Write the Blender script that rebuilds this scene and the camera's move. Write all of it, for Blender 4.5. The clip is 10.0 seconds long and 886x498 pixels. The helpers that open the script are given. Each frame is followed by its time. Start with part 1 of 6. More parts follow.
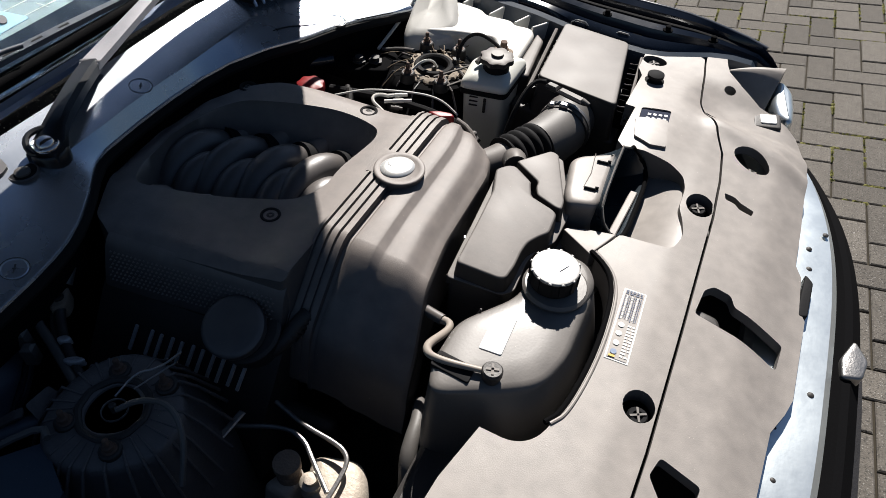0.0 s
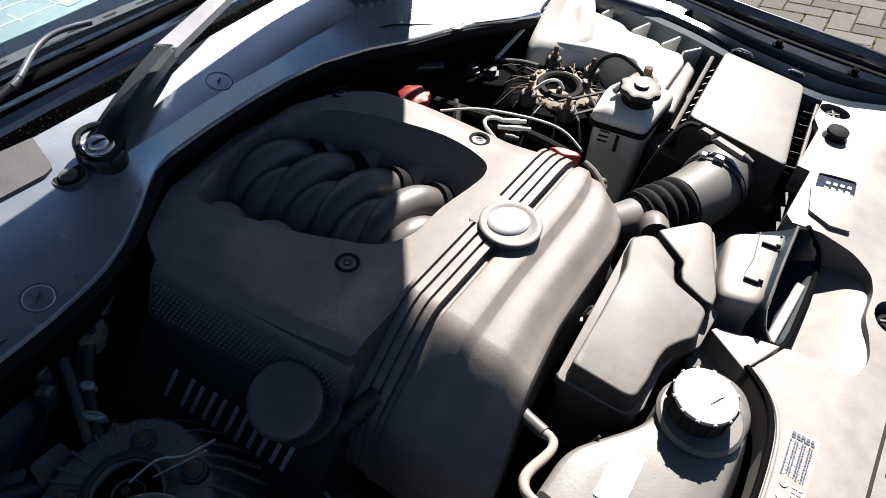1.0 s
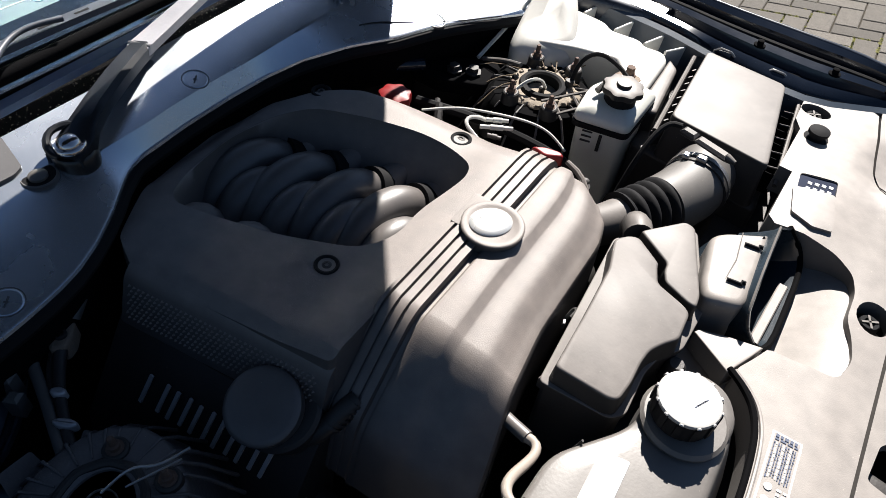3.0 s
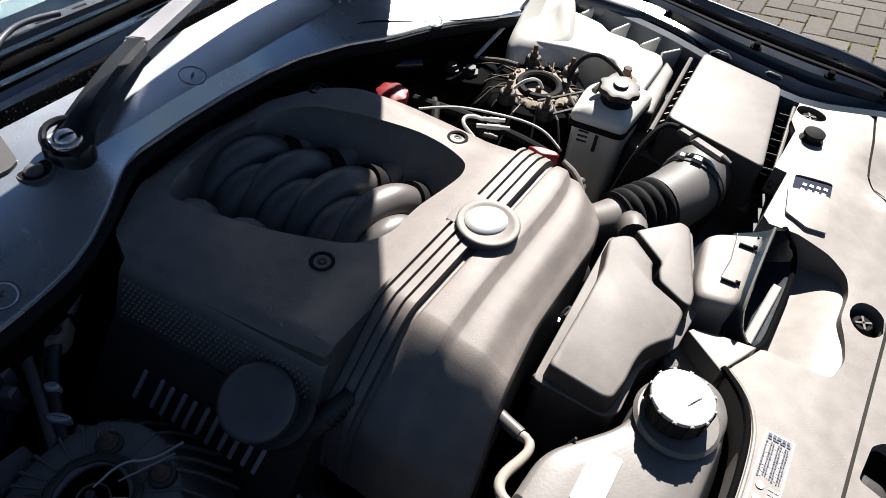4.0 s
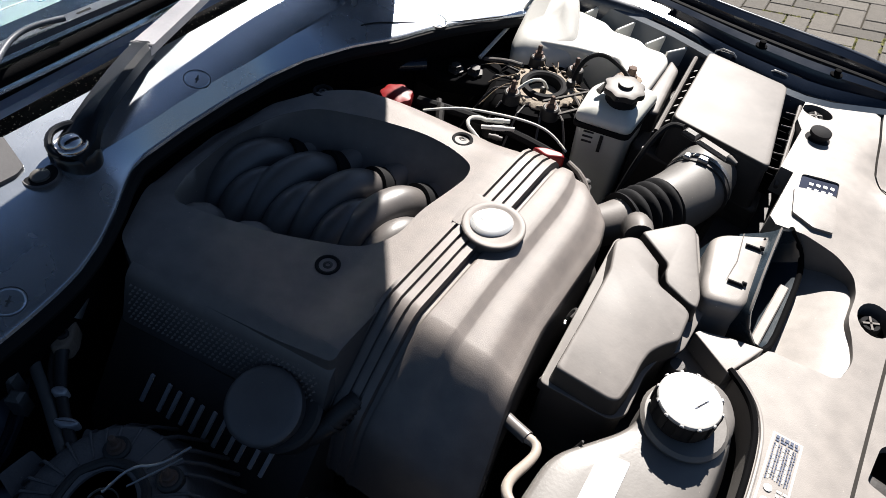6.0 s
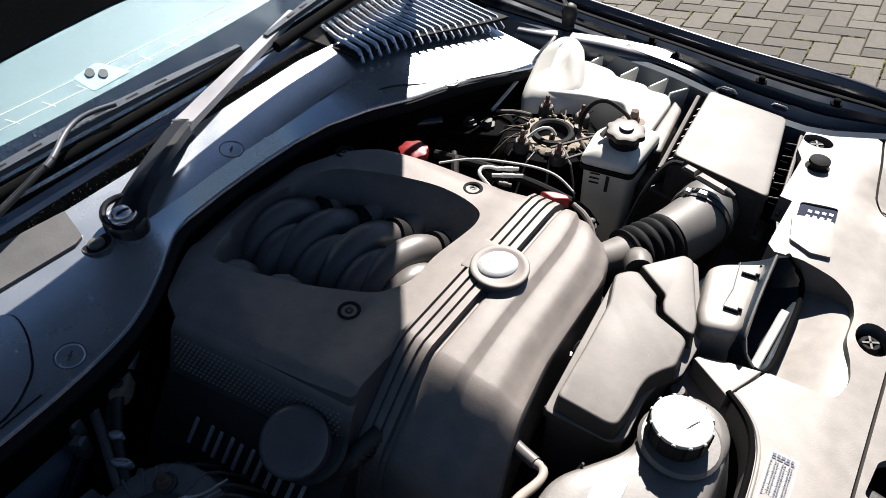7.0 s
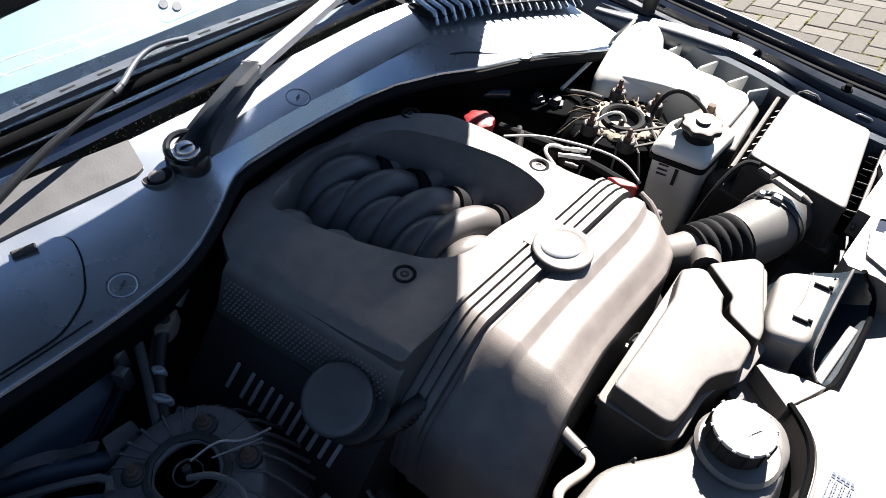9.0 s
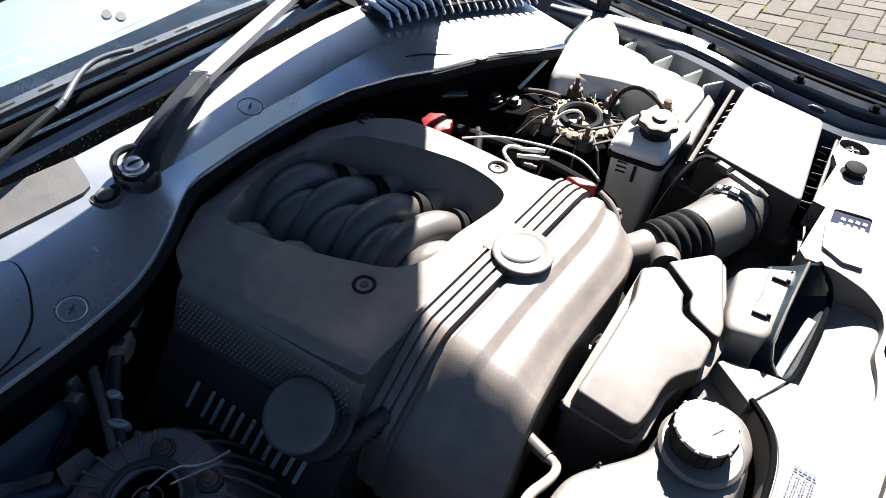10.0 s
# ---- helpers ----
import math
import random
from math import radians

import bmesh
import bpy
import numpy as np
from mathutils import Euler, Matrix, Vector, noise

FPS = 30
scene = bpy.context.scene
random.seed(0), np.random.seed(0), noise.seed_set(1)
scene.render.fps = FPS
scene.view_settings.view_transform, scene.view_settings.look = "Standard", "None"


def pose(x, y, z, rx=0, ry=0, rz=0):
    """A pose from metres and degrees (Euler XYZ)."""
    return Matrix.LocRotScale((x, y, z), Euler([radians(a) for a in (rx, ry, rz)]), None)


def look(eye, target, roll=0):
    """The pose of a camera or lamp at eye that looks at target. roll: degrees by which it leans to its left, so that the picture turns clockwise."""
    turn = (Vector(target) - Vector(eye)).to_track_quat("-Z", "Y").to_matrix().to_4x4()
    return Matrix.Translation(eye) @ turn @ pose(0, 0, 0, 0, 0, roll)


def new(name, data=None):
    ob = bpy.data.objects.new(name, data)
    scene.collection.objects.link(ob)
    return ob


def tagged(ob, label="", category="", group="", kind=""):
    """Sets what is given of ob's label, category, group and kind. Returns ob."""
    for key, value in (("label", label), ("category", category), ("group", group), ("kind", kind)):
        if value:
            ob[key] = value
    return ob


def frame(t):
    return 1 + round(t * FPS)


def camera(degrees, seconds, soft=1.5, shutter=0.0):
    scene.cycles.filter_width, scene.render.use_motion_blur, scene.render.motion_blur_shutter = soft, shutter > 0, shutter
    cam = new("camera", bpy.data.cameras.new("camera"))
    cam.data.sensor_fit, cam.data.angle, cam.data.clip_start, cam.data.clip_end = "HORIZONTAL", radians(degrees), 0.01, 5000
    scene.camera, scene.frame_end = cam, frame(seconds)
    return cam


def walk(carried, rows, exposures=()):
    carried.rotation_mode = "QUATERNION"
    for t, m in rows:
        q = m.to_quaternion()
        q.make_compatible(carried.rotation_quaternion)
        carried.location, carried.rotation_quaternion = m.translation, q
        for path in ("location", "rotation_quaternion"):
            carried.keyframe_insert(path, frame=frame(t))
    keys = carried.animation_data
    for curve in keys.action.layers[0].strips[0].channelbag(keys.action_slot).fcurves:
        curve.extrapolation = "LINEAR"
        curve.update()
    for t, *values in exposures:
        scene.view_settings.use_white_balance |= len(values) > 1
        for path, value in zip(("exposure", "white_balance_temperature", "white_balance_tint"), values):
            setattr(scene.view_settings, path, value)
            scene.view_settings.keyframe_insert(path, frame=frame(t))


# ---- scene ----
cam = camera(64.2, 10.0, soft=0.6)
PATH = [
    (0, (0.144, -0.014, 1.715), (-0.379, 1.266, 0.27), 4.1),
    (0.5, (0.041, 0.143, 1.62), (-0.537, 1.348, 0.132), 8.1),
    (1, (-0.008, 0.174, 1.63), (-0.69, 1.325, 0.143), 5.5),
    (1.5, (-0.013, 0.177, 1.621), (-0.689, 1.314, 0.121), 5.1),
    (2, (-0.014, 0.182, 1.625), (-0.691, 1.336, 0.139), 5.5),
    (2.5, (-0.014, 0.187, 1.624), (-0.668, 1.354, 0.138), 6.1),
    (4, (-0.008, 0.183, 1.62), (-0.644, 1.366, 0.138), 7.6),
    (4.5, (-0.011, 0.188, 1.621), (-0.647, 1.37, 0.138), 7.5),
    (5, (-0.013, 0.188, 1.622), (-0.649, 1.375, 0.143), 7.3),
    (6.5, (-0.01, 0.183, 1.628), (-0.673, 1.343, 0.14), 6.0),
    (7, (0.064, 0.172, 1.685), (-0.755, 1.332, 0.276), -0.7),
    (7.5, (0.087, 0.165, 1.687), (-0.76, 1.344, 0.31), 0.5),
    (8, (0.013, 0.149, 1.663), (-0.857, 1.235, 0.226), 2.4),
    (8.5, (0.01, 0.144, 1.655), (-0.859, 1.208, 0.201), 2.8),
    (9, (0.016, 0.147, 1.655), (-0.828, 1.236, 0.205), 4.2),
    (9.5, (0.012, 0.156, 1.659), (-0.81, 1.256, 0.205), 4.4),
    (10, (0.016, 0.174, 1.66), (-0.759, 1.304, 0.204), 4.4),
]

EXPOSURES = [(0.0, 0.90), (0.5, 1.19), (1.0, 1.58), (1.5, 1.5), (2.5, 1.46), (6.5, 1.46), (7.5, 1.58), (8.0, 1.84), (8.5, 2.17), (9.5, 2.24), (10.0, 2.24)]
walk(cam, [(t, look(eye, target, roll)) for t, eye, target, roll in PATH], EXPOSURES)

# ---- light ----
SUN_EL, SUN_AZ = 42.0, -17.0
world = bpy.data.worlds.new("world")
scene.world = world
world.use_nodes = True
wn = world.node_tree
sky = wn.nodes.new("ShaderNodeTexSky")
sky.sky_type, sky.sun_disc = "NISHITA", False
sky.sun_elevation, sky.sun_rotation = radians(SUN_EL), radians(SUN_AZ)
sky.ozone_density, sky.dust_density = 4.0, 0.3
wn.nodes["Background"].inputs[1].default_value = 0.027
wn.links.new(sky.outputs[0], wn.nodes["Background"].inputs[0])
sun = new("sun", bpy.data.lights.new("sun", "SUN"))
sun.data.energy, sun.data.angle, sun.data.color = 5.0, radians(0.53), (1.0, 0.948, 0.895)
_sd = Vector((math.sin(radians(SUN_AZ)) * math.cos(radians(SUN_EL)), math.cos(radians(SUN_AZ)) * math.cos(radians(SUN_EL)), math.sin(radians(SUN_EL))))
sun.matrix_world = look(_sd * 20, (0, 0, 0))

# ---- materials ----
def material(name, base, rough=0.5, metal=0.0, vary=0.25, scale=40.0, bump=0.1, bump_scale=300.0, dust=None, dust_amount=0.5, coat=0.0, per_piece=0.0, spec=0.5, dust_side_shade=0.7, speck=0.0):
    """A surface with a broad stain, a fine grain and, where dust is given, a patchy film of it."""
    m = bpy.data.materials.new(name)
    m.use_nodes = True
    nt = m.node_tree
    b = nt.nodes["Principled BSDF"]
    b.inputs["Roughness"].default_value, b.inputs["Metallic"].default_value = rough, metal
    b.inputs["Coat Weight"].default_value = coat
    b.inputs["Specular IOR Level"].default_value = spec
    co = nt.nodes.new("ShaderNodeTexCoord")
    def noise_tex(sc, detail):
        n = nt.nodes.new("ShaderNodeTexNoise")
        n.inputs["Scale"].default_value, n.inputs["Detail"].default_value = sc, detail
        nt.links.new(co.outputs["Object"], n.inputs["Vector"])
        return n
    broad, fine = noise_tex(scale * 0.25, 4), noise_tex(scale * 5, 3)
    mx = nt.nodes.new("ShaderNodeMix")
    mx.data_type = "RGBA"
    mx.inputs["A"].default_value = (*[c * (1 - vary) for c in base], 1)
    mx.inputs["B"].default_value = (*[min(1, c * (1 + vary)) for c in base], 1)
    add = nt.nodes.new("ShaderNodeMath")
    add.operation = "MULTIPLY_ADD"
    nt.links.new(fine.outputs[0], add.inputs[0])
    add.inputs[1].default_value = 0.35
    nt.links.new(broad.outputs[0], add.inputs[2])
    sub = nt.nodes.new("ShaderNodeMath")
    sub.operation = "SUBTRACT"
    nt.links.new(add.outputs[0], sub.inputs[0])
    sub.inputs[1].default_value = 0.17
    nt.links.new(sub.outputs[0], mx.inputs["Factor"])
    col = mx.outputs["Result"]
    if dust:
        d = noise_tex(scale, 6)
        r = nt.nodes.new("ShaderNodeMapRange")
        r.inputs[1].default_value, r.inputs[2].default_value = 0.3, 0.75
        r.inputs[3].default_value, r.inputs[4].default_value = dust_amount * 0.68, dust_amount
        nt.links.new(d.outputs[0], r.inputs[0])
        # dust on faces that look up; the sides' colour darkened to deepen shade
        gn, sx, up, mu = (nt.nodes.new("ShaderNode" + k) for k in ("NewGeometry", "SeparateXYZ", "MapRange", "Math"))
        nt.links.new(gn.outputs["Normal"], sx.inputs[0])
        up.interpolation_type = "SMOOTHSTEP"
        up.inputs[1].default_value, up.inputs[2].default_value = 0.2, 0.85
        up.inputs[3].default_value, up.inputs[4].default_value = 1 - dust_side_shade, 1.0
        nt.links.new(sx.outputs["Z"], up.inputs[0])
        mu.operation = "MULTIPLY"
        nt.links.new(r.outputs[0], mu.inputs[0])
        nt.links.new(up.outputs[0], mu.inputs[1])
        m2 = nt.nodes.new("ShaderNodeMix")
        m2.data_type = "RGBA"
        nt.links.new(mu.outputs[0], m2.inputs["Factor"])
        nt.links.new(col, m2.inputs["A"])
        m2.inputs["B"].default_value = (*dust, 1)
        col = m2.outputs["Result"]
        # loose specks
        sp = nt.nodes.new("ShaderNodeTexVoronoi")
        sp.inputs["Scale"].default_value = 90
        nt.links.new(co.outputs["Object"], sp.inputs["Vector"])
        sr = nt.nodes.new("ShaderNodeMapRange")
        sr.inputs[1].default_value, sr.inputs[2].default_value = 0.045, 0.03
        sr.inputs[3].default_value, sr.inputs[4].default_value = 0.0, 0.6
        nt.links.new(sp.outputs["Distance"], sr.inputs[0])
        m3 = nt.nodes.new("ShaderNodeMix")
        m3.data_type = "RGBA"
        nt.links.new(sr.outputs[0], m3.inputs["Factor"])
        nt.links.new(col, m3.inputs["A"])
        m3.inputs["B"].default_value = (min(1, dust[0] * 1.8), min(1, dust[1] * 1.75), min(1, dust[2] * 1.65), 1)
        col = m3.outputs["Result"]
    if speck:
        # dark and light stone chips
        for lo, hi, tone, sc in ((0.56, 0.64, 0.018, 190.0), (0.62, 0.70, 0.3, 260.0)):
            n, k, mm = noise_tex(sc, 2), nt.nodes.new("ShaderNodeMapRange"), nt.nodes.new("ShaderNodeMix")
            k.inputs[1].default_value, k.inputs[2].default_value, k.inputs[4].default_value = lo, hi, speck
            nt.links.new(n.outputs[0], k.inputs[0])
            mm.data_type = "RGBA"
            nt.links.new(k.outputs[0], mm.inputs["Factor"])
            nt.links.new(col, mm.inputs["A"])
            mm.inputs["B"].default_value = (tone, tone * 0.97, tone * 0.92, 1)
            col = mm.outputs["Result"]
    if per_piece:
        oi = nt.nodes.new("ShaderNodeObjectInfo")
        ge = nt.nodes.new("ShaderNodeNewGeometry")
        sm = nt.nodes.new("ShaderNodeMath")
        sm.operation = "ADD"
        nt.links.new(oi.outputs["Random"], sm.inputs[0])
        nt.links.new(ge.outputs["Random Per Island"], sm.inputs[1])
        fr = nt.nodes.new("ShaderNodeMath")
        fr.operation = "FRACT"
        nt.links.new(sm.outputs[0], fr.inputs[0])
        hs = nt.nodes.new("ShaderNodeHueSaturation")
        vr = nt.nodes.new("ShaderNodeMapRange")
        vr.inputs[3].default_value, vr.inputs[4].default_value = 1 - per_piece, 1 + per_piece
        nt.links.new(fr.outputs[0], vr.inputs[0])
        nt.links.new(vr.outputs[0], hs.inputs["Value"])
        nt.links.new(col, hs.inputs["Color"])
        col = hs.outputs["Color"]
    nt.links.new(col, b.inputs["Base Color"])
    rr = nt.nodes.new("ShaderNodeMapRange")
    rr.inputs[3].default_value, rr.inputs[4].default_value = max(0, rough - 0.12), min(1, rough + 0.12)
    nt.links.new(broad.outputs[0], rr.inputs[0])
    nt.links.new(rr.outputs[0], b.inputs["Roughness"])
    if bump:
        g = noise_tex(bump_scale, 3)
        bp = nt.nodes.new("ShaderNodeBump")
        bp.inputs["Strength"].default_value, bp.inputs["Distance"].default_value = bump, 0.002
        nt.links.new(g.outputs[0], bp.inputs["Height"])
        nt.links.new(bp.outputs[0], b.inputs["Normal"])
    return m


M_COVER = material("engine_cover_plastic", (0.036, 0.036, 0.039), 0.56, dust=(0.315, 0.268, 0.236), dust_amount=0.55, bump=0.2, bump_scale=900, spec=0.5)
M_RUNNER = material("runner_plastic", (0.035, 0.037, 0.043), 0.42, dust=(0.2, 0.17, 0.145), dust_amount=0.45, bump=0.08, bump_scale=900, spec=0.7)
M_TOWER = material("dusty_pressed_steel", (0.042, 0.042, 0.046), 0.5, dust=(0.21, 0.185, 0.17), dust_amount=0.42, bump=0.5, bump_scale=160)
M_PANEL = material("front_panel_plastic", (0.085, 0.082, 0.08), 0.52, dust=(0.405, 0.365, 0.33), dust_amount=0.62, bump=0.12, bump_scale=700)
# base and dust drop set so that the shaded sides come out black
M_BOX = material("box_plastic", (0.02, 0.019, 0.019), 0.55, dust=(0.245, 0.222, 0.205), dust_amount=0.66, bump=0.05, spec=0.3, dust_side_shade=0.95)
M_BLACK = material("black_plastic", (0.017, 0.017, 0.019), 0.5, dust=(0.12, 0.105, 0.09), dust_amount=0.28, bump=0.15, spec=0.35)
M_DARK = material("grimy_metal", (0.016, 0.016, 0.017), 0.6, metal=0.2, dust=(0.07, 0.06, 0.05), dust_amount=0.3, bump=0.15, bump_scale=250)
M_RUBBER = material("rubber", (0.010, 0.010, 0.011), 0.75, vary=0.3, bump=0.1, spec=0.12)
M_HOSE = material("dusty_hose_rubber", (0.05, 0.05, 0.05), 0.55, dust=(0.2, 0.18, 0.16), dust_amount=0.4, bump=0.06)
M_PAINT = material("navy_paint", (0.005, 0.009, 0.018), 0.16, vary=0.2, coat=0.0, spec=0.5, bump=0.02, dust=(0.08, 0.085, 0.1), dust_amount=0.06)
M_SHELF = material("dusty_navy_paint", (0.026, 0.039, 0.06), 0.36, vary=0.3, bump=0.1, dust=(0.1, 0.125, 0.15), dust_amount=0.32)
# near-black; also stands in for shade in gaps and holes
M_JET = material("jet_black", (0.0035, 0.0035, 0.004), 0.9, vary=0.3, bump=0.2, spec=0.04)
M_FELT = material("black_felt", (0.006, 0.006, 0.007), 0.95, vary=0.3, bump=0.5)
M_GLOSS = material("satin_black_steel", (0.012, 0.013, 0.015), 0.32, vary=0.3, bump=0.05, spec=0.45)
M_MOUTH = material("glossy_duct_plastic", (0.010, 0.017, 0.024), 0.24, vary=0.3, bump=0.05, dust=(0.05, 0.06, 0.07), dust_amount=0.2)
M_ARM = material("worn_arm_steel", (0.045, 0.052, 0.066), 0.45, vary=0.25, bump=0.05, spec=0.4)
M_LENS = material("pale_lens", (0.28, 0.42, 0.5), 0.3, vary=0.1, bump=0.0)
# blue stands in for the sky reflected in the glass edge
M_SKYSTRIP = material("sky_reflection_blue", (0.045, 0.08, 0.155), 0.3, vary=0.2, bump=0.03)
M_PLATE = material("navy_plate", (0.012, 0.018, 0.04), 0.7, vary=0.2, bump=0.0, spec=0.1)
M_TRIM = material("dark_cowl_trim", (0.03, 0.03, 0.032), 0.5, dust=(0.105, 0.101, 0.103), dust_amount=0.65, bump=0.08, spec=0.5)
M_FRIT = material("black_glass_border", (0.01, 0.013, 0.02), 0.12, vary=0.2, bump=0.0)
M_COWL = material("cowl_plastic", (0.53, 0.585, 0.65), 0.25, metal=0.8, vary=0.1, dust=(0.36, 0.335, 0.315), dust_amount=0.25, bump=0.05, bump_scale=400, spec=0.8, dust_side_shade=0.3)
M_CHROME = material("chrome", (0.78, 0.86, 0.9), 0.32, metal=0.9, vary=0.2, scale=25, bump=0.12, bump_scale=60)
M_STEEL = material("worn_steel", (0.35, 0.34, 0.33), 0.4, metal=0.9, vary=0.3, bump=0.3)
M_ZINC = material("dull_zinc", (0.42, 0.41, 0.42), 0.36, metal=0.35, vary=0.3, bump=0.08)
M_FLANGE = material("satin_navy_flange", (0.022, 0.028, 0.042), 0.27, vary=0.25, bump=0.06, spec=0.6)
M_NUT = material("polished_nut", (0.55, 0.51, 0.5), 0.14, metal=1.0, vary=0.3, scale=120, bump=0.15, bump_scale=150)
M_ALLOY = material("cast_alloy", (0.42, 0.38, 0.33), 0.6, metal=0.3, vary=0.3, dust=(0.4, 0.33, 0.25), dust_amount=0.5, bump=0.5, bump_scale=200)
M_RUST = material("rusty_steel", (0.095, 0.06, 0.045), 0.8, metal=0.2, vary=0.45, scale=120, bump=0.5)
M_SPRING = material("corroded_seat", (0.2, 0.15, 0.11), 0.8, metal=0.1, vary=0.5, scale=150, bump=0.6)
M_RED = material("red_plastic", (0.19, 0.006, 0.007), 0.42, vary=0.2, bump=0.05, spec=0.4)
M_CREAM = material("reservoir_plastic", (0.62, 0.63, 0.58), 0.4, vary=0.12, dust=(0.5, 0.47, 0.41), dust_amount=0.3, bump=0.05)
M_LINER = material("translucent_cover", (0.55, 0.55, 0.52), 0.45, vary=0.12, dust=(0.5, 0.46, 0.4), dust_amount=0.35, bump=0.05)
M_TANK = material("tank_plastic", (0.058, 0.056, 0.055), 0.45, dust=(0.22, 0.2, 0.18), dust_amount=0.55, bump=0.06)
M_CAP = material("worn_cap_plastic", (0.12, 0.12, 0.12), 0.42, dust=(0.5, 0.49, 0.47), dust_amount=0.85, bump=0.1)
M_WHITE = material("white_label", (0.75, 0.75, 0.73), 0.5, vary=0.06, bump=0.0)
M_INK = material("label_ink", (0.05, 0.065, 0.11), 0.6, vary=0.3, bump=0.0)
M_INKBLUE = material("label_blue", (0.15, 0.2, 0.3), 0.6, vary=0.2, bump=0.0)
M_AMBER = material("label_amber", (0.6, 0.35, 0.06), 0.6, vary=0.2, bump=0.0)
M_LETTER = material("silver_lettering", (0.42, 0.42, 0.43), 0.5, vary=0.15, bump=0.0)
M_BADGE = material("badge_alloy", (0.72, 0.72, 0.7), 0.28, metal=0.5, vary=0.1, bump=0.1, bump_scale=120)
# base darkened to stand in for tree shade over the drive
M_PAVER = material("concrete_paver", (0.058, 0.054, 0.049), 0.9, vary=0.95, scale=110, bump=1.0, bump_scale=260, per_piece=0.25, dust=(0.185, 0.163, 0.135), dust_amount=0.38, spec=0.3, dust_side_shade=0.0, speck=0.7)
M_SAND = material("joint_sand", (0.035, 0.03, 0.022), 0.95, vary=0.5, scale=60, bump=0.8, spec=0.1)
M_MOSS = material("moss", (0.13, 0.125, 0.025), 0.95, vary=0.4, scale=200, bump=0.8)
M_BEIGE = material("aged_beige_hose", (0.24, 0.205, 0.175), 0.5, vary=0.2, dust=(0.33, 0.295, 0.255), dust_amount=0.4, bump=0.08)
M_DASH = material("dashboard_vinyl", (0.065, 0.088, 0.094), 0.6, vary=0.08, bump=0.0)
M_FLAKE = material("old_sealant", (0.24, 0.20, 0.155), 0.85, vary=0.45, scale=150, bump=0.6)
M_TYRE = material("tyre", (0.02, 0.02, 0.02), 0.85, bump=0.3)
M_DEBRIS = material("leaf_debris", (0.2, 0.15, 0.1), 0.9, vary=0.5, scale=200, bump=0.6)


def glass_material():
    m = bpy.data.materials.new("windscreen_glass")
    m.use_nodes = True
    b = m.node_tree.nodes["Principled BSDF"]
    b.inputs["Base Color"].default_value = (0.8, 0.93, 0.98, 1)
    b.inputs["Roughness"].default_value, b.inputs["Transmission Weight"].default_value, b.inputs["IOR"].default_value = 0.02, 1.0, 1.45
    return m


M_GLASS = glass_material()


# ---- shaping ----
def area(poly):
    return sum(a[0] * b[1] - b[0] * a[1] for a, b in zip(poly, poly[1:] + poly[:1])) / 2


def offset(poly, d):
    """The polygon, counter-clockwise, drawn inwards by d."""
    n, out = len(poly), []
    for i in range(n):
        p, a, b = Vector(poly[i]), Vector(poly[i - 1]), Vector(poly[(i + 1) % n])
        e, f = (p - a).normalized(), (b - p).normalized()
        n1, n2 = Vector((-e.y, e.x)), Vector((-f.y, f.x))
        k = n1 + n2
        k = k / max(0.35, k.length_squared / 2)
        out.append((p.x + k.x * d, p.y + k.y * d))
    return out


def rounded(poly, r, n=5):
    out = []
    for i in range(len(poly)):
        p, a, b = Vector(poly[i]), Vector(poly[i - 1]), Vector(poly[(i + 1) % len(poly)])
        u, v = a - p, b - p
        ru, rv = min(r, u.length * 0.45), min(r, v.length * 0.45)
        u, v = p + u.normalized() * ru, p + v.normalized() * rv
        for j in range(n + 1):
            t = j / n
            q = u * (1 - t) ** 2 + p * 2 * t * (1 - t) + v * t * t
            out.append((q.x, q.y))
    return out


def loft(bm, rings, cap_start=True, cap_end=True, close=True):
    rows = [[bm.verts.new(p) for p in ring] for ring in rings]
    for a, b in zip(rows, rows[1:]):
        m = len(a)
        for i in range(m if close else m - 1):
            bm.faces.new((a[i], a[(i + 1) % m], b[(i + 1) % m], b[i]))
    if cap_start:
        bm.faces.new(rows[0][::-1])
    if cap_end:
        bm.faces.new(rows[-1])
    return bm


def slab(bm, poly, z0, z1, r=0.01, bev=0.004, draft=0.0, seg=3, zf=None, n=5, crown=0.0):
    """A solid on a plan polygon with rounded corners, drafted sides and a rounded top edge; zf lifts the top."""
    poly = [tuple(p) for p in poly]
    if area(poly) < 0:
        poly = poly[::-1]
    rings = []
    def ring(d, z):
        return [(x, y, z + (zf(x, y) if zf else 0)) for x, y in rounded(offset(poly, d), r, n)]
    rings.append([(x, y, z0) for x, y in rounded(poly, r, n)])
    if z1 - z0 > bev * 2 + 0.003:
        rings.append(ring(draft * (1 - 0.0015 / (z1 - z0)), z1 - bev - 0.0015))
    for j in range(seg + 1):
        a = j / seg * math.pi / 2
        rings.append(ring(draft + bev * (1 - math.cos(a)), z1 - bev + bev * math.sin(a)))
    if crown:
        c = Vector((sum(p[0] for p in poly) / len(poly), sum(p[1] for p in poly) / len(poly)))
        last = rings[-1]
        for k in (0.75, 0.45, 0.15):
            rings.append([(c.x + (x - c.x) * k, c.y + (y - c.y) * k, z + crown * (1 - k * k)) for x, y, z in last])
    return loft(bm, rings)


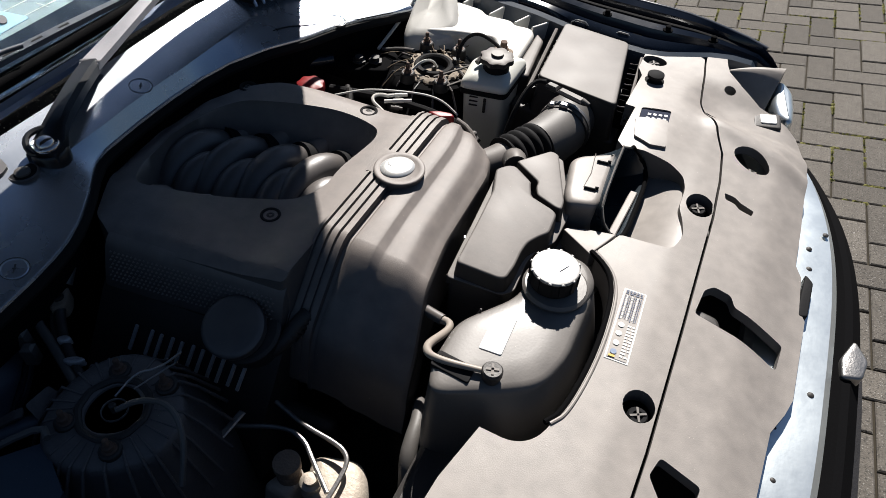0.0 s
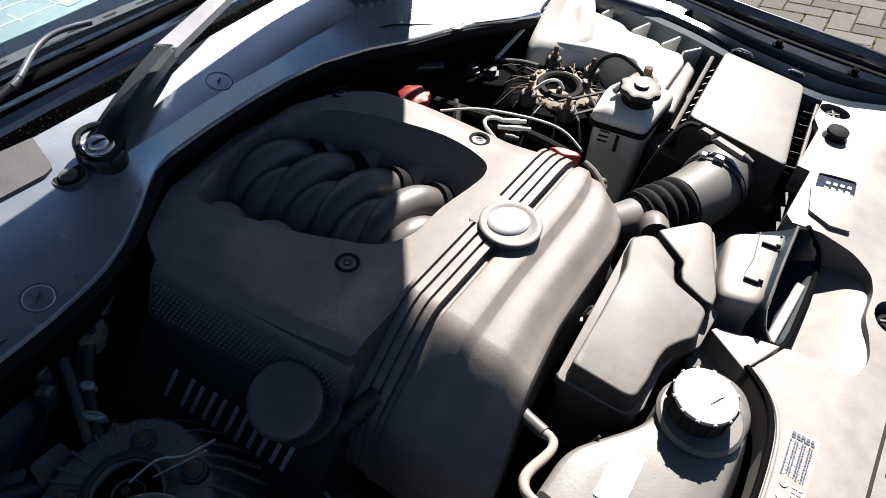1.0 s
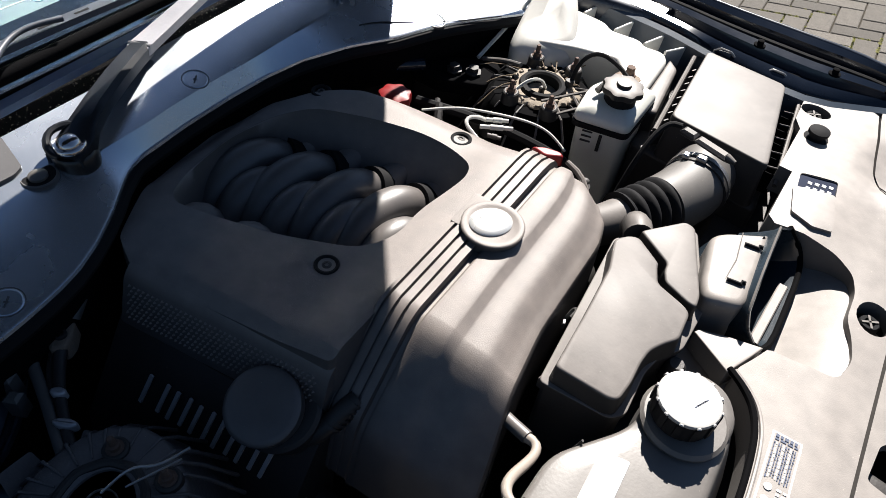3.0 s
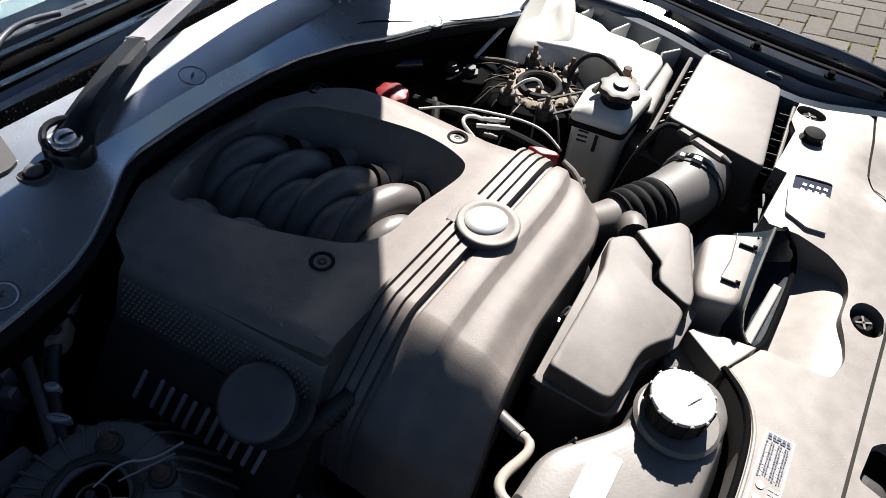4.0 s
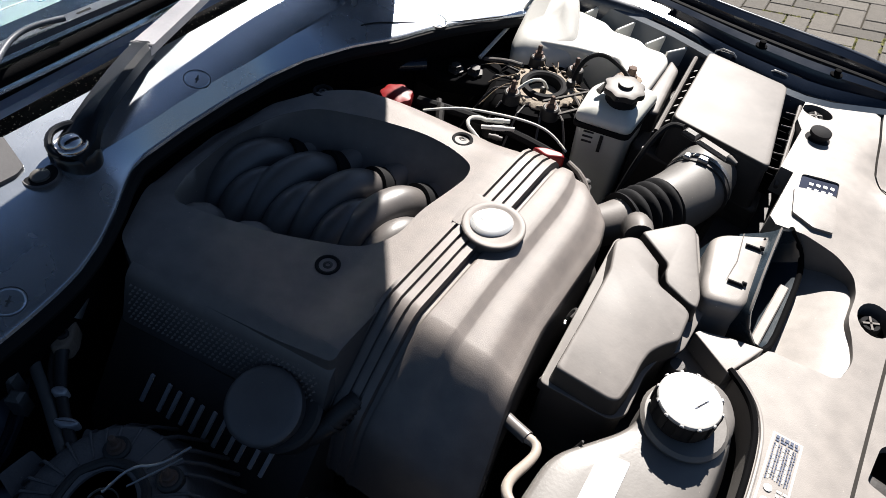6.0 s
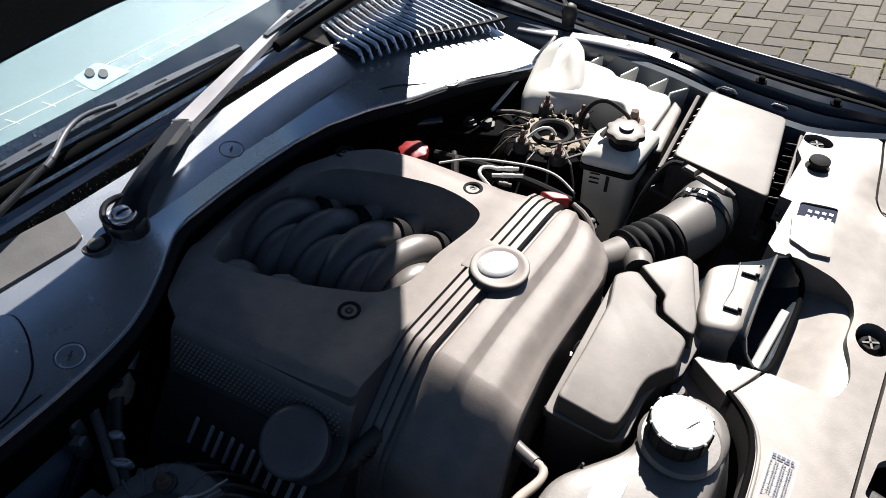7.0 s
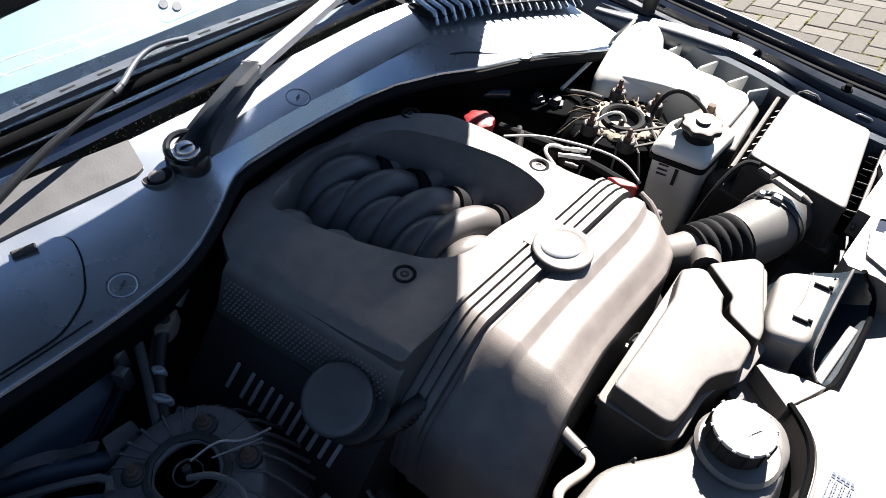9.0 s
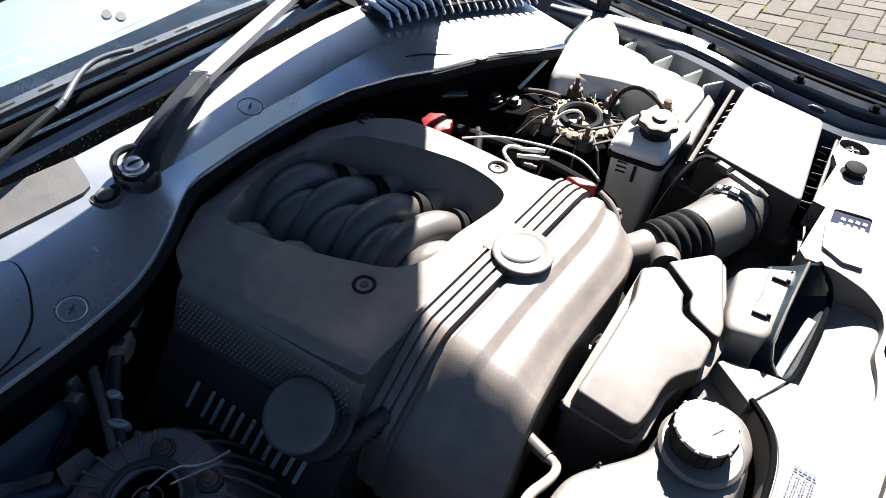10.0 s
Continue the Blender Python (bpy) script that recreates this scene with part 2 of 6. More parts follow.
def tube(bm, pts, radius, n=12, caps=True, smooth=0):
    """A round bar or hose along points; radius: a number or one for each point."""
    pts = [Vector(p) for p in pts]
    rad = [radius] * len(pts) if isinstance(radius, (int, float)) else list(radius)
    for _ in range(smooth):
        np_, nr = [pts[0]], [rad[0]]
        for a, b, ra, rb in zip(pts, pts[1:], rad, rad[1:]):
            np_ += [a.lerp(b, 0.25), a.lerp(b, 0.75)]
            nr += [ra * 0.75 + rb * 0.25, ra * 0.25 + rb * 0.75]
        pts, rad = np_ + [pts[-1]], nr + [rad[-1]]
    t0 = (pts[1] - pts[0]).normalized()
    side = t0.orthogonal().normalized()
    rings = []
    for i, p in enumerate(pts):
        t = (pts[min(i + 1, len(pts) - 1)] - pts[max(i - 1, 0)]).normalized()
        side = (side - t * side.dot(t)).normalized()
        up = t.cross(side)
        rings.append([p + (side * math.cos(a) + up * math.sin(a)) * rad[i] for a in [2 * math.pi * k / n for k in range(n)]])
    return loft(bm, rings, caps, caps)


def lathe(bm, profile, centre, n=24, axis=(0, 0, 1), wob=None):
    """A turned shape: profile of (radius, height) along axis; wob(angle, radius) may change the radius."""
    q = Vector((0, 0, 1)).rotation_difference(Vector(axis))
    rings = []
    for r, h in profile:
        ring = []
        for k in range(n):
            a = 2 * math.pi * k / n
            rr = r if wob is None else wob(a, r, h)
            ring.append(Vector(centre) + q @ Vector((rr * math.cos(a), rr * math.sin(a), h)))
        rings.append(ring)
    return loft(bm, rings)


def box(bm, c, size, turn=0.0, bev=0.0, m=None):
    """A box with bevelled edges about its centre."""
    x, y, z = [s / 2 for s in size]
    poly = [(-x, -y), (x, -y), (x, y), (-x, y)]
    mm = (m if m is not None else Matrix.Translation(c) @ Matrix.Rotation(radians(turn), 4, "Z"))
    b = min(bev, x * 0.9, y * 0.9, z * 0.9)
    if b <= 0:
        rings = [[(px, py, pz) for px, py in poly] for pz in (-z, z)]
    else:
        inn = [(-x + b, -y + b), (x - b, -y + b), (x - b, y - b), (-x + b, y - b)]
        rings = [[(px, py, -z) for px, py in inn], [(px, py, -z + b) for px, py in poly], [(px, py, z - b) for px, py in poly], [(px, py, z) for px, py in inn]]
    return loft(bm, [[mm @ Vector(p) for p in ring] for ring in rings])


def sheet(bm, poly, zf, thick, step=0.02, holes=(), r=0.0):
    """A moulded sheet over a plan polygon with holes, its top at zf(x, y)."""
    loops = [rounded(poly, r) if r else poly] + list(holes)
    edges = []
    for lp in loops:
        vs = [bm.verts.new((p[0], p[1], 0)) for p in lp]
        edges += [bm.edges.new((vs[i], vs[(i + 1) % len(vs)])) for i in range(len(vs))]
    bmesh.ops.triangle_fill(bm, use_beauty=True, use_dissolve=False, edges=edges)
    bmesh.ops.dissolve_limit(bm, angle_limit=0.01, verts=bm.verts[:], edges=[e for e in bm.edges if not e.is_boundary])
    for ax in (0, 1):
        lo = min(v.co[ax] for v in bm.verts)
        hi = max(v.co[ax] for v in bm.verts)
        c = lo + step * 0.5
        while c < hi:
            co, no = [0, 0, 0], [0, 0, 0]
            co[ax], no[ax] = c, 1
            bmesh.ops.bisect_plane(bm, geom=bm.verts[:] + bm.edges[:] + bm.faces[:], plane_co=co, plane_no=no)
            c += step
    bmesh.ops.recalc_face_normals(bm, faces=bm.faces[:])
    if bm.faces and sum(f.normal.z for f in bm.faces) < 0:
        bmesh.ops.reverse_faces(bm, faces=bm.faces[:])
    top = bm.verts[:]
    ext = bmesh.ops.extrude_face_region(bm, geom=bm.faces[:])
    low = {v for v in ext["geom"] if isinstance(v, bmesh.types.BMVert)}
    for v in bm.verts:
        z = zf(v.co.x, v.co.y)
        v.co.z = z if v in low else z - thick
    bmesh.ops.recalc_face_normals(bm, faces=bm.faces[:])
    return bm


def finish(name, bm, mat, sharp=38):
    bmesh.ops.recalc_face_normals(bm, faces=bm.faces[:])
    me = bpy.data.meshes.new(name)
    bm.to_mesh(me)
    bm.free()
    for p in me.polygons:
        p.use_smooth = True
    me.set_sharp_from_angle(angle=radians(sharp))
    me.materials.append(mat)
    return me


def thing(name, at, label, category, group="", kind=""):
    ob = new(name)
    ob.matrix_basis = Matrix.Translation(at)
    ob.empty_display_size = 0.05
    return tagged(ob, label, category, group, kind)


def part(name, bm, mat, parent, label="", sharp=38):
    ob = new(name, finish(name, bm, mat, sharp))
    ob.parent = parent
    if parent.type == "EMPTY":
        ob.matrix_parent_inverse = parent.matrix_basis.inverted()
    return tagged(ob, label)


def solo(name, bm, mat, label, category, group="", kind="", sharp=38):
    return tagged(new(name, finish(name, bm, mat, sharp)), label, category, group, kind)


B = bmesh.new


def ss(a, b, x):
    t = min(1.0, max(0.0, (x - a) / (b - a)))
    return t * t * (3 - 2 * t)


def lerp_table(tab, x):
    if x <= tab[0][0]:
        return tab[0][1]
    for (a, u), (b, v) in zip(tab, tab[1:]):
        if x <= b:
            return u + (v - u) * (x - a) / (b - a)
    return tab[-1][1]


def smooth_table(tab, x, w=0.03):
    return sum(lerp_table(tab, x + d * w) for d in (-1, -0.5, 0, 0.5, 1)) / 5


def oval(cx, cy, rx, ry, turn=0, n=20):
    a = radians(turn)
    return [(cx + rx * math.cos(t) * math.cos(a) - ry * math.sin(t) * math.sin(a), cy + rx * math.cos(t) * math.sin(a) + ry * math.sin(t) * math.cos(a)) for t in [2 * math.pi * k / n for k in range(n)]]


MID = 0.755      # the car's middle line
GROUND = 0.05

# ---- ground: the drive falls away along the car and to the far side ----
def ground_z(x, y):
    return 0.1186 + 0.1477 * x - 0.0343 * (y - 3.5)


def paving_frame():
    """The plane of the drive, turned to the courses of the blocks."""
    c, s = math.cos(radians(2.65)), math.sin(radians(2.65))
    u = Vector((c, s, 0.1477 * c - 0.0343 * s)).normalized()
    v = Vector((-s, c, -0.1477 * s - 0.0343 * c)).normalized()
    n = u.cross(v).normalized()
    v = n.cross(u)
    m = Matrix((u, v, n)).transposed().to_4x4()
    m.translation = Vector((-0.4500, 3.8303, ground_z(-0.4500, 3.8303)))
    return m


PAVING = paving_frame()
bm = B()
box(bm, (0, 0, 0), (400, 400, 0.1), m=PAVING @ Matrix.Translation((0, 0, -0.0565)))
ground = solo("ground", bm, M_SAND, "sandy ground under block paving with moss in the joints", "ground", kind="structure")


# ---- car body ----
car = thing("car", (-0.2, MID, GROUND), "dark navy car with its bonnet raised over the engine bay", "car")


def rail_in(x):   # inner edge of the wing channel, from the middle line
    return smooth_table([(-1.1, 0.77), (-0.6, 0.765), (-0.28, 0.735), (-0.15, 0.70), (0.0, 0.685), (0.06, 0.71), (0.12, 0.75), (0.2, 0.77), (0.32, 0.772)], x)


def rail_out(x):
    return smooth_table([(-1.3, 0.88), (-0.6, 0.862), (-0.2, 0.832), (0.1, 0.832), (0.2, 0.825), (0.28, 0.808), (0.34, 0.79)], x) - 0.05 * ss(0.20, 0.285, x) ** 2


def wing(sign):
    """A front wing: the stepped gutter under the bonnet's edge, then the outer skin down to the sill."""
    rings = []
    for i in range(49):
        x = -1.15 + i * 1.43 / 48
        a, b = rail_in(x), rail_out(x)
        w = b - a
        drop = -0.03 * ss(0.0, 0.32, x) + 0.035 * ss(-0.5, -1.1, x) - 0.02 * ss(0.23, 0.285, x)
        prof = [(a - 0.005, 0.78), (a, 0.925), (a + 0.004, 0.935 - 0.006 * ss(-0.26, -0.18, x)), (a + 0.16 * w, 0.937), (a + 0.22 * w, 0.925), (a + 0.42 * w, 0.921), (a + 0.46 * w, 0.938),
                (a + 0.58 * w, 0.943), (a + 0.62 * w, 0.931), (a + 0.84 * w, 0.929), (a + 0.87 * w, 0.95), (b - 0.004, 0.957), (b + 0.004, 0.951),
                (b + 0.02, 0.90), (b + 0.035, 0.80), (b + 0.04, 0.6), (b + 0.03, 0.4), (b + 0.0, 0.25), (b - 0.04, 0.25), (b - 0.03, 0.7), (a + 0.03, 0.75)]
        rings.append([(x, MID + sign * p, z + drop) for p, z in prof])
    return loft(B(), rings)


for sgn in (1, -1):
    w = part("wing", wing(sgn), M_PAINT, car, "dark navy painted wing with stepped gutter", sharp=30)
    # rubber seal bead along the gutter and the clips in it
    part("seal", tube(B(), [(x, MID + sgn * (rail_in(x) + 0.72 * (rail_out(x) - rail_in(x))), 0.936 - 0.03 * ss(0, 0.32, x) + 0.035 * ss(-0.5, -1.1, x)) for x in [-1.0 + k * 0.06 for k in range(21)]], 0.006, 8), M_RUBBER, w, "black rubber bonnet seal")
    for x in (-0.36, -0.12, 0.02, 0.119):
        yy = MID + sgn * (rail_in(x) + 0.5 * (rail_out(x) - rail_in(x)))
        part("bolt", lathe(B(), [(0.011, 0.0), (0.011, 0.003), (0.006, 0.004), (0.006, 0.011), (0.004, 0.012)], (x, yy, 0.938 - 0.03 * ss(0, 0.32, x)), 12), M_JET, w, "small dark bump-stop bolt")

    # satin flange that widens forwards, and a bead added for the skin's glint
    rings = []
    for k in range(19):
        x = -0.58 + 0.018 * k
        lo = smooth_table([(-0.58, 0.685), (-0.464, 0.714), (-0.362, 0.734), (-0.26, 0.744), (-0.22, 0.752)], x)
        hi = smooth_table([(-0.58, 0.697), (-0.484, 0.735), (-0.376, 0.766), (-0.266, 0.783), (-0.22, 0.760)], x)
        rings.append([(x - 0.05, MID + sgn * p, z) for p, z in ((lo - 0.005, 0.89), (lo - 0.004, 0.924), (lo, 0.931), (lo + 0.004, 0.9335), (0.5 * (lo + hi), 0.9335 + 0.13 * (0.5 * (hi - lo) - 0.004)), (hi, 0.9335 + 0.14 * (hi - lo)), (hi + 0.004, 0.932), (hi + 0.003, 0.90))])
    part("flange", loft(B(), rings), M_FLANGE, w, "rolled satin flange of the wing", sharp=60)
    part("skin_edge", tube(B(), [(x, MID + sgn * (rail_out(x) + 0.003), 0.952 - 0.03 * ss(0.0, 0.32, x) + 0.035 * ss(-0.5, -1.1, x)) for x in [-1.1 + 0.046 * k for k in range(30)]], 0.0065, 12), M_FLANGE, w, "bead added along the skin's edge to catch the sun")
    # oval drain slots drawn as flush black discs for their shade
    for x in (-0.47, -0.28, -0.2, -0.04, 0.07):
        yy = MID + sgn * (rail_in(x) + 0.32 * (rail_out(x) - rail_in(x)))
        bm = B()
        slab(bm, oval(x, yy, 0.014, 0.006, 0, 14), 0.915 - 0.03 * ss(0, 0.32, x), 0.9235 - 0.03 * ss(0, 0.32, x), 0.0, 0.0)
        part("drain_slot", bm, M_JET, w)

# front wheels under the wings
for sgn in (1, -1):
    yy = MID + sgn * 0.74
    wh = part("wheel", lathe(B(), [(0.17, -0.10), (0.26, -0.105), (0.285, -0.085), (0.29, 0.0), (0.285, 0.085), (0.26, 0.105), (0.17, 0.10)], (-0.35, yy, ground_z(-0.35, yy) + 0.285), 40, (0, sgn, 0)), M_TYRE, car, "black road tyre on its wheel")
    part("rim", lathe(B(), [(0.18, -0.09), (0.18, 0.09), (0.15, 0.095), (0.08, 0.07), (0.03, 0.085), (0.0, 0.085)], (-0.35, yy, ground_z(-0.35, yy) + 0.285), 32, (0, sgn, 0)), M_STEEL, wh, "alloy rim")

# inner wings and bulkhead
for sgn in (1, -1):
    bm = B()
    rings = []
    for i in range(25):
        x = -0.75 + i * 1.05 / 24
        a = rail_in(x) - 0.006
        rings.append([(x, MID + sgn * p, z - 0.07 * ss(0.20, 0.28, x)) for p, z in ((a, 0.925), (a - 0.012, 0.92), (a - 0.03, 0.8), (a - 0.1, 0.6), (a - 0.2, 0.35), (a - 0.15, 0.35), (a - 0.02, 0.75))])
    part("inner_wing", loft(bm, rings), M_SHELF, car, "dusty navy inner wing")
bm = B()
box(bm, (-0.78, MID, 0.64), (0.03, 1.5, 0.58), bev=0.01)
part("bulkhead", bm, M_DARK, car, "sooty black bulkhead panel")
bm = B()
box(bm, (-0.15, MID, 0.28), (1.3, 1.4, 0.02))
part("undertray", bm, M_BLACK, car)

# front: black under-panel, bright grille surround, bumper edge
def nose_x(y):
    u = abs(y - MID) / 0.75
    return 0.455 - 0.20 * u ** 3.0


def nose_part(x0, x1, z0, z1, span, bev=0.006, crown=0.0):
    """A bar that follows the rounded nose; x0 and x1 from the nose line."""
    rings = []
    for i in range(61):
        y = MID - span + 2 * span * i / 60
        nx = nose_x(y)
        dz = -0.05 * abs((y - MID) / 0.75) ** 3
        rings.append([(nx + x, y, z + dz) for x, z in ((x0, z0), (x0, z1 - bev), (x0 + bev, z1), ((x0 + x1) / 2, z1 + crown), (x1 - bev, z1), (x1, z1 - bev), (x1, z0))])
    return loft(B(), rings)


part("grille_surround", nose_part(-0.13, 0.0, 0.80, 0.868, 0.70, 0.012, 0.004), M_CHROME, car, "bright chromed grille surround")
part("bumper_seal", nose_part(0.003, 0.055, 0.70, 0.835, 0.74, 0.02), M_JET, car, "black bumper seal")
part("bumper", nose_part(0.03, 0.11, 0.25, 0.74, 0.78, 0.04), M_PAINT, car, "dark navy bumper skin")
bm = B()
box(bm, (0.16, MID, 0.80), (0.42, 1.24, 0.03), bev=0.01)
part("crossmember", bm, M_BLACK, car, "black radiator crossmember")
# headlamp scoops beside the nose
for sgn in (1, -1):
    def flip(p):
        return Vector((p[0], MID + sgn * (p[1] - MID), p[2]))
    rings = []
    for i in range(17):
        t = i / 16
        n, r = Vector((0.168, 1.450, 0.880)).lerp(Vector((0.258, 1.362, 0.815)), t), Vector((0.172, 1.478, 0.902)).lerp(Vector((0.284, 1.524, 0.918)), t)
        d = 0.006 + 0.05 * math.sin(math.pi * (0.12 + 0.6 * t))
        top = [n.lerp(r, k) + Vector((0, 0, 0.4 * d * f)) for k, f in ((0.0, 0.0), (0.06, 0.1), (0.18, 0.2), (0.35, 0.4), (0.55, 0.65), (0.72, 0.95), (0.82, 1.1), (0.9, 0.9), (0.96, 0.5), (1.0, 0.1))]
        rings.append([flip(p) for p in top + [r + Vector((0.0, 0.006, -0.004)), r + Vector((0, 0.004, -0.11)), n + Vector((0, -0.003, -0.09))]])
    hl = part("headlamp_housing", loft(B(), rings), M_PANEL, car, "curved grey scoop behind the headlamp", sharp=60)
    bm = B()
    pts = [(0.268, 1.522), (0.296, 1.528), (0.320, 1.49), (0.330, 1.42), (0.332, 1.372), (0.312, 1.362), (0.288, 1.382), (0.272, 1.43)]
    slab(bm, [tuple(flip((x, y, 0))[:2]) for x, y in (pts if sgn > 0 else pts[::-1])], 0.70, 0.893, 0.012, 0.014, 0.006, 5)
    part("headlamp_glass_edge", bm, M_CHROME, hl, "bright edge of the headlamp")
    bm = B()
    pts = [(0.246, 1.362), (0.298, 1.378), (0.305, 1.326), (0.252, 1.309)]
    slab(bm, [tuple(flip((x, y, 0))[:2]) for x, y in (pts if sgn > 0 else pts[::-1])], 0.865, 0.897, 0.006, 0.004)
    br = part("bracket", bm, M_BLACK, hl, "black headlamp bracket")
    bm = B()
    pts = [(0.258, 1.355), (0.289, 1.366), (0.294, 1.336), (0.264, 1.325)]
    slab(bm, [tuple(flip((x, y, 0))[:2]) for x, y in (pts if sgn > 0 else pts[::-1])], 0.896, 0.8995, 0.004, 0.001)
    part("shim", bm, M_WHITE, br, "pale shim plate")
# black plate for a slot's shade, and rivets in the surround
bm = B()
slab(bm, [(0.385, 0.845), (0.402, 0.85), (0.404, 0.93), (0.39, 0.945)], 0.86, 0.888, 0.006, 0.003)
part("surround_slot", bm, M_RUBBER, car, "black plate for the slot's shade by the grille surround")
for y, dx in ((0.56, -0.06), (0.98, -0.05), (1.03, -0.05), (0.72, -0.03), (0.64, -0.07), (1.08, -0.02)):
    part("rivet", lathe(B(), [(0.005, 0.0), (0.005, 0.002), (0.003, 0.0035), (0.0, 0.004)], (nose_x(y) + dx, y, 0.868), 10), M_DARK, car, "small dark rivet")
bm = B()
slab(bm, [(0.475, 0.80), (0.505, 0.81), (0.512, 0.85), (0.49, 0.885), (0.472, 0.84)], 0.815, 0.842, 0.008, 0.004)
part("bonnet_catch", bm, M_STEEL, car, "worn steel catch on the bumper edge")

# ---- bonnet ----
B_REAR, B_RISE, B_LEN, B_HALF = -0.841, 66.8, 1.141, 0.693
def bonnet_point(s, y, lift=0.0):
    """s: metres up the slope from the rear edge; the crown falls to the sides."""
    u = (y - MID) / B_HALF
    h = -0.035 * abs(u) ** 2.2 + lift
    c, sn = math.cos(radians(B_RISE)), math.sin(radians(B_RISE))
    s2 = s + smooth_table([(-1.0, 0.0), (-0.6, 0.015), (-0.35, 0.03), (-0.1, 0.035), (0.05, 0.022), (0.2, -0.02), (0.5, -0.06), (1.0, -0.075)], u, 0.06) * (1 - s / B_LEN)
    bend = -0.05 * (s / B_LEN) ** 2
    return Vector((B_REAR + s2 * c - (h + bend) * sn, y, 1.217 + s2 * sn + (h + bend) * c))


def bonnet_shell(l0, l1, inset=0.0):
    bm = B()
    cols, rows = 32, 24
    grids = []
    for lift in (l0, l1):
        g = []
        for j in range(rows + 1):
            row = []
            for i in range(cols + 1):
                u = -1 + 2 * i / cols
                y = MID + u * (B_HALF - inset)
                end = B_LEN - inset - 0.12 * abs(u) ** 3
                s = inset + (end - inset) * j / rows
                row.append(bm.verts.new(bonnet_point(s, y, lift)))
            g.append(row)
        grids.append(g)
    for g in grids:
        for j in range(rows):
            for i in range(cols):
                bm.faces.new((g[j][i], g[j][i + 1], g[j + 1][i + 1], g[j + 1][i]))
    a, b = grids
    for j in range(rows):
        for i in (0, cols):
            bm.faces.new((a[j][i], a[j + 1][i], b[j + 1][i], b[j][i]))
    for i in range(cols):
        for j in (0, rows):
            bm.faces.new((a[j][i], a[j][i + 1], b[j][i + 1], b[j][i]))
    return bm


bonnet = part("bonnet", bonnet_shell(0.0, 0.018), M_PAINT, car, "raised dark navy bonnet")
part("insulation", bonnet_shell(-0.02, -0.003, 0.03), M_FELT, bonnet, "black felt lining under the bonnet")
for sgn in (1, -1):
    foot = Vector((-0.545, MID + sgn * 0.77, 0.965))
    top = bonnet_point(0.22, MID + sgn * 0.65, -0.02)
    st = part("gas_stay", tube(B(), [foot, foot.lerp(top, 0.45)], 0.0045, 10), M_STEEL, car, "slim steel gas stay")
    part("cylinder", tube(B(), [foot.lerp(top, 0.43), top], 0.008, 12), M_GLOSS, st, "black gas stay cylinder")
    part("ball_joint", lathe(B(), [(0.014, -0.03), (0.016, -0.01), (0.018, 0.0), (0.014, 0.012), (0.006, 0.018)], foot, 14), M_DARK, st, "dark ball joint foot")
    bm = B()
    tube(bm, [(-0.86, MID + sgn * 0.64, 0.93), (-0.86, MID + sgn * 0.63, 1.03), bonnet_point(0.08, MID + sgn * 0.62, -0.02)], 0.012, 8)
    part("hinge", bm, M_DARK, car, "black bonnet hinge arm")

# ---- windscreen, dashboard ----
def screen_base(y):
    u = (y - MID) / 0.75
    return -0.965 - 0.05 * u * u


def screen_point(s, y):
    return Vector((screen_base(y) - s * math.cos(radians(29)), y * (1 - 0.1 * s) + MID * 0.1 * s, 1.0 + s * math.sin(radians(29))))


bm = B()
for lift in (0.0,):
    rows = [[screen_point(-0.03 + 0.9 * j / 12, MID - 0.72 + 1.44 * i / 28) for i in range(29)] for j in range(13)]
    loft(bm, rows, False, False, close=False)
ext = bmesh.ops.extrude_face_region(bm, geom=bm.faces[:])
for v in ext["geom"]:
    if isinstance(v, bmesh.types.BMVert):
        v.co.z += 0.005
windscreen = part("windscreen", bm, M_GLASS, car, "clear laminated windscreen")
windscreen.visible_shadow = False
bm = B()
rows = [[screen_point(-0.03 + 0.09 * j / 2, MID - 0.72 + 1.44 * i / 28) + Vector((0, 0, -0.004)) for i in range(29)] for j in range(3)]
loft(bm, rows, False, False, close=False)
ext = bmesh.ops.extrude_face_region(bm, geom=bm.faces[:])
for v in ext["geom"]:
    if isinstance(v, bmesh.types.BMVert):
        v.co.z -= 0.003
part("black_border", bm, M_FRIT, windscreen, "black printed border of the glass")
bm = B()
rings = []
for i in range(25):
    y = MID - 0.7 + 1.4 * i / 24
    b = screen_base(y)
    rings.append([(b - 0.05, y, 0.985), (b - 0.25, y, 1.03), (b - 0.50, y, 1.05), (b - 0.58, y, 1.0), (b - 0.58, y, 0.75), (b - 0.05, y, 0.75)])
part("dashboard", loft(bm, rings), M_DASH, car, "grey moulded dashboard top")
# thin printed lines and a pad on the glass
def on_glass(x, y):
    return (x, y, 1.002 - (x + 0.965) * math.tan(radians(29)))


for (xa, ya), (xb, yb), (xc, yc) in (((-1.068, 0.25), (-1.052, 0.66), (-1.049, 1.02)), ((-1.051, 0.25), (-1.032, 0.62), (-1.025, 1.02))):
    part("printed_line", tube(B(), [on_glass(xa, ya), on_glass(xb, yb), on_glass(xc, yc)], 0.0009, 6, smooth=1), M_LINER, windscreen, "thin pale printed line")
for k in range(11):
    y = 0.300 + 0.063 * k
    x = -1.0465 + 0.030 * (y - 0.30)
    part("tick", tube(B(), [on_glass(x - 0.008, y - 0.006), on_glass(x + 0.007, y + 0.005)], 0.0008, 6), M_LINER, windscreen)
bm = B()
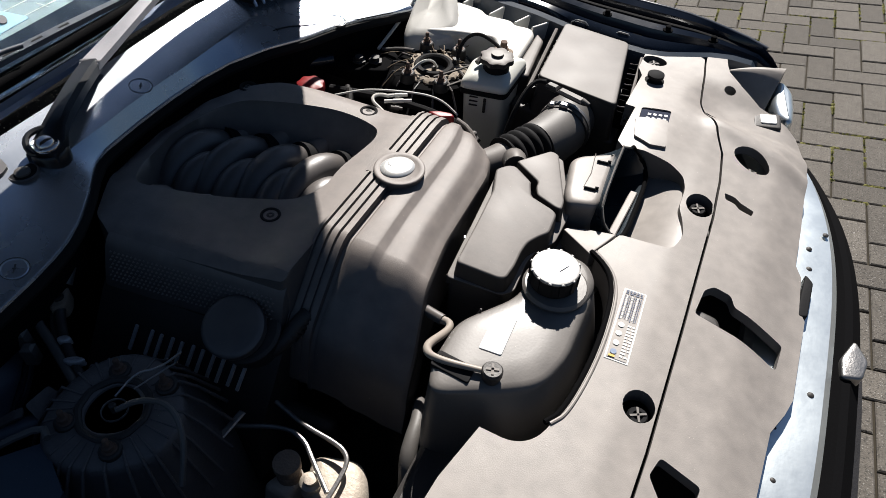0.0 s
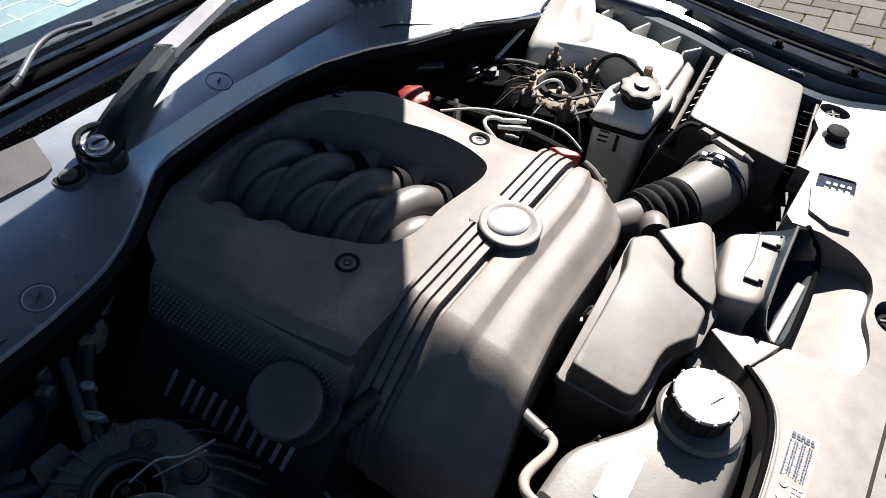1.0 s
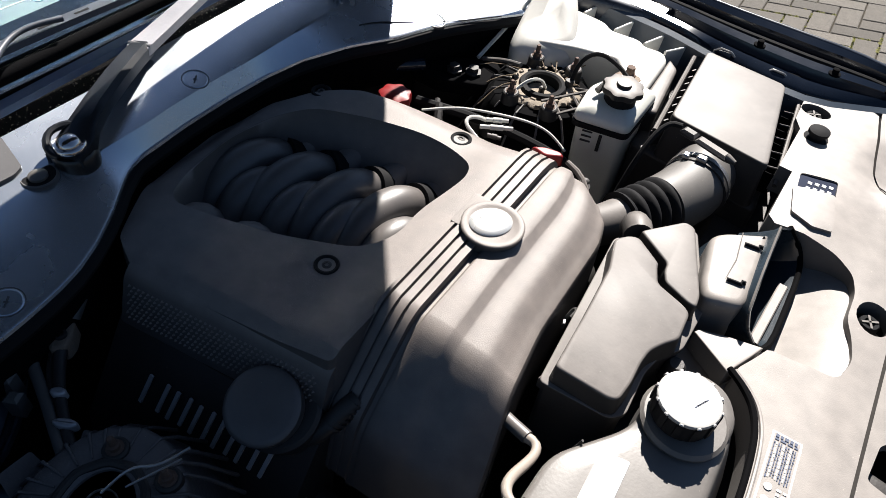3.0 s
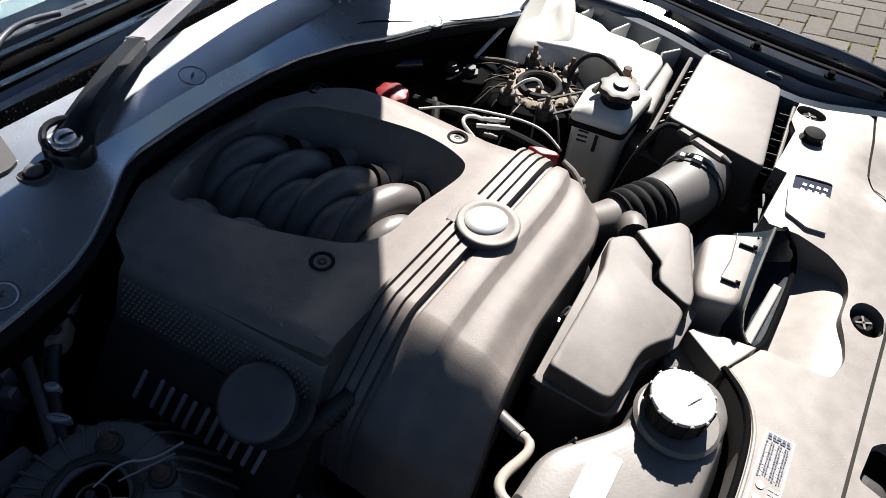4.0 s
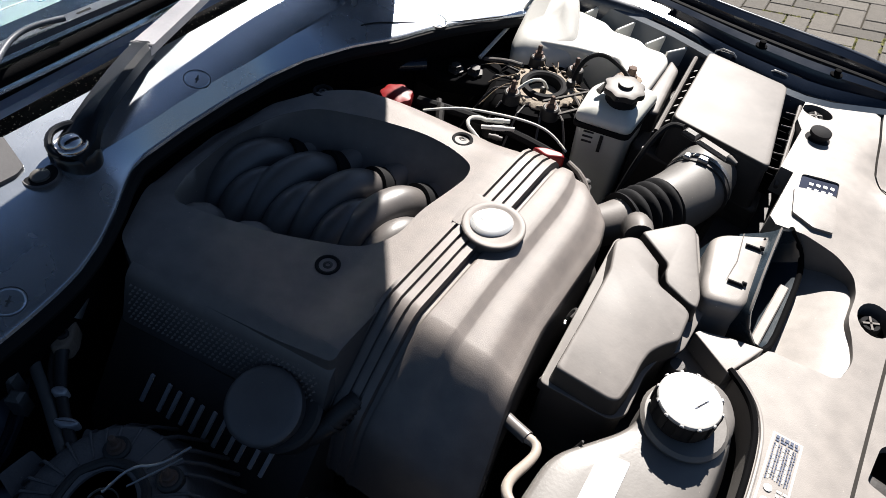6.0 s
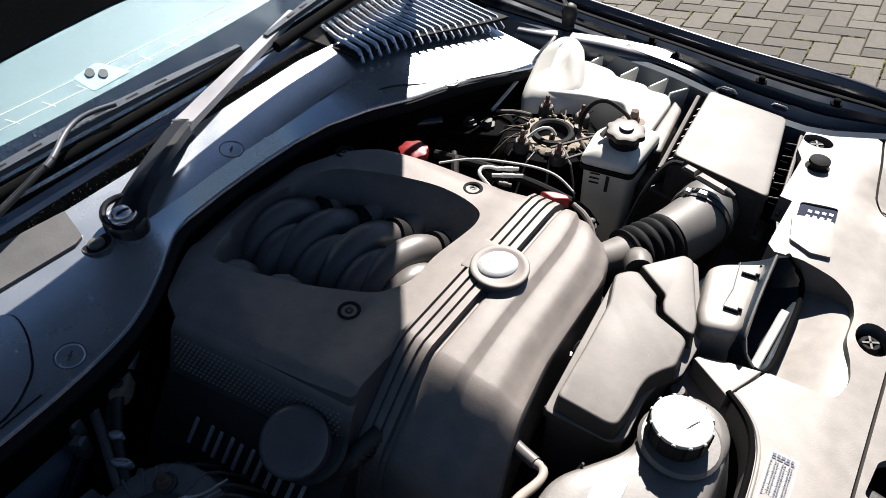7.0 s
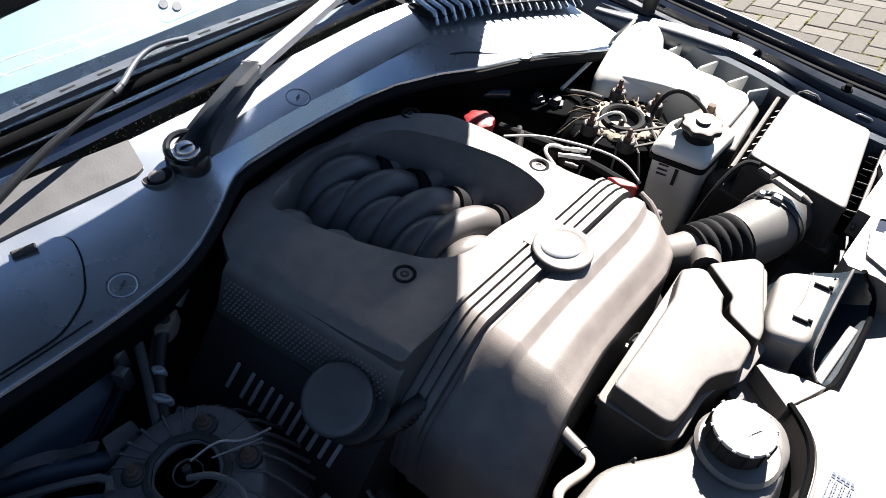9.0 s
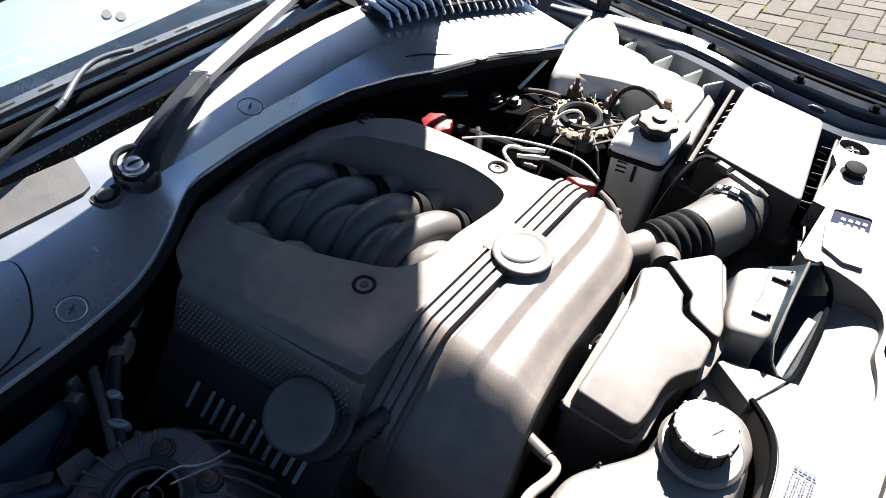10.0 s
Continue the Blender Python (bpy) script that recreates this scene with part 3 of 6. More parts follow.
sheet(bm, [(-1.055, 0.676), (-1.021, 0.686), (-1.022, 0.765), (-1.061, 0.728)], lambda x, y: on_glass(x, y)[2] + 0.002, 0.002, 0.03, r=0.008)
pad = part("sensor_pad", bm, M_LENS, windscreen, "pale blue pad on the glass")
for x, y in ((-1.049, 0.705), (-1.038, 0.722)):
    bm = B()
    sheet(bm, oval(x, y, 0.007, 0.009, 30, 14), lambda x, y: on_glass(x, y)[2] + 0.0045, 0.002, 0.03)
    part("sensor_lens", bm, M_ARM, pad, "dark blue sensor lens")
# strip along the foot of the glass, the sky's reflection put into its blue
rings = []
for i in range(31):
    y = 0.30 + 0.9 * i / 30
    x = -0.903 - 0.012 * ss(0.3, 0.95, y)
    rings.append([(x - 0.010, y, 0.982), (x - 0.009, y, 0.992), (x + 0.006, y, 0.989), (x + 0.009, y, 0.980)])
part("foot_moulding", loft(B(), rings), M_SKYSTRIP, windscreen, "strip at the glass foot coloured as the sky's reflection")
for sgn in (1, -1):
    pts = [screen_point(s, MID + sgn * 0.735) + Vector((0, 0, 0.005)) for s in (-0.02, 0.2, 0.45, 0.7, 0.9)]
    part("pillar", tube(B(), pts, 0.03, 10), M_PAINT, car, "dark navy windscreen pillar")
bm = B()
tube(bm, [screen_point(0.88, MID - 0.68 + 0.17 * k) + Vector((0, 0, 0.01)) for k in range(9)], 0.035, 10)
part("roof_edge", bm, M_PAINT, car, "dark navy roof edge")
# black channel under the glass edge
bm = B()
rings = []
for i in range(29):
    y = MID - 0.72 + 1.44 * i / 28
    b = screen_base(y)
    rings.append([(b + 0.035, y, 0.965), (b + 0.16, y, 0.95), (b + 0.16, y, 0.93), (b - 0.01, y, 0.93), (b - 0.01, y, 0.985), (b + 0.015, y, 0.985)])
part("scuttle_channel", loft(bm, rings), M_JET, car, "black scuttle channel with leaf grit")

# leaf grit in the channel
rnd = random.Random(5)
verts, faces = [], []
for k in range(1500):
    y = rnd.uniform(0.35, 1.15)
    f = rnd.uniform(0.04, 0.15)
    x, z, r, n = screen_base(y) + f, 0.966 - 0.12 * (f - 0.035), rnd.choice((0.0004, 0.0005, 0.0007, 0.0009, 0.0014)), len(verts)
    a = rnd.uniform(0, 6.28)
    verts += [(x + r * math.cos(a), y + r * math.sin(a), z), (x + r * math.cos(a + 2.1), y + 1.6 * r * math.sin(a + 2.1), z), (x + r * math.cos(a + 4.2), y + r * math.sin(a + 4.2), z), (x, y, z + r)]
    faces += [(n, n + 1, n + 3), (n + 1, n + 2, n + 3), (n + 2, n, n + 3)]
me = bpy.data.meshes.new("grit")
me.from_pydata(verts, [], faces)
me.materials.append(M_FLAKE)
tagged(new("grit", me), "pale leaf grit in the scuttle channel", "grit", kind="stuff")

# ---- cowl panels ----
FRONT = [(0.02, -0.61), (0.233, -0.612), (0.296, -0.614), (0.345, -0.618), (0.387, -0.624), (0.422, -0.632), (0.466, -0.651), (0.513, -0.680), (0.559, -0.714), (0.584, -0.729), (0.61, -0.734), (0.688, -0.739), (0.781, -0.739), (0.857, -0.734), (0.925, -0.722), (1.006, -0.690), (1.08, -0.645), (1.199, -0.598), (1.314, -0.556), (1.392, -0.527), (1.43, -0.52)]
REAR = [(0.02, -0.885), (0.28, -0.866), (0.376, -0.854), (0.487, -0.840), (0.632, -0.838), (0.755, -0.848), (1.0, -0.85), (1.2, -0.82), (1.43, -0.76)]


def cowl_front(y):
    return smooth_table(FRONT, y, 0.008)


def cowl_ridge(y):
    """The fold behind which the panel lies flat; before it a fascia falls to the front edge."""
    return min(-0.749 + 0.06 * ss(1.1, 1.43, y), cowl_front(y) - 0.013)


def cowl_z(x, y):
    f, k, r = cowl_front(y), cowl_ridge(y), lerp_table(REAR, y)
    z = 0.949 + 0.027 * (x - f) / (k - f) if x > k else 0.976 + 0.022 * (x - k) / (r - k)
    return z - 0.05 * ss(1.12, 1.5, y)


bm = B()
rings = []
for i in range(118):
    y = 0.02 + 1.41 * i / 117
    f, k, r = cowl_front(y), cowl_ridge(y), lerp_table(REAR, y)
    xs = [f + (k - f) * t for t in (0.0, 0.03, 0.1, 0.25, 0.45, 0.65, 0.85, 0.96)] + [k + (r - k) * t for t in (0.0, 0.04, 0.15, 0.35, 0.6, 0.85, 1.0)]
    top = [(x, cowl_z(x, y)) for x in xs]
    ring = [(f - 0.004, y, top[0][1] - 0.012), (f + 0.003, y, top[0][1] - 0.012), (f + 0.004, y, top[0][1] - 0.006), (f + 0.0025, y, top[0][1] - 0.0015)] + [(x, y, z) for x, z in top] + [(r - 0.004, y, top[-1][1] - 0.04), (f - 0.01, y, top[0][1] - 0.014)]
    rings.append(ring)
cowl = part("cowl_panel", loft(bm, rings), M_COWL, car, "dusty grey plastic cowl panel", sharp=25)
# black strip added below the front edge to keep the gap dark
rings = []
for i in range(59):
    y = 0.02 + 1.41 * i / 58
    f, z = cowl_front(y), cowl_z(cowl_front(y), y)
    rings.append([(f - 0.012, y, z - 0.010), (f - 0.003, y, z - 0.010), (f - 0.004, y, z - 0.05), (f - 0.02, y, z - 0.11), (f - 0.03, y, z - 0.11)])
part("cowl_skirt", loft(B(), rings), M_JET, cowl, "black strip added under the cowl's edge to keep it dark")
# pressed line inside the front edge, its shade drawn as a black thread
part("edge_groove", tube(B(), [(cowl_front(y) - 0.011, y, cowl_z(cowl_front(y) - 0.011, y) + 0.0002) for y in [0.03 + 0.02 * k for k in range(14)]], 0.0014, 6), M_RUBBER, cowl)
# rubber weather strip under the cowl's edge
part("weather_strip", tube(B(), [(cowl_front(y) + 0.0005, y, 0.933 - 0.05 * ss(1.12, 1.5, y)) for y in [0.03 + 0.035 * k for k in range(41)]], 0.012, 8), M_RUBBER, cowl, "black rubber weather strip")
# screws on the cowl
def cowl_screw(x, y):
    p = Vector((x, y, cowl_z(x, y)))
    ax = Vector((-(cowl_z(x + 0.004, y) - cowl_z(x - 0.004, y)) / 0.008, 0, 1)).normalized()
    s = part("screw", lathe(B(), [(0.0188, -0.006), (0.0188, -0.0004), (0.017, 0.0006), (0.0145, -0.0012), (0.0, -0.0012)], p, 20, ax), M_COWL, cowl, "recessed round trim screw")
    part("gap", lathe(B(), [(0.0200, -0.006), (0.0200, 0.0003), (0.0188, 0.0003), (0.0188, -0.006)], p, 24, ax), M_TRIM, s)
    bm = B()
    for turn, ln in ((35, 0.015), (125, 0.006)):
        box(bm, (0, 0, -0.0006), (ln, 0.0022, 0.0014), m=Matrix.Translation(p) @ ax.to_track_quat("Z", "Y").to_matrix().to_4x4() @ Matrix.Rotation(radians(turn), 4, "Z"))
    part("slot", bm, M_TRIM, s)
for x, y in ((-0.770, 0.748), (-0.645, 0.345), (-0.622, 1.17)):
    cowl_screw(x, y)
# access lid with its shut line
lid = [(-0.772, 0.03), (-0.628, 0.03), (-0.630, 0.255), (-0.658, 0.303), (-0.708, 0.331), (-0.748, 0.339), (-0.764, 0.30)]
bm = B()
sheet(bm, offset(lid[::-1] if area(lid) < 0 else lid, -0.0022), lambda x, y: cowl_z(x, y) + 0.0012, 0.003, 0.03, r=0.02)
part("shut_line", bm, M_RUBBER, cowl)
bm = B()
sheet(bm, lid, lambda x, y: cowl_z(x, y) + 0.0035, 0.004, 0.03, r=0.02)
l = part("access_lid", bm, M_COWL, cowl, "grey plastic access lid")
bm = B()
box(bm, (-0.755, 0.285, cowl_z(-0.755, 0.285) + 0.006), (0.012, 0.030, 0.008), turn=-12, bev=0.002)
part("latch", bm, M_BLACK, l, "small black latch tab")
bm = B()
sheet(bm, [(-0.882, 0.025), (-0.797, 0.025), (-0.790, 0.30), (-0.779, 0.462), (-0.784, 0.476), (-0.836, 0.488), (-0.851, 0.376), (-0.864, 0.28)], lambda x, y: cowl_z(x, y) + 0.005, 0.008, 0.03, r=0.004)
part("rear_trim", bm, M_TRIM, cowl, "dark grey rear trim strip")
# seam wire on the far wing of the cowl
part("seam", tube(B(), [(x, y, cowl_z(x, y) + 0.001) for x, y in ((-0.70, 1.05), (-0.685, 1.08), (-0.66, 1.11), (-0.60, 1.19), (-0.555, 1.3))], 0.0011, 6, smooth=1), M_RUBBER, cowl)

# louvres
for k in range(19):
    y = 1.085 + k * 0.019
    bm = B()
    tube(bm, [(-0.90, y + 0.04, 1.0 - 0.02 * ss(1.12, 1.5, y)), (-0.84, y + 0.012, 1.006 - 0.035 * ss(1.12, 1.5, y)), (-0.775 + 0.0055 * k, y + 0.004, 1.0 - 0.05 * ss(1.12, 1.5, y)), (-0.755 + 0.006 * k, y - 0.008, 0.988 - 0.05 * ss(1.12, 1.5, y))], [0.0045, 0.0055, 0.0055, 0.003], 6)
    part("slat", bm, M_COWL, cowl)
# black sheet gives the slats the dark of their gaps
bm = B()
sheet(bm, [(-0.92, 1.075), (-0.765, 1.075), (-0.655, 1.45), (-0.90, 1.47)], lambda x, y: 0.997 - 0.045 * ss(1.12, 1.5, y), 0.006, 0.04)
part("louvre_base", bm, M_RUBBER, cowl, "black sheet for the shade between the louvres")

# wipers
def wiper(piv, elbow, tip, label):
    w = thing("windscreen_wiper", piv, label, "wiper", "wipers on the windscreen")
    p, e, t = Vector(piv), Vector(elbow), Vector(tip)
    part("pivot", lathe(B(), [(0.029, -0.03), (0.029, -0.010), (0.026, -0.006), (0.02, -0.005), (0.02, 0.004), (0.012, 0.007), (0.0, 0.007)], p, 24), M_GLOSS, w, "black wiper pivot boss")
    part("nut", lathe(B(), [(0.0215, 0.0), (0.0215, 0.004), (0.0195, 0.006), (0.0168, 0.0045), (0.0156, 0.0045), (0.0145, 0.009), (0.0105, 0.0135), (0.005, 0.0155), (0.0, 0.016)], p + Vector((0.003, -0.004, 0.003)), 24), M_NUT, w, "bright worn pivot nut", sharp=60)
    d = (e - p).normalized()
    side = d.cross(Vector((0, 0, 1))).normalized()
    rings = []
    for s, wd, up in ((-0.10, 0.024, -0.004), (0.05, 0.026, 0.002), (0.15, 0.020, 0.013), (0.3, 0.0175, 0.021), (0.6, 0.017, 0.025), (0.85, 0.0165, 0.021), (1.03, 0.0155, 0.014)):
        q = p.lerp(e, s) + Vector((0, 0, up)) + side * (0.006 * math.sin(math.pi * s))
        rings.append([q + side * a * wd + Vector((0, 0, h)) for a, h in ((-1, -0.012), (-1, 0.0), (-0.75, 0.007), (0.55, 0.009), (0.95, 0.003), (1, -0.012))])
    part("arm", loft(B(), rings), M_GLOSS, w, "broad black pressed wiper arm", sharp=35)
    arc = [radians(-70 - 16 * k) for k in range(11)]
    part("hood", tube(B(), [p + Vector((0.0265 * math.cos(a), 0.028 * math.sin(a), 0.002 + 0.012 * ss(0, 6, k))) for k, a in enumerate(arc)], [0.003] + [0.005] * 9 + [0.003], 8), M_GLOSS, w, "black curved hood round the nut")
    part("stop", tube(B(), [e - side * 0.017 + Vector((0, 0, 0.020)), e + side * 0.017 + Vector((0, 0, 0.020))], 0.0035, 8), M_STEEL, w, "bare steel hinge pin")
    d = (t - e).normalized()
    bm = B()
    up, side = Vector((0, 0, 1)), d.cross(Vector((0, 0, 1))).normalized()
    rings = [[e + d * s + side * a * k + up * (b + 0.01) for a, b in ((-0.016, 0), (-0.014, 0.011), (0.014, 0.011), (0.016, 0))] for s, k in ((-0.01, 1.1), (0.0, 1.15), ((t - e).length * 0.5, 0.9), ((t - e).length, 0.7))]
    loft(bm, rings)
    part("arm_channel", bm, M_ZINC, w, "grey folded steel arm channel")
    return w


wiper((-0.760, 0.534, 0.998), (-0.845, 0.722, 1.0), (-0.935, 1.085, 1.02), "black wiper arm on a bare steel pivot nut")
# flush black disc in place of the shade in the washer hole
bm = B()
lathe(bm, [(0.021, -0.006), (0.021, 0.0015), (0.018, 0.002), (0.0, 0.0018)], (-0.764, 0.482, 0.9795), 22)
part("washer_hole", bm, M_RUBBER, cowl)
part("washer_rim", lathe(B(), [(0.0235, -0.006), (0.0235, 0.0005), (0.022, 0.0018), (0.0205, 0.0015), (0.0205, -0.004)], (-0.764, 0.482, 0.9795), 24), M_TRIM, cowl, "worn rim of the washer jet hole")
part("washer_jet", lathe(B(), [(0.012, -0.004), (0.012, 0.004), (0.008, 0.007), (0.0, 0.0075)], (-0.761, 0.480, 0.981), 14), M_HOSE, cowl, "dark washer jet")



def blade(name, a, b, lift):
    """A wiper blade with bridge, claws and rubber."""
    a, b = Vector(a), Vector(b)
    w = thing(name, a, "black wiper blade with slotted bridge resting on the glass", "wiper blade", "wiper blades")
    n = 24
    bm = B()
    rings = []
    side = (b - a).cross(Vector((0, 0, 1))).normalized()
    for i in range(n + 1):
        t = i / n
        p = a.lerp(b, t) + Vector((0, 0, lift + 0.012 * math.sin(math.pi * t)))
        k = 0.007 + 0.006 * math.sin(math.pi * t)
        rings.append([p + side * x * k + Vector((0, 0, z)) for x, z in ((-1, 0), (-0.8, 0.008), (0.8, 0.008), (1, 0))])
    loft(bm, rings)
    br = part("bridge", bm, M_ARM, w, "worn grey steel blade bridge")
    for i in range(4, 20, 2):
        t = i / n
        p = a.lerp(b, t) + Vector((0, 0, lift + 0.0058 + 0.012 * math.sin(math.pi * t)))
        bm = B()
        tube(bm, [p - (b - a).normalized() * 0.011, p + (b - a).normalized() * 0.011], 0.0035, 8)
        part("slot", bm, M_RUBBER, br)
    part("rubber_lip", tube(B(), [a + Vector((0, 0, lift - 0.008)), b + Vector((0, 0, lift - 0.008))], 0.004, 6), M_RUBBER, w)
    part("spine", tube(B(), [a + side * 0.022 + Vector((0, 0, lift - 0.012)), a.lerp(b, 0.5) + side * 0.022 + Vector((0, 0, lift - 0.008)), b + side * 0.010 + Vector((0, 0, lift - 0.01))], 0.011, 10), M_JET, w, "thick black blade spine")
    return w


blade("wiper_blade", (-0.945, 0.24, 1.020), (-0.925, 0.93, 1.022), 0.010)
blade("wiper_blade", (-0.912, 0.985, 1.02), (-0.945, 1.45, 1.02), 0.012)
w2 = thing("windscreen_wiper", (-0.885, 0.30, 1.0), "second black wiper arm bent over to its blade", "wiper", "wipers on the windscreen")
# one arm in two tones: low part dark, highlights put into the bend's grey
part("arm", tube(B(), [(-0.805, 0.25, 1.010), (-0.838, 0.36, 1.036), (-0.857, 0.44, 1.048), (-0.878, 0.522, 1.058)], [0.0075, 0.0065, 0.0055, 0.0048], 10, smooth=2), M_GLOSS, w2, "satin black arm")
part("bent_end", tube(B(), [(-0.872, 0.505, 1.056), (-0.878, 0.522, 1.058), (-0.911, 0.563, 1.061), (-0.928, 0.594, 1.062), (-0.929, 0.626, 1.062), (-0.922, 0.664, 1.058)], [0.0052, 0.005, 0.0045, 0.0042, 0.0042, 0.0046], 10, smooth=2), M_ARM, w2, "bent end of the arm, greyer for its highlights")

# ---- engine underneath ----
eng = thing("engine", (-0.42, MID, 0.3), "grimy alloy engine block low in the bay", "engine")
bm = B()
slab(bm, [(-0.70, 0.50), (-0.13, 0.52), (-0.13, 0.99), (-0.70, 1.01)], 0.3, 0.80, 0.03, 0.02, 0.02)
part("block", bm, M_DARK, eng, "dark cast engine block")
for sgn in (1, -1):
    bm = B()
    y0 = MID + sgn * 0.325
    slab(bm, [(-0.66, y0 - 0.02 * (sgn < 0) - 0.0), (-0.20, y0 - 0.0), (-0.20, y0 + 0.05), (-0.66, y0 + 0.05)], 0.5, 0.70, 0.02, 0.015, 0.01)
    part("cam_cover", bm, M_DARK, eng, "dark cam cover")
# ancillaries low at the front of the near bank
bm = B()
slab(bm, [(-0.170, 0.300), (-0.206, 0.368), (-0.194, 0.390), (-0.134, 0.408), (-0.108, 0.392), (-0.084, 0.350), (-0.10, 0.29)][::-1], 0.62, 0.752, 0.016, 0.022, 0.006, 5)
part("alternator", bm, M_ALLOY, eng, "dusty tan cast alternator housing", sharp=60)
for x, y in ((-0.175, 0.335), (-0.125, 0.315)):
    part("boss", lathe(B(), [(0.016, -0.02), (0.016, 0.006), (0.010, 0.008), (0.010, 0.016), (0.0, 0.017)], (x, y, 0.752), 14), M_ALLOY, eng, "cast bolt boss")
bm = B()
slab(bm, [(-0.25, 0.30), (-0.19, 0.30), (-0.185, 0.35), (-0.22, 0.37)], 0.66, 0.742, 0.012, 0.01, 0.006)
part("bracket", bm, M_ALLOY, eng, "dusty alloy bracket")
part("union", lathe(B(), [(0.018, 0), (0.018, 0.02), (0.014, 0.024), (0.02, 0.03), (0.02, 0.045), (0.0, 0.047)], (-0.213, 0.336, 0.735), 14), M_SPRING, eng, "tan corroded union")
part("pipe", tube(B(), [(-0.29, 0.42, 0.76), (-0.226, 0.400, 0.770), (-0.17, 0.396, 0.772), (-0.146, 0.388, 0.772), (-0.137, 0.370, 0.770), (-0.137, 0.318, 0.768)], 0.0036, 8, smooth=2), M_STEEL, eng, "bent steel pipe")
part("pipe", tube(B(), [(-0.33, 0.36, 0.75), (-0.25, 0.388, 0.768), (-0.211, 0.379, 0.772), (-0.19, 0.362, 0.772), (-0.142, 0.327, 0.768)], 0.0036, 8, smooth=2), M_STEEL, eng)
bm = B()
box(bm, (-0.323, 0.352, 0.768), (0.056, 0.011, 0.005), turn=86, bev=0.002)
part("clip_plate", bm, M_STEEL, eng, "pale steel clip plate")

# ---- engine cover ----
cover = thing("engine_cover", (-0.42, MID, 0.80), "dusty black moulded engine cover with ribbed band and oval badge", "engine cover")
OUT = [(-0.605, 0.474), (-0.45, 0.492), (-0.312, 0.509), (-0.312, 1.005), (-0.335, 1.012), (-0.43, 0.99), (-0.52, 0.965), (-0.60, 0.935), (-0.665, 0.887), (-0.708, 0.82), (-0.729, 0.73), (-0.722, 0.645), (-0.702, 0.575), (-0.655, 0.498)]
HOLE = [(-0.652, 0.575), (-0.581, 0.591), (-0.496, 0.616), (-0.396, 0.662), (-0.368, 0.71), (-0.373, 0.765), (-0.362, 0.822), (-0.357, 0.862), (-0.368, 0.89), (-0.405, 0.905), (-0.464, 0.908), (-0.543, 0.888), (-0.63, 0.852), (-0.675, 0.80), (-0.692, 0.73), (-0.682, 0.635)]


def cover_z(x, y):
    return 0.936 - 0.07 * ss(0.925, 1.06, y) - 0.015 * ss(-0.62, -0.72, x) + 0.01 * ss(-0.40, -0.315, x) - 0.006 * ss(0.56, 0.48, y) * ss(-0.35, -0.55, x) - 0.013 * ss(0.020, -0.002, y - 0.474 - 0.12 * (x + 0.605)) ** 1.5 - 0.012 * ss(0.03, 0.0, x + 0.727 + 0.35 * max(0.0, 0.6 - y))


hole_ring = rounded(HOLE, 0.03, 4)
bm = B()
sheet(bm, rounded(OUT, 0.012, 4), cover_z, 0.012, 0.0085, holes=[hole_ring])
part("top_plate", bm, M_COVER, cover, "dusty top plate with a deep opening", sharp=30)
bm = B()
o = rounded(OUT, 0.012, 4)
cx, cy = -0.53, 0.745
loft(bm, [[(x, y, cover_z(x, y) - 0.004) for x, y in o], [(cx + (x - cx) * 1.01, cy + (y - cy) * 1.012, cover_z(x, y) - 0.03) for x, y in o], [(cx + (x - cx) * 1.02, cy + (y - cy) * 1.02, 0.74) for x, y in o]], False, False)
part("skirt", bm, M_COVER, cover, "dusty side skirt", sharp=50)
bm = B()
cx, cy = -0.52, 0.74
def bowl(k, z, far):
    return [(cx + (x - cx) * k, cy + (y - cy) * (k + (far - k) * ss(cy, cy + 0.05, y)), z if z is not None else cover_z(x, y) - 0.0005) for x, y in hole_ring]
loft(bm, [bowl(1.0, None, 1.0), bowl(0.985, 0.925, 0.97), bowl(0.965, 0.905, 0.88), bowl(0.93, 0.87, 0.72), bowl(0.86, 0.82, 0.55), bowl(0.3, 0.80, 0.2)], False, True)
part("well", bm, M_COVER, cover, "shaded inside wall of the opening", sharp=60)

# intake runners in the opening
intake = thing("intake_manifold", (-0.52, MID, 0.80), "black intake manifold with curved runners in the cover's opening", "intake manifold")
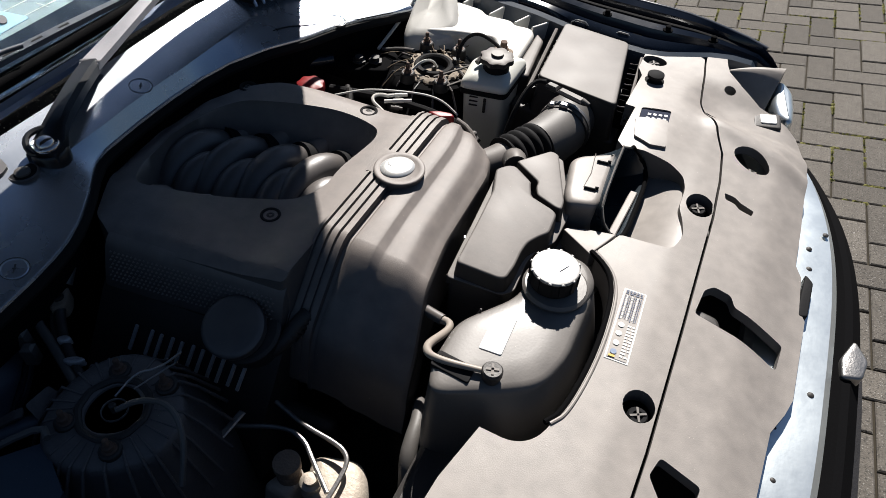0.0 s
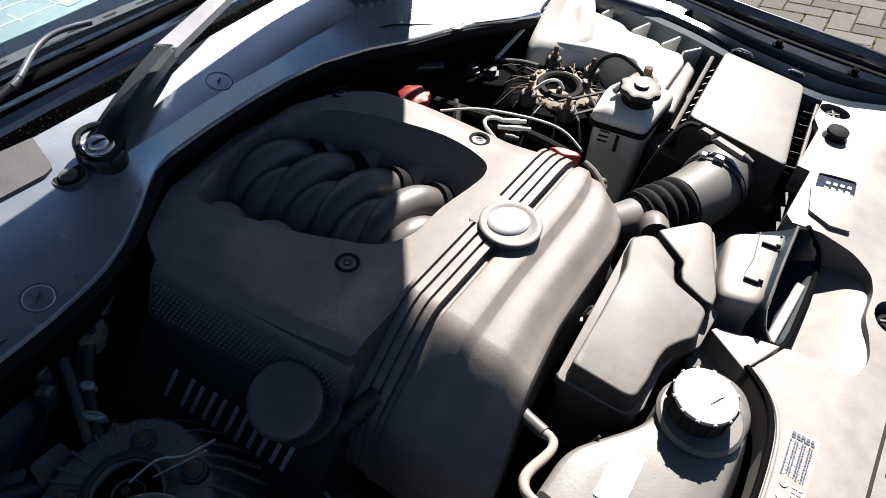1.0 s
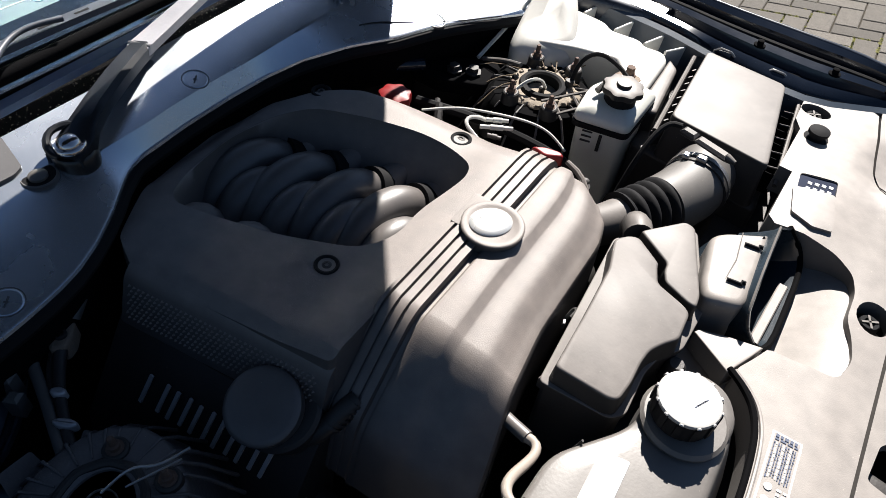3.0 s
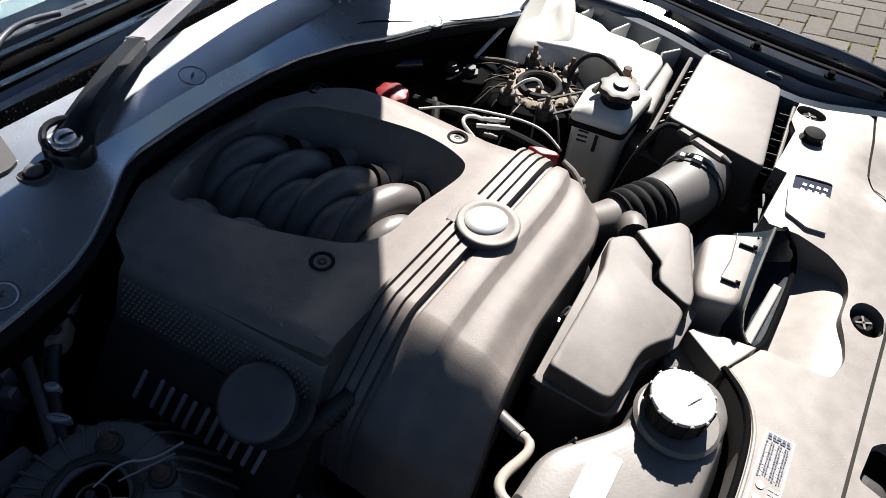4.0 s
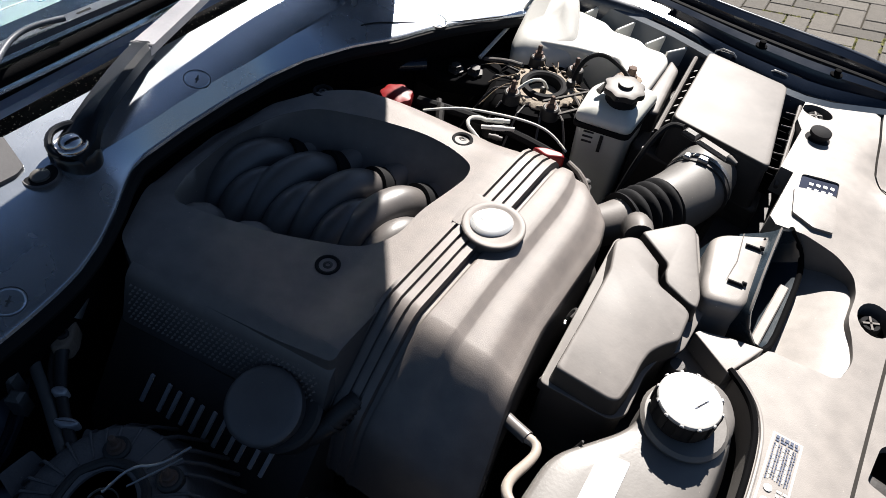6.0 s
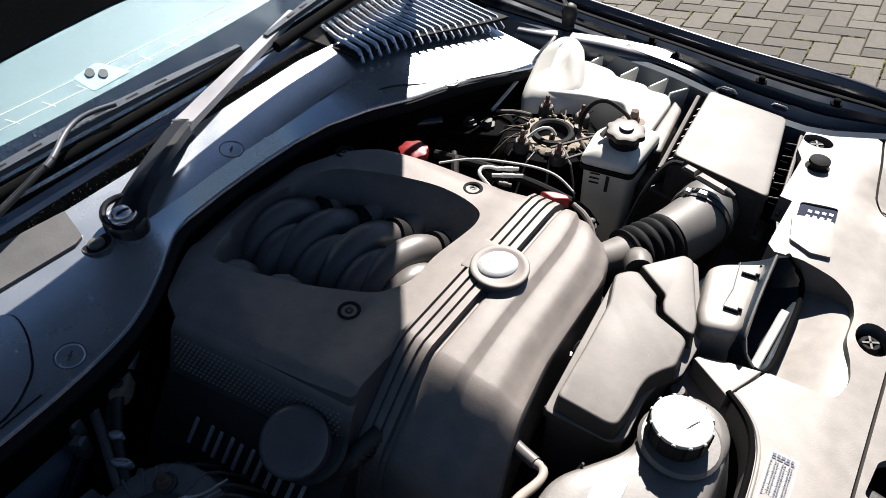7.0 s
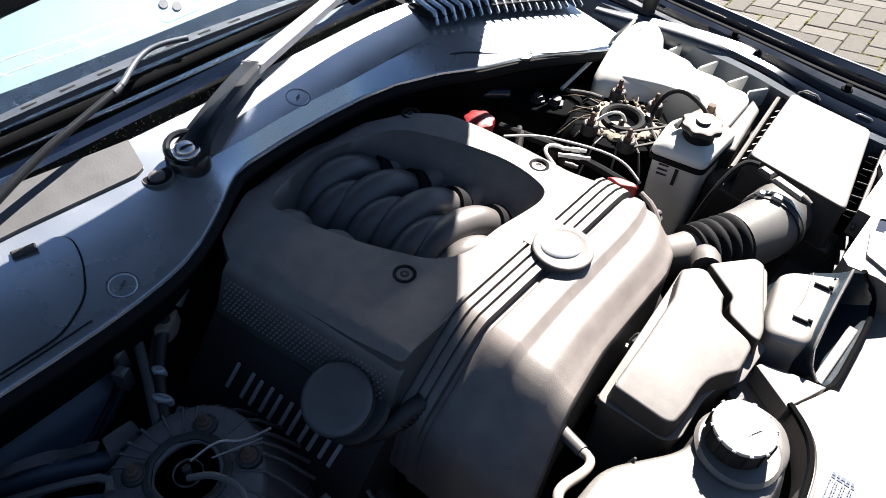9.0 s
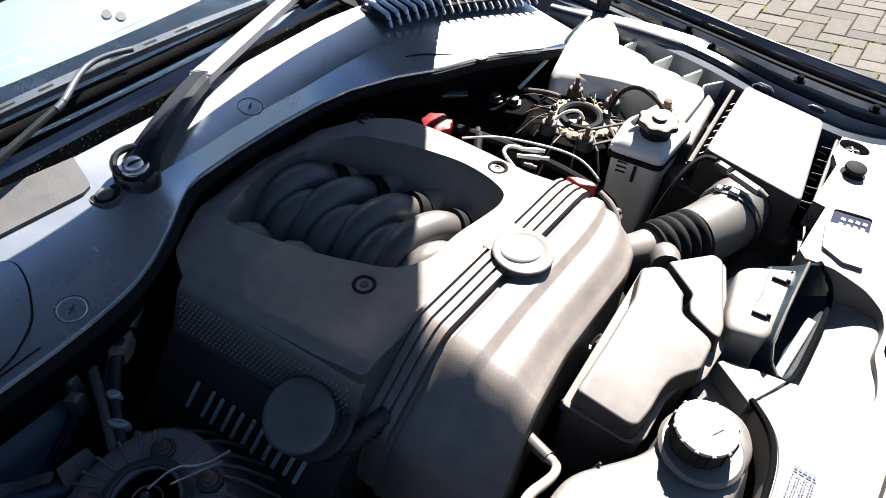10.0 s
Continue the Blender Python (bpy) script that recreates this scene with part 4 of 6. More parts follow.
for xk, yc in ((-0.418, 0.827), (-0.492, 0.816), (-0.570, 0.802), (-0.642, 0.786)):
    pts = [(xk - 0.002, yc + 0.015, 0.852), (xk - 0.012, yc - 0.012, 0.880), (xk - 0.022, yc - 0.048, 0.891), (xk - 0.03, yc - 0.088, 0.884), (xk - 0.03, yc - 0.125, 0.858), (xk - 0.024, yc - 0.155, 0.815)]
    part("runner", tube(B(), pts, [0.026, 0.028, 0.0285, 0.0285, 0.027, 0.025], 24, smooth=2), M_RUNNER, intake, "curved black runner", sharp=60)
    pts = [(xk + 0.028, yc - 0.022, 0.848), (xk + 0.024, yc - 0.048, 0.874), (xk + 0.017, yc - 0.08, 0.884), (xk + 0.012, yc - 0.112, 0.874), (xk + 0.014, yc - 0.145, 0.842), (xk + 0.02, yc - 0.168, 0.80)]
    part("runner", tube(B(), pts, [0.014, 0.0215, 0.025, 0.026, 0.025, 0.023], 24, smooth=2), M_RUNNER, intake, "curved black runner", sharp=60)
    part("collar", tube(B(), [(xk - 0.007, yc + 0.004, 0.866), (xk - 0.001, yc + 0.022, 0.855)], 0.0335, 28), M_RUBBER, intake, "black runner collar")
    part("ramp", tube(B(), [(xk - 0.001, yc + 0.02, 0.850), (xk + 0.010, yc + 0.05, 0.864), (xk + 0.018, yc + 0.074, 0.876)], [0.029, 0.026, 0.016], 20), M_COVER, cover, "moulded ramp behind a runner")
for x, y in ((-0.636, 0.618), (-0.556, 0.634), (-0.476, 0.652)):
    part("mound", tube(B(), [(x - 0.012, y - 0.055, 0.875), (x - 0.004, y - 0.018, 0.877), (x, y - 0.003, 0.868), (x + 0.003, y + 0.008, 0.848)], [0.03, 0.031, 0.028, 0.02], 22, smooth=1), M_COVER, cover, "rounded mound on the opening's wall", sharp=60)

# front piece: a moulded profile carried across the engine
PROFILE = [(-0.345, 0.935), (-0.336, 0.9445), (-0.320, 0.9465), (-0.3175, 0.956), (-0.3155, 0.9605)]
for gx in (-0.3085, -0.2945, -0.2805):
    PROFILE += [(gx - 0.0022, 0.961), (gx - 0.0014, 0.956), (gx + 0.0014, 0.956), (gx + 0.0022, 0.961)]
PROFILE += [(-0.2685, 0.961), (-0.2672, 0.949), (-0.2610, 0.949), (-0.2596, 0.9535), (-0.257, 0.9558), (-0.250, 0.957), (-0.238, 0.9572), (-0.2265, 0.9567), (-0.2235, 0.9553), (-0.2150, 0.948), (-0.2118, 0.9468), (-0.202, 0.9465),
            (-0.192, 0.9462), (-0.185, 0.9452), (-0.1795, 0.943), (-0.172, 0.938), (-0.164, 0.932), (-0.158, 0.9285), (-0.153, 0.9265), (-0.149, 0.9235), (-0.1465, 0.918), (-0.1455, 0.905), (-0.145, 0.88), (-0.1445, 0.85), (-0.144, 0.80)]
END = [(0.47, 0.20), (0.484, 0.150), (0.492, 0.118), (0.505, 0.096), (0.525, 0.076), (0.545, 0.056), (0.565, 0.036), (0.58, 0.022), (0.592, 0.011), (0.603, 0.004), (0.616, 0.0), (0.92, 0.0), (0.945, 0.003), (0.965, 0.012), (0.98, 0.028), (0.99, 0.05), (1.0, 0.09), (1.004, 0.16)]


def front_x(x, y):
    """Draws the far front corner in, and the near foot out."""
    if x < -0.257:
        return x
    edge = smooth_table([(0.47, -0.098), (0.53, -0.108), (0.60, -0.126), (0.70, -0.141), (0.88, -0.145), (0.93, -0.16), (0.975, -0.205), (1.0, -0.222)], y, 0.012)
    return -0.257 + (x + 0.257) * (edge + 0.257) / 0.112


ys = sorted({round(e[0], 4) for e in END} | {round(0.62 + 0.02 * k, 4) for k in range(16)})
rings = []
for y in ys:
    d = lerp_table(END, y)
    rings.append([(front_x(x, y), y, max(0.74, z - d * (1.0 if z > 0.9 else 0.6))) for x, z in PROFILE])
bm = B()
loft(bm, rings, False, False, close=False)
ext = bmesh.ops.extrude_face_region(bm, geom=bm.faces[:])
for v in ext["geom"]:
    if isinstance(v, bmesh.types.BMVert):
        v.co.z -= 0.006
part("front_piece", bm, M_COVER, cover, "dusty front cover with grooved band and shallow swages", sharp=28)
bm = B()
slab(bm, [(-0.319, 0.757), (-0.2585, 0.757), (-0.2585, 0.822), (-0.319, 0.822)], 0.95, 0.9614, 0.004, 0.0004)
part("band_pad", bm, M_COVER, cover)
# dark notch and stud at the far front corner
part("corner_flange", tube(B(), [(-0.262, 1.003, 0.925), (-0.235, 0.997, 0.918), (-0.213, 0.982, 0.905), (-0.2, 0.962, 0.89)], [0.004, 0.005, 0.005, 0.004], 8, smooth=1), M_COVER, cover, "rolled corner flange")
part("corner_stud", lathe(B(), [(0.010, -0.02), (0.010, 0.0), (0.006, 0.002), (0.006, 0.012), (0.003, 0.014), (0.0, 0.014)], (-0.226, 1.004, 0.895), 12), M_DARK, cover, "dark fixing stud")
# badge on its boss
part("badge_boss", lathe(B(), [(0.0405, -0.036), (0.0400, -0.010), (0.0402, -0.006), (0.0425, -0.0035), (0.0425, -0.0012), (0.0415, 0.0), (0.040, 0.0004), (0.033, 0.0), (0.031, -0.0012), (0.0, -0.0012)], (-0.2675, 0.780, 0.9682), 48), M_COVER, cover, "round dusty badge boss")
bd = part("badge", lathe(B(), [(0.029, -0.001), (0.029, 0.0015), (0.027, 0.0032), (0.021, 0.0045), (0.010, 0.005), (0.0, 0.005)], (-0.2715, 0.781, 0.967), 36, wob=lambda a, r, h: r * (1.0 - 0.14 * abs(math.sin(a - 0.9)) ** 2)), M_BADGE, cover, "oval silver badge")
bm = B()
slab(bm, [(-0.287, 0.775), (-0.275, 0.771), (-0.260, 0.775), (-0.258, 0.783), (-0.273, 0.788), (-0.289, 0.783)], 0.9692, 0.9725, 0.004, 0.0015)
part("emblem", bm, M_BADGE, bd)


def cover_screw(x, y):
    z = cover_z(x, y)
    s = part("screw", lathe(B(), [(0.0165, -0.006), (0.0165, 0.0008), (0.0145, 0.0018), (0.0115, 0.0006), (0.0105, -0.004), (0.0, -0.004)], (x, y, z), 24), M_RUBBER, cover, "recessed black cover screw")
    part("head", lathe(B(), [(0.0065, -0.005), (0.0065, 0.0), (0.003, 0.001), (0.0025, -0.002), (0.0, -0.002)], (x, y, z), 12), M_DARK, s, "worn screw head")
for x, y in ((-0.41, 0.616), (-0.412, 0.934), (-0.655, 0.895)):
    cover_screw(x, y)

# near side: dimpled band, lettered face, filler cap
def side_y(x, base):
    return base + 0.019 + (x + 0.60) * 0.128


rows = []
for x in [-0.612 + 0.0125 * k for k in range(25)]:
    rows.append([(x, side_y(x, 0.480), 0.9268), (x, side_y(x, 0.470), 0.9258), (x, side_y(x, 0.4585), 0.922), (x, side_y(x, 0.452), 0.916), (x, side_y(x, 0.446), 0.908), (x, side_y(x, 0.423), 0.846), (x, side_y(x, 0.424), 0.838), (x, side_y(x, 0.436), 0.834), (x, side_y(x, 0.47), 0.838), (x, side_y(x, 0.48), 0.90)])
part("side_band", loft(B(), rows), M_COVER, cover, "dimpled side band of the cover", sharp=40)
# black plastic here stands in for the shade below the overhanging band
rows = [[(x, y + 0.44, 0.836), (x, y + 0.403, 0.785), (x, y + 0.347, 0.71), (x, y + 0.33, 0.60), (x, y + 0.44, 0.60), (x, y + 0.47, 0.836)] for x, y in [(x, 0.013 + 0.075 * (x + 0.548)) for x in [-0.625 + 0.0125 * k for k in range(27)]]]
part("side_face", loft(B(), rows), M_BLACK, cover, "lower side face, blacked for the shade under the band", sharp=40)
verts, faces = [], []
for i in range(38):
    for j in range(8):
        x = -0.602 + i * 0.0073 + (0.0036 if j % 2 else 0)
        t = (j + 0.6) / 8.6
        y, z = side_y(x, 0.4448 - 0.0205 * t), 0.905 - 0.056 * t
        s, k = 0.0025, len(verts)
        verts += [(x - s, y + 0.0004, z), (x, y + 0.001 - 0.0004, z + s), (x + s, y + 0.0004, z), (x, y - 0.0004, z - s), (x, y - 0.0032, z + 0.0006)]
        faces += [(k, k + 1, k + 4), (k + 1, k + 2, k + 4), (k + 2, k + 3, k + 4), (k + 3, k, k + 4)]
me = bpy.data.meshes.new("dimple_texture")
me.from_pydata(verts, [], faces)
me.materials.append(M_COVER)
dm = new("dimple_texture", me)
dm.parent = cover
dm.matrix_parent_inverse = cover.matrix_basis.inverted()
tagged(dm, "raised dimple texture", kind="stuff")
# lettering as plain upright bars, a pair to a letter
for k in range(6):
    x = -0.548 + 0.0376 * k
    for dx in ((0.0,) if k == 0 else (-0.009, 0.009)):
        bm = B()
        m = Matrix.Translation((x + dx, 0.4065 + 0.075 * (x + 0.548), 0.7815)) @ Matrix.Rotation(radians(-36.6), 4, "X")
        box(bm, (0, 0, 0), (0.0055, 0.003, 0.046), bev=0.001, m=m @ Matrix.Rotation(radians(6), 4, "Y"))
        part("lettering_bar", bm, M_LETTER, cover, "silver lettering shown as a plain bar")
ax = Vector((0.05, -0.42, 0.9)).normalized()
cap = thing("oil_filler_cap", (-0.372, 0.449, 0.84), "round black oil filler cap on the engine cover's side", "filler cap")
part("neck", lathe(B(), [(0.054, -0.05), (0.054, -0.012), (0.049, -0.008), (0.0, -0.008)], (-0.358, 0.456, 0.866), 28, ax), M_BLACK, cap, "black neck ring")
part("cap", lathe(B(), [(0.047, -0.012), (0.048, -0.002), (0.0475, 0.004), (0.044, 0.0075), (0.039, 0.0085), (0.0, 0.0075)], (-0.366, 0.445, 0.872), 40, ax), M_RUNNER, cap, "dusty round cap")
el = thing("breather_hose", (-0.29, 0.46, 0.80), "ribbed black breather elbow hose", "hose")
pts = [(-0.285, 0.520, 0.868), (-0.292, 0.500, 0.862), (-0.300, 0.478, 0.842), (-0.316, 0.462, 0.825), (-0.335, 0.455, 0.82)]
part("elbow", tube(B(), pts, 0.0125, 14, smooth=2), M_BLACK, el)
for k in range(6):
    p = Vector(pts[0]).lerp(Vector(pts[2]), 0.1 + k * 0.15)
    part("rib", tube(B(), [p - Vector((-0.1, -0.5, -0.4)).normalized() * 0.002, p + Vector((-0.1, -0.5, -0.4)).normalized() * 0.002], 0.0145, 14), M_BLACK, el)

# ---- resonator box ----
res = thing("resonator_box", (-0.05, 0.78, 0.8), "dusty black plastic resonator box with a notched lid", "plastic box")
tray = [(-0.109, 0.634), (-0.026, 0.638), (-0.014, 0.652), (-0.018, 0.715), (-0.012, 0.748), (0.007, 0.775), (0.008, 0.845), (-0.046, 0.974), (-0.066, 0.975), (-0.10, 0.93), (-0.132, 0.892), (-0.128, 0.85)]
bm = B()
slab(bm, tray, 0.80, 0.928, 0.008, 0.003, 0.0)
part("tray", bm, M_BLACK, res, "black lower tray")
bm = B()
slab(bm, offset(tray, -0.003), 0.9265, 0.9325, 0.008, 0.0015)
part("rim", bm, M_BOX, res, "dusty seam rim")
bm = B()
slab(bm, [(-0.104, 0.637), (-0.034, 0.636), (-0.022, 0.642), (-0.0195, 0.672), (-0.021, 0.704), (-0.019, 0.724), (-0.010, 0.742), (0.003, 0.760), (0.000, 0.806), (-0.010, 0.815), (-0.051, 0.829), (-0.061, 0.853), (-0.062, 0.860), (-0.103, 0.889), (-0.118, 0.882), (-0.132, 0.863), (-0.116, 0.811), (-0.109, 0.724)], 0.93, 0.962, 0.007, 0.0035, 0.0025, 3)
part("lid", bm, M_BOX, res, "dusty main lid")
bm = B()
slab(bm, [(-0.110, 0.900), (-0.064, 0.958), (-0.047, 0.954), (0.000, 0.842), (0.003, 0.819), (-0.011, 0.8195), (-0.0475, 0.834), (-0.0565, 0.853), (-0.0575, 0.866)], 0.93, 0.960, 0.006, 0.003, 0.002, 3)
part("lid", bm, M_BOX, res, "dusty corner lid")
part("nozzle", tube(B(), [(-0.108, 0.905, 0.945), (-0.118, 0.925, 0.943), (-0.122, 0.935, 0.925)], [0.02, 0.021, 0.02], 16, smooth=1), M_BOX, res, "short round spigot")
for x, y in ((-0.112, 0.642), (-0.128, 0.862)):
    bm = B()
    box(bm, (x + 0.003, y, 0.92), (0.008, 0.012, 0.022), turn=-10, bev=0.003)
    part("clip", bm, M_BOX, res, "dusty side clip")
bm = B()
lathe(bm, [(0.013, -0.03), (0.013, 0), (0.009, 0.006), (0.0, 0.006)], (0.012, 0.765, 0.91), 14)
part("bolt", bm, M_BLACK, res, "black fixing bolt")
bm = B()
tube(bm, [(-0.134, 0.768, 0.885), (-0.130, 0.776, 0.90), (-0.124, 0.772, 0.905), (-0.127, 0.760, 0.90)], 0.003, 6, smooth=1)
box(bm, (-0.131, 0.749, 0.895), (0.004, 0.008, 0.012), turn=20, bev=0.001)
solo("wire_clip", bm, M_STEEL, "small bright wire clip between cover and box", "clip")

# ---- expansion tank ----
tank = thing("expansion_tank", (0.03, 0.56, 0.75), "dusty black coolant expansion tank with a big screw cap", "coolant tank")
bm = B()
foot = rounded([(-0.054, 0.416), (0.078, 0.428), (0.112, 0.466), (0.142, 0.60), (0.138, 0.695), (0.104, 0.756), (0.036, 0.755), (0.000, 0.71), (-0.006, 0.628), (-0.066, 0.553), (-0.072, 0.47)], 0.026, 5)
crest = rounded([(-0.044, 0.431), (0.034, 0.474), (0.080, 0.506), (0.096, 0.56), (0.094, 0.69), (0.08, 0.735), (0.036, 0.745), (0.006, 0.70), (0.000, 0.630), (-0.058, 0.550), (-0.060, 0.474)], 0.024, 5)
mid_t = Vector((0.02, 0.57))
def tank_ring(k, z, shrink=1.0):
    """A ring between the foot's and the crest's outline."""
    ring = []
    for p, q in zip(foot, crest):
        v = Vector((p[0], p[1])).lerp(Vector((q[0], q[1])), k)
        v = mid_t + (v - mid_t) * shrink
        ring.append((v.x, v.y, z))
    return ring
loft(bm, [tank_ring(0.3, 0.78), tank_ring(0.42, 0.845), tank_ring(0.6, 0.885), tank_ring(0.78, 0.916), tank_ring(0.88, 0.931), tank_ring(0.95, 0.941), tank_ring(1.0, 0.9462), tank_ring(1.0, 0.9485, 0.96), tank_ring(1.0, 0.9505, 0.9), tank_ring(1.0, 0.952, 0.5)])
part("body", bm, M_TANK, tank, "dusty moulded tank body", sharp=60)
bm = B()
slab(bm, [(-0.004, 0.622), (0.090, 0.628), (0.102, 0.70), (0.076, 0.742), (0.026, 0.746), (-0.002, 0.70)], 0.92, 0.9575, 0.03, 0.014, 0.004, 5)
part("shoulder", bm, M_TANK, tank, "raised shoulder under the cap", sharp=60)
part("collar", lathe(B(), [(0.040, -0.012), (0.0475, -0.006), (0.048, -0.002), (0.044, 0.002), (0.0, 0.003)], (0.043, 0.667, 0.9595), 32), M_TANK, tank, "flat collar")
tc = part("cap", lathe(B(), [(0.034, 0.0), (0.0345, 0.003), (0.0340, 0.024), (0.033, 0.0265), (0.0, 0.0265)], (0.037, 0.669, 0.963), 40), M_RUBBER, tank, "black screw cap", sharp=30)
part("cap_top", lathe(B(), [(0.0345, 0.0262), (0.0345, 0.0285), (0.0335, 0.030), (0.031, 0.0306), (0.029, 0.0303), (0.0, 0.030)], (0.037, 0.669, 0.963), 40), M_CAP, tc, "scuffed pale cap top", sharp=30)
for k in range(12):
    a = 2 * math.pi * k / 12 + 0.1
    bm = B()
    box(bm, (0.037 + 0.0345 * math.cos(a), 0.669 + 0.0345 * math.sin(a), 0.9785), (0.0035, 0.007, 0.024), turn=math.degrees(a), bev=0.001)
    part("grip", bm, M_RUBBER, tc)
    bm = B()
    box(bm, (0.037 + 0.0345 * math.cos(a), 0.669 + 0.0345 * math.sin(a), 0.9918), (0.0034, 0.0045, 0.0026), turn=math.degrees(a), bev=0.001)
    part("tooth", bm, M_CAP, tc)
bm = B()
for k in range(5):
    box(bm, (0.046 + 0.0015 * k, 0.664 + 0.003 * k, 0.9934), (0.006, 0.0012, 0.0005), turn=60)
part("print", bm, M_INK, tc)
bm = B()
slab(bm, [(-0.0135, 0.520), (0.018, 0.522), (0.0155, 0.5895), (-0.0155, 0.584)], 0.949, 0.9535, 0.003, 0.0008)
part("label", bm, M_WHITE, tank, "blank white sticker")
# flat black plate stands in for the shade of a recess
bm = B()
slab(bm, [(-0.060, 0.468), (-0.004, 0.463), (-0.004, 0.489), (-0.058, 0.494)], 0.94, 0.9535, 0.004, 0.001)
part("recess", bm, M_RUBBER, tank, "black plate for the shade in a hollow of the tank")
bs = part("bleed_screw", lathe(B(), [(0.012, -0.02), (0.012, 0.0), (0.014, 0.003), (0.014, 0.010), (0.012, 0.0125), (0.0, 0.012)], (0.019, 0.486, 0.957), 20), M_BLACK, tank, "black bleed screw with a cross slot")
bm = B()
box(bm, (0.019, 0.486, 0.9695), (0.017, 0.0035, 0.002), turn=20)
box(bm, (0.019, 0.486, 0.9695), (0.0035, 0.017, 0.002), turn=20)
part("cross_slot", bm, M_BOX, bs)
bp = part("bleed_pipe", tube(B(), [(0.012, 0.488, 0.957), (-0.01, 0.483, 0.958), (-0.04, 0.478, 0.957), (-0.066, 0.480, 0.952), (-0.078, 0.495, 0.942), (-0.080, 0.515, 0.930), (-0.075, 0.545, 0.915), (-0.0735, 0.565, 0.906), (-0.079, 0.579, 0.900), (-0.095, 0.582, 0.895)], [0.004, 0.0042, 0.0048, 0.0055, 0.006, 0.0062, 0.006, 0.0055, 0.006, 0.0065], 10, smooth=2), M_BEIGE, tank, "aged beige bleed pipe")
part("sleeve", tube(B(), [(-0.150, 0.606, 0.878), (-0.125, 0.592, 0.889), (-0.091, 0.5815, 0.896)], 0.0085, 12, smooth=1), M_RUNNER, bp, "dark rubber sleeve")
hose = thing("coolant_hose", (-0.07, 0.44, 0.65), "pale coolant hose below the tank", "hose")
part("hose_body", tube(B(), [(-0.10, 0.53, 0.74), (-0.085, 0.50, 0.79), (-0.073, 0.468, 0.797), (-0.068, 0.44, 0.796), (-0.062, 0.413, 0.786), (-0.05, 0.39, 0.76), (-0.05, 0.38, 0.66)], [0.009, 0.010, 0.011, 0.012, 0.013, 0.013, 0.013], 14, smooth=2), M_HOSE, hose)
bm = B()
slab(bm, [(-0.042, 0.405), (0.02, 0.408), (0.02, 0.425), (-0.042, 0.425)], 0.70, 0.775, 0.006, 0.004)
solo("red_connector", bm, M_RED, "dark red connector block under the tank", "connector")
part("bracket_tab", tube(B(), [(-0.045, 0.572, 0.90), (-0.04, 0.578, 0.93), (-0.036, 0.582, 0.953)], [0.006, 0.004, 0.0015], 8), M_DARK, tank, "tan bracket tab")

# ---- front panels ----
CHANNEL = [(0.080, 1.064), (0.13, 1.056), (0.158, 1.036), (0.168, 1.005), (0.168, 0.955), (0.180, 0.925), (0.189, 0.89), (0.180, 0.851), (0.14, 0.846), (0.102, 0.843)]


def rounded_open(pts, r):
    """The inner points of a line with their corners rounded."""
    return pts[:1] + [p for p in rounded(pts, r, 4)[5:-5]] + pts[-1:]


def chaikin(pts, n=3):
    """Rounds a line by cutting its corners."""
    for _ in range(n):
        q = [pts[0]]
        for a, b in zip(pts, pts[1:]):
            q += [(a[0] * 0.75 + b[0] * 0.25, a[1] * 0.75 + b[1] * 0.25), (a[0] * 0.25 + b[0] * 0.75, a[1] * 0.25 + b[1] * 0.75)]
        pts = q + [pts[-1]]
    return pts


def panel_z(x, y):
    z = 0.930 - 0.10 * max(0, x - 0.18) * 1.1 - 0.02 * ss(0.30, 0.40, x)
    z += 0.014 * math.exp(-((x - 0.08) / 0.07) ** 2 - ((y - 1.13) / 0.10) ** 2)
    z -= 0.022 * ss(1.22, 1.30, y) * ss(0.10, 0.19, x) * (1 - ss(1.33, 1.42, y))
    z -= 0.010 * ss(1.24, 1.44, y)
    # swage beside the far headlamp
    z += 0.010 * math.exp(-((y - 1.24 + 0.35 * (x - 0.15)) / 0.022) ** 2) * ss(0.14, 0.2, x)
    return z


SEAM = [(0.222, 0.05), (0.223, 0.30), (0.229, 0.49), (0.228, 0.70), (0.225, 0.96), (0.219, 1.06), (0.209, 1.14), (0.185, 1.21), (0.158, 1.255), (0.142, 1.30), (0.13, 1.40), (0.12, 1.47)]
rear_edge = [(0.105, 1.478), (0.02, 1.462), (-0.004, 1.44), (-0.002, 1.36), (0.012, 1.33), (0.010, 1.20), (0.030, 1.195), (0.028, 1.075), (0.040, 1.062), *rounded_open(CHANNEL, 0.012), *chaikin([(0.096, 0.840), (0.086, 0.816), (0.070, 0.784), (0.088, 0.770), (0.106, 0.745), (0.1205, 0.705), (0.1275, 0.60), (0.1125, 0.465), (0.084, 0.424), (0.03, 0.426)]), (0.012, 0.344), (0.0, 0.2), (0.0, 0.05)]
radiator = thing("radiator_cover", (0.12, MID, 0.85), "dusty black plastic radiator cover panel with clips and label", "panel")
bm = B()
sheet(bm, [(x - 0.0022, y) for x, y in SEAM] + rear_edge, panel_z, 0.05, 0.011, holes=[oval(0.199, 0.978, 0.0235, 0.029), oval(0.203, 0.548, 0.0215, 0.025), rounded([(0.046, 1.152), (0.042, 1.200), (0.096, 1.214), (0.100, 1.164)], 0.006, 3), oval(0.022, 1.408, 0.026, 0.02, 0)])
part("rear_panel", bm, M_PANEL, radiator, "dusty rear panel with intake channel", sharp=30)
bm = B()
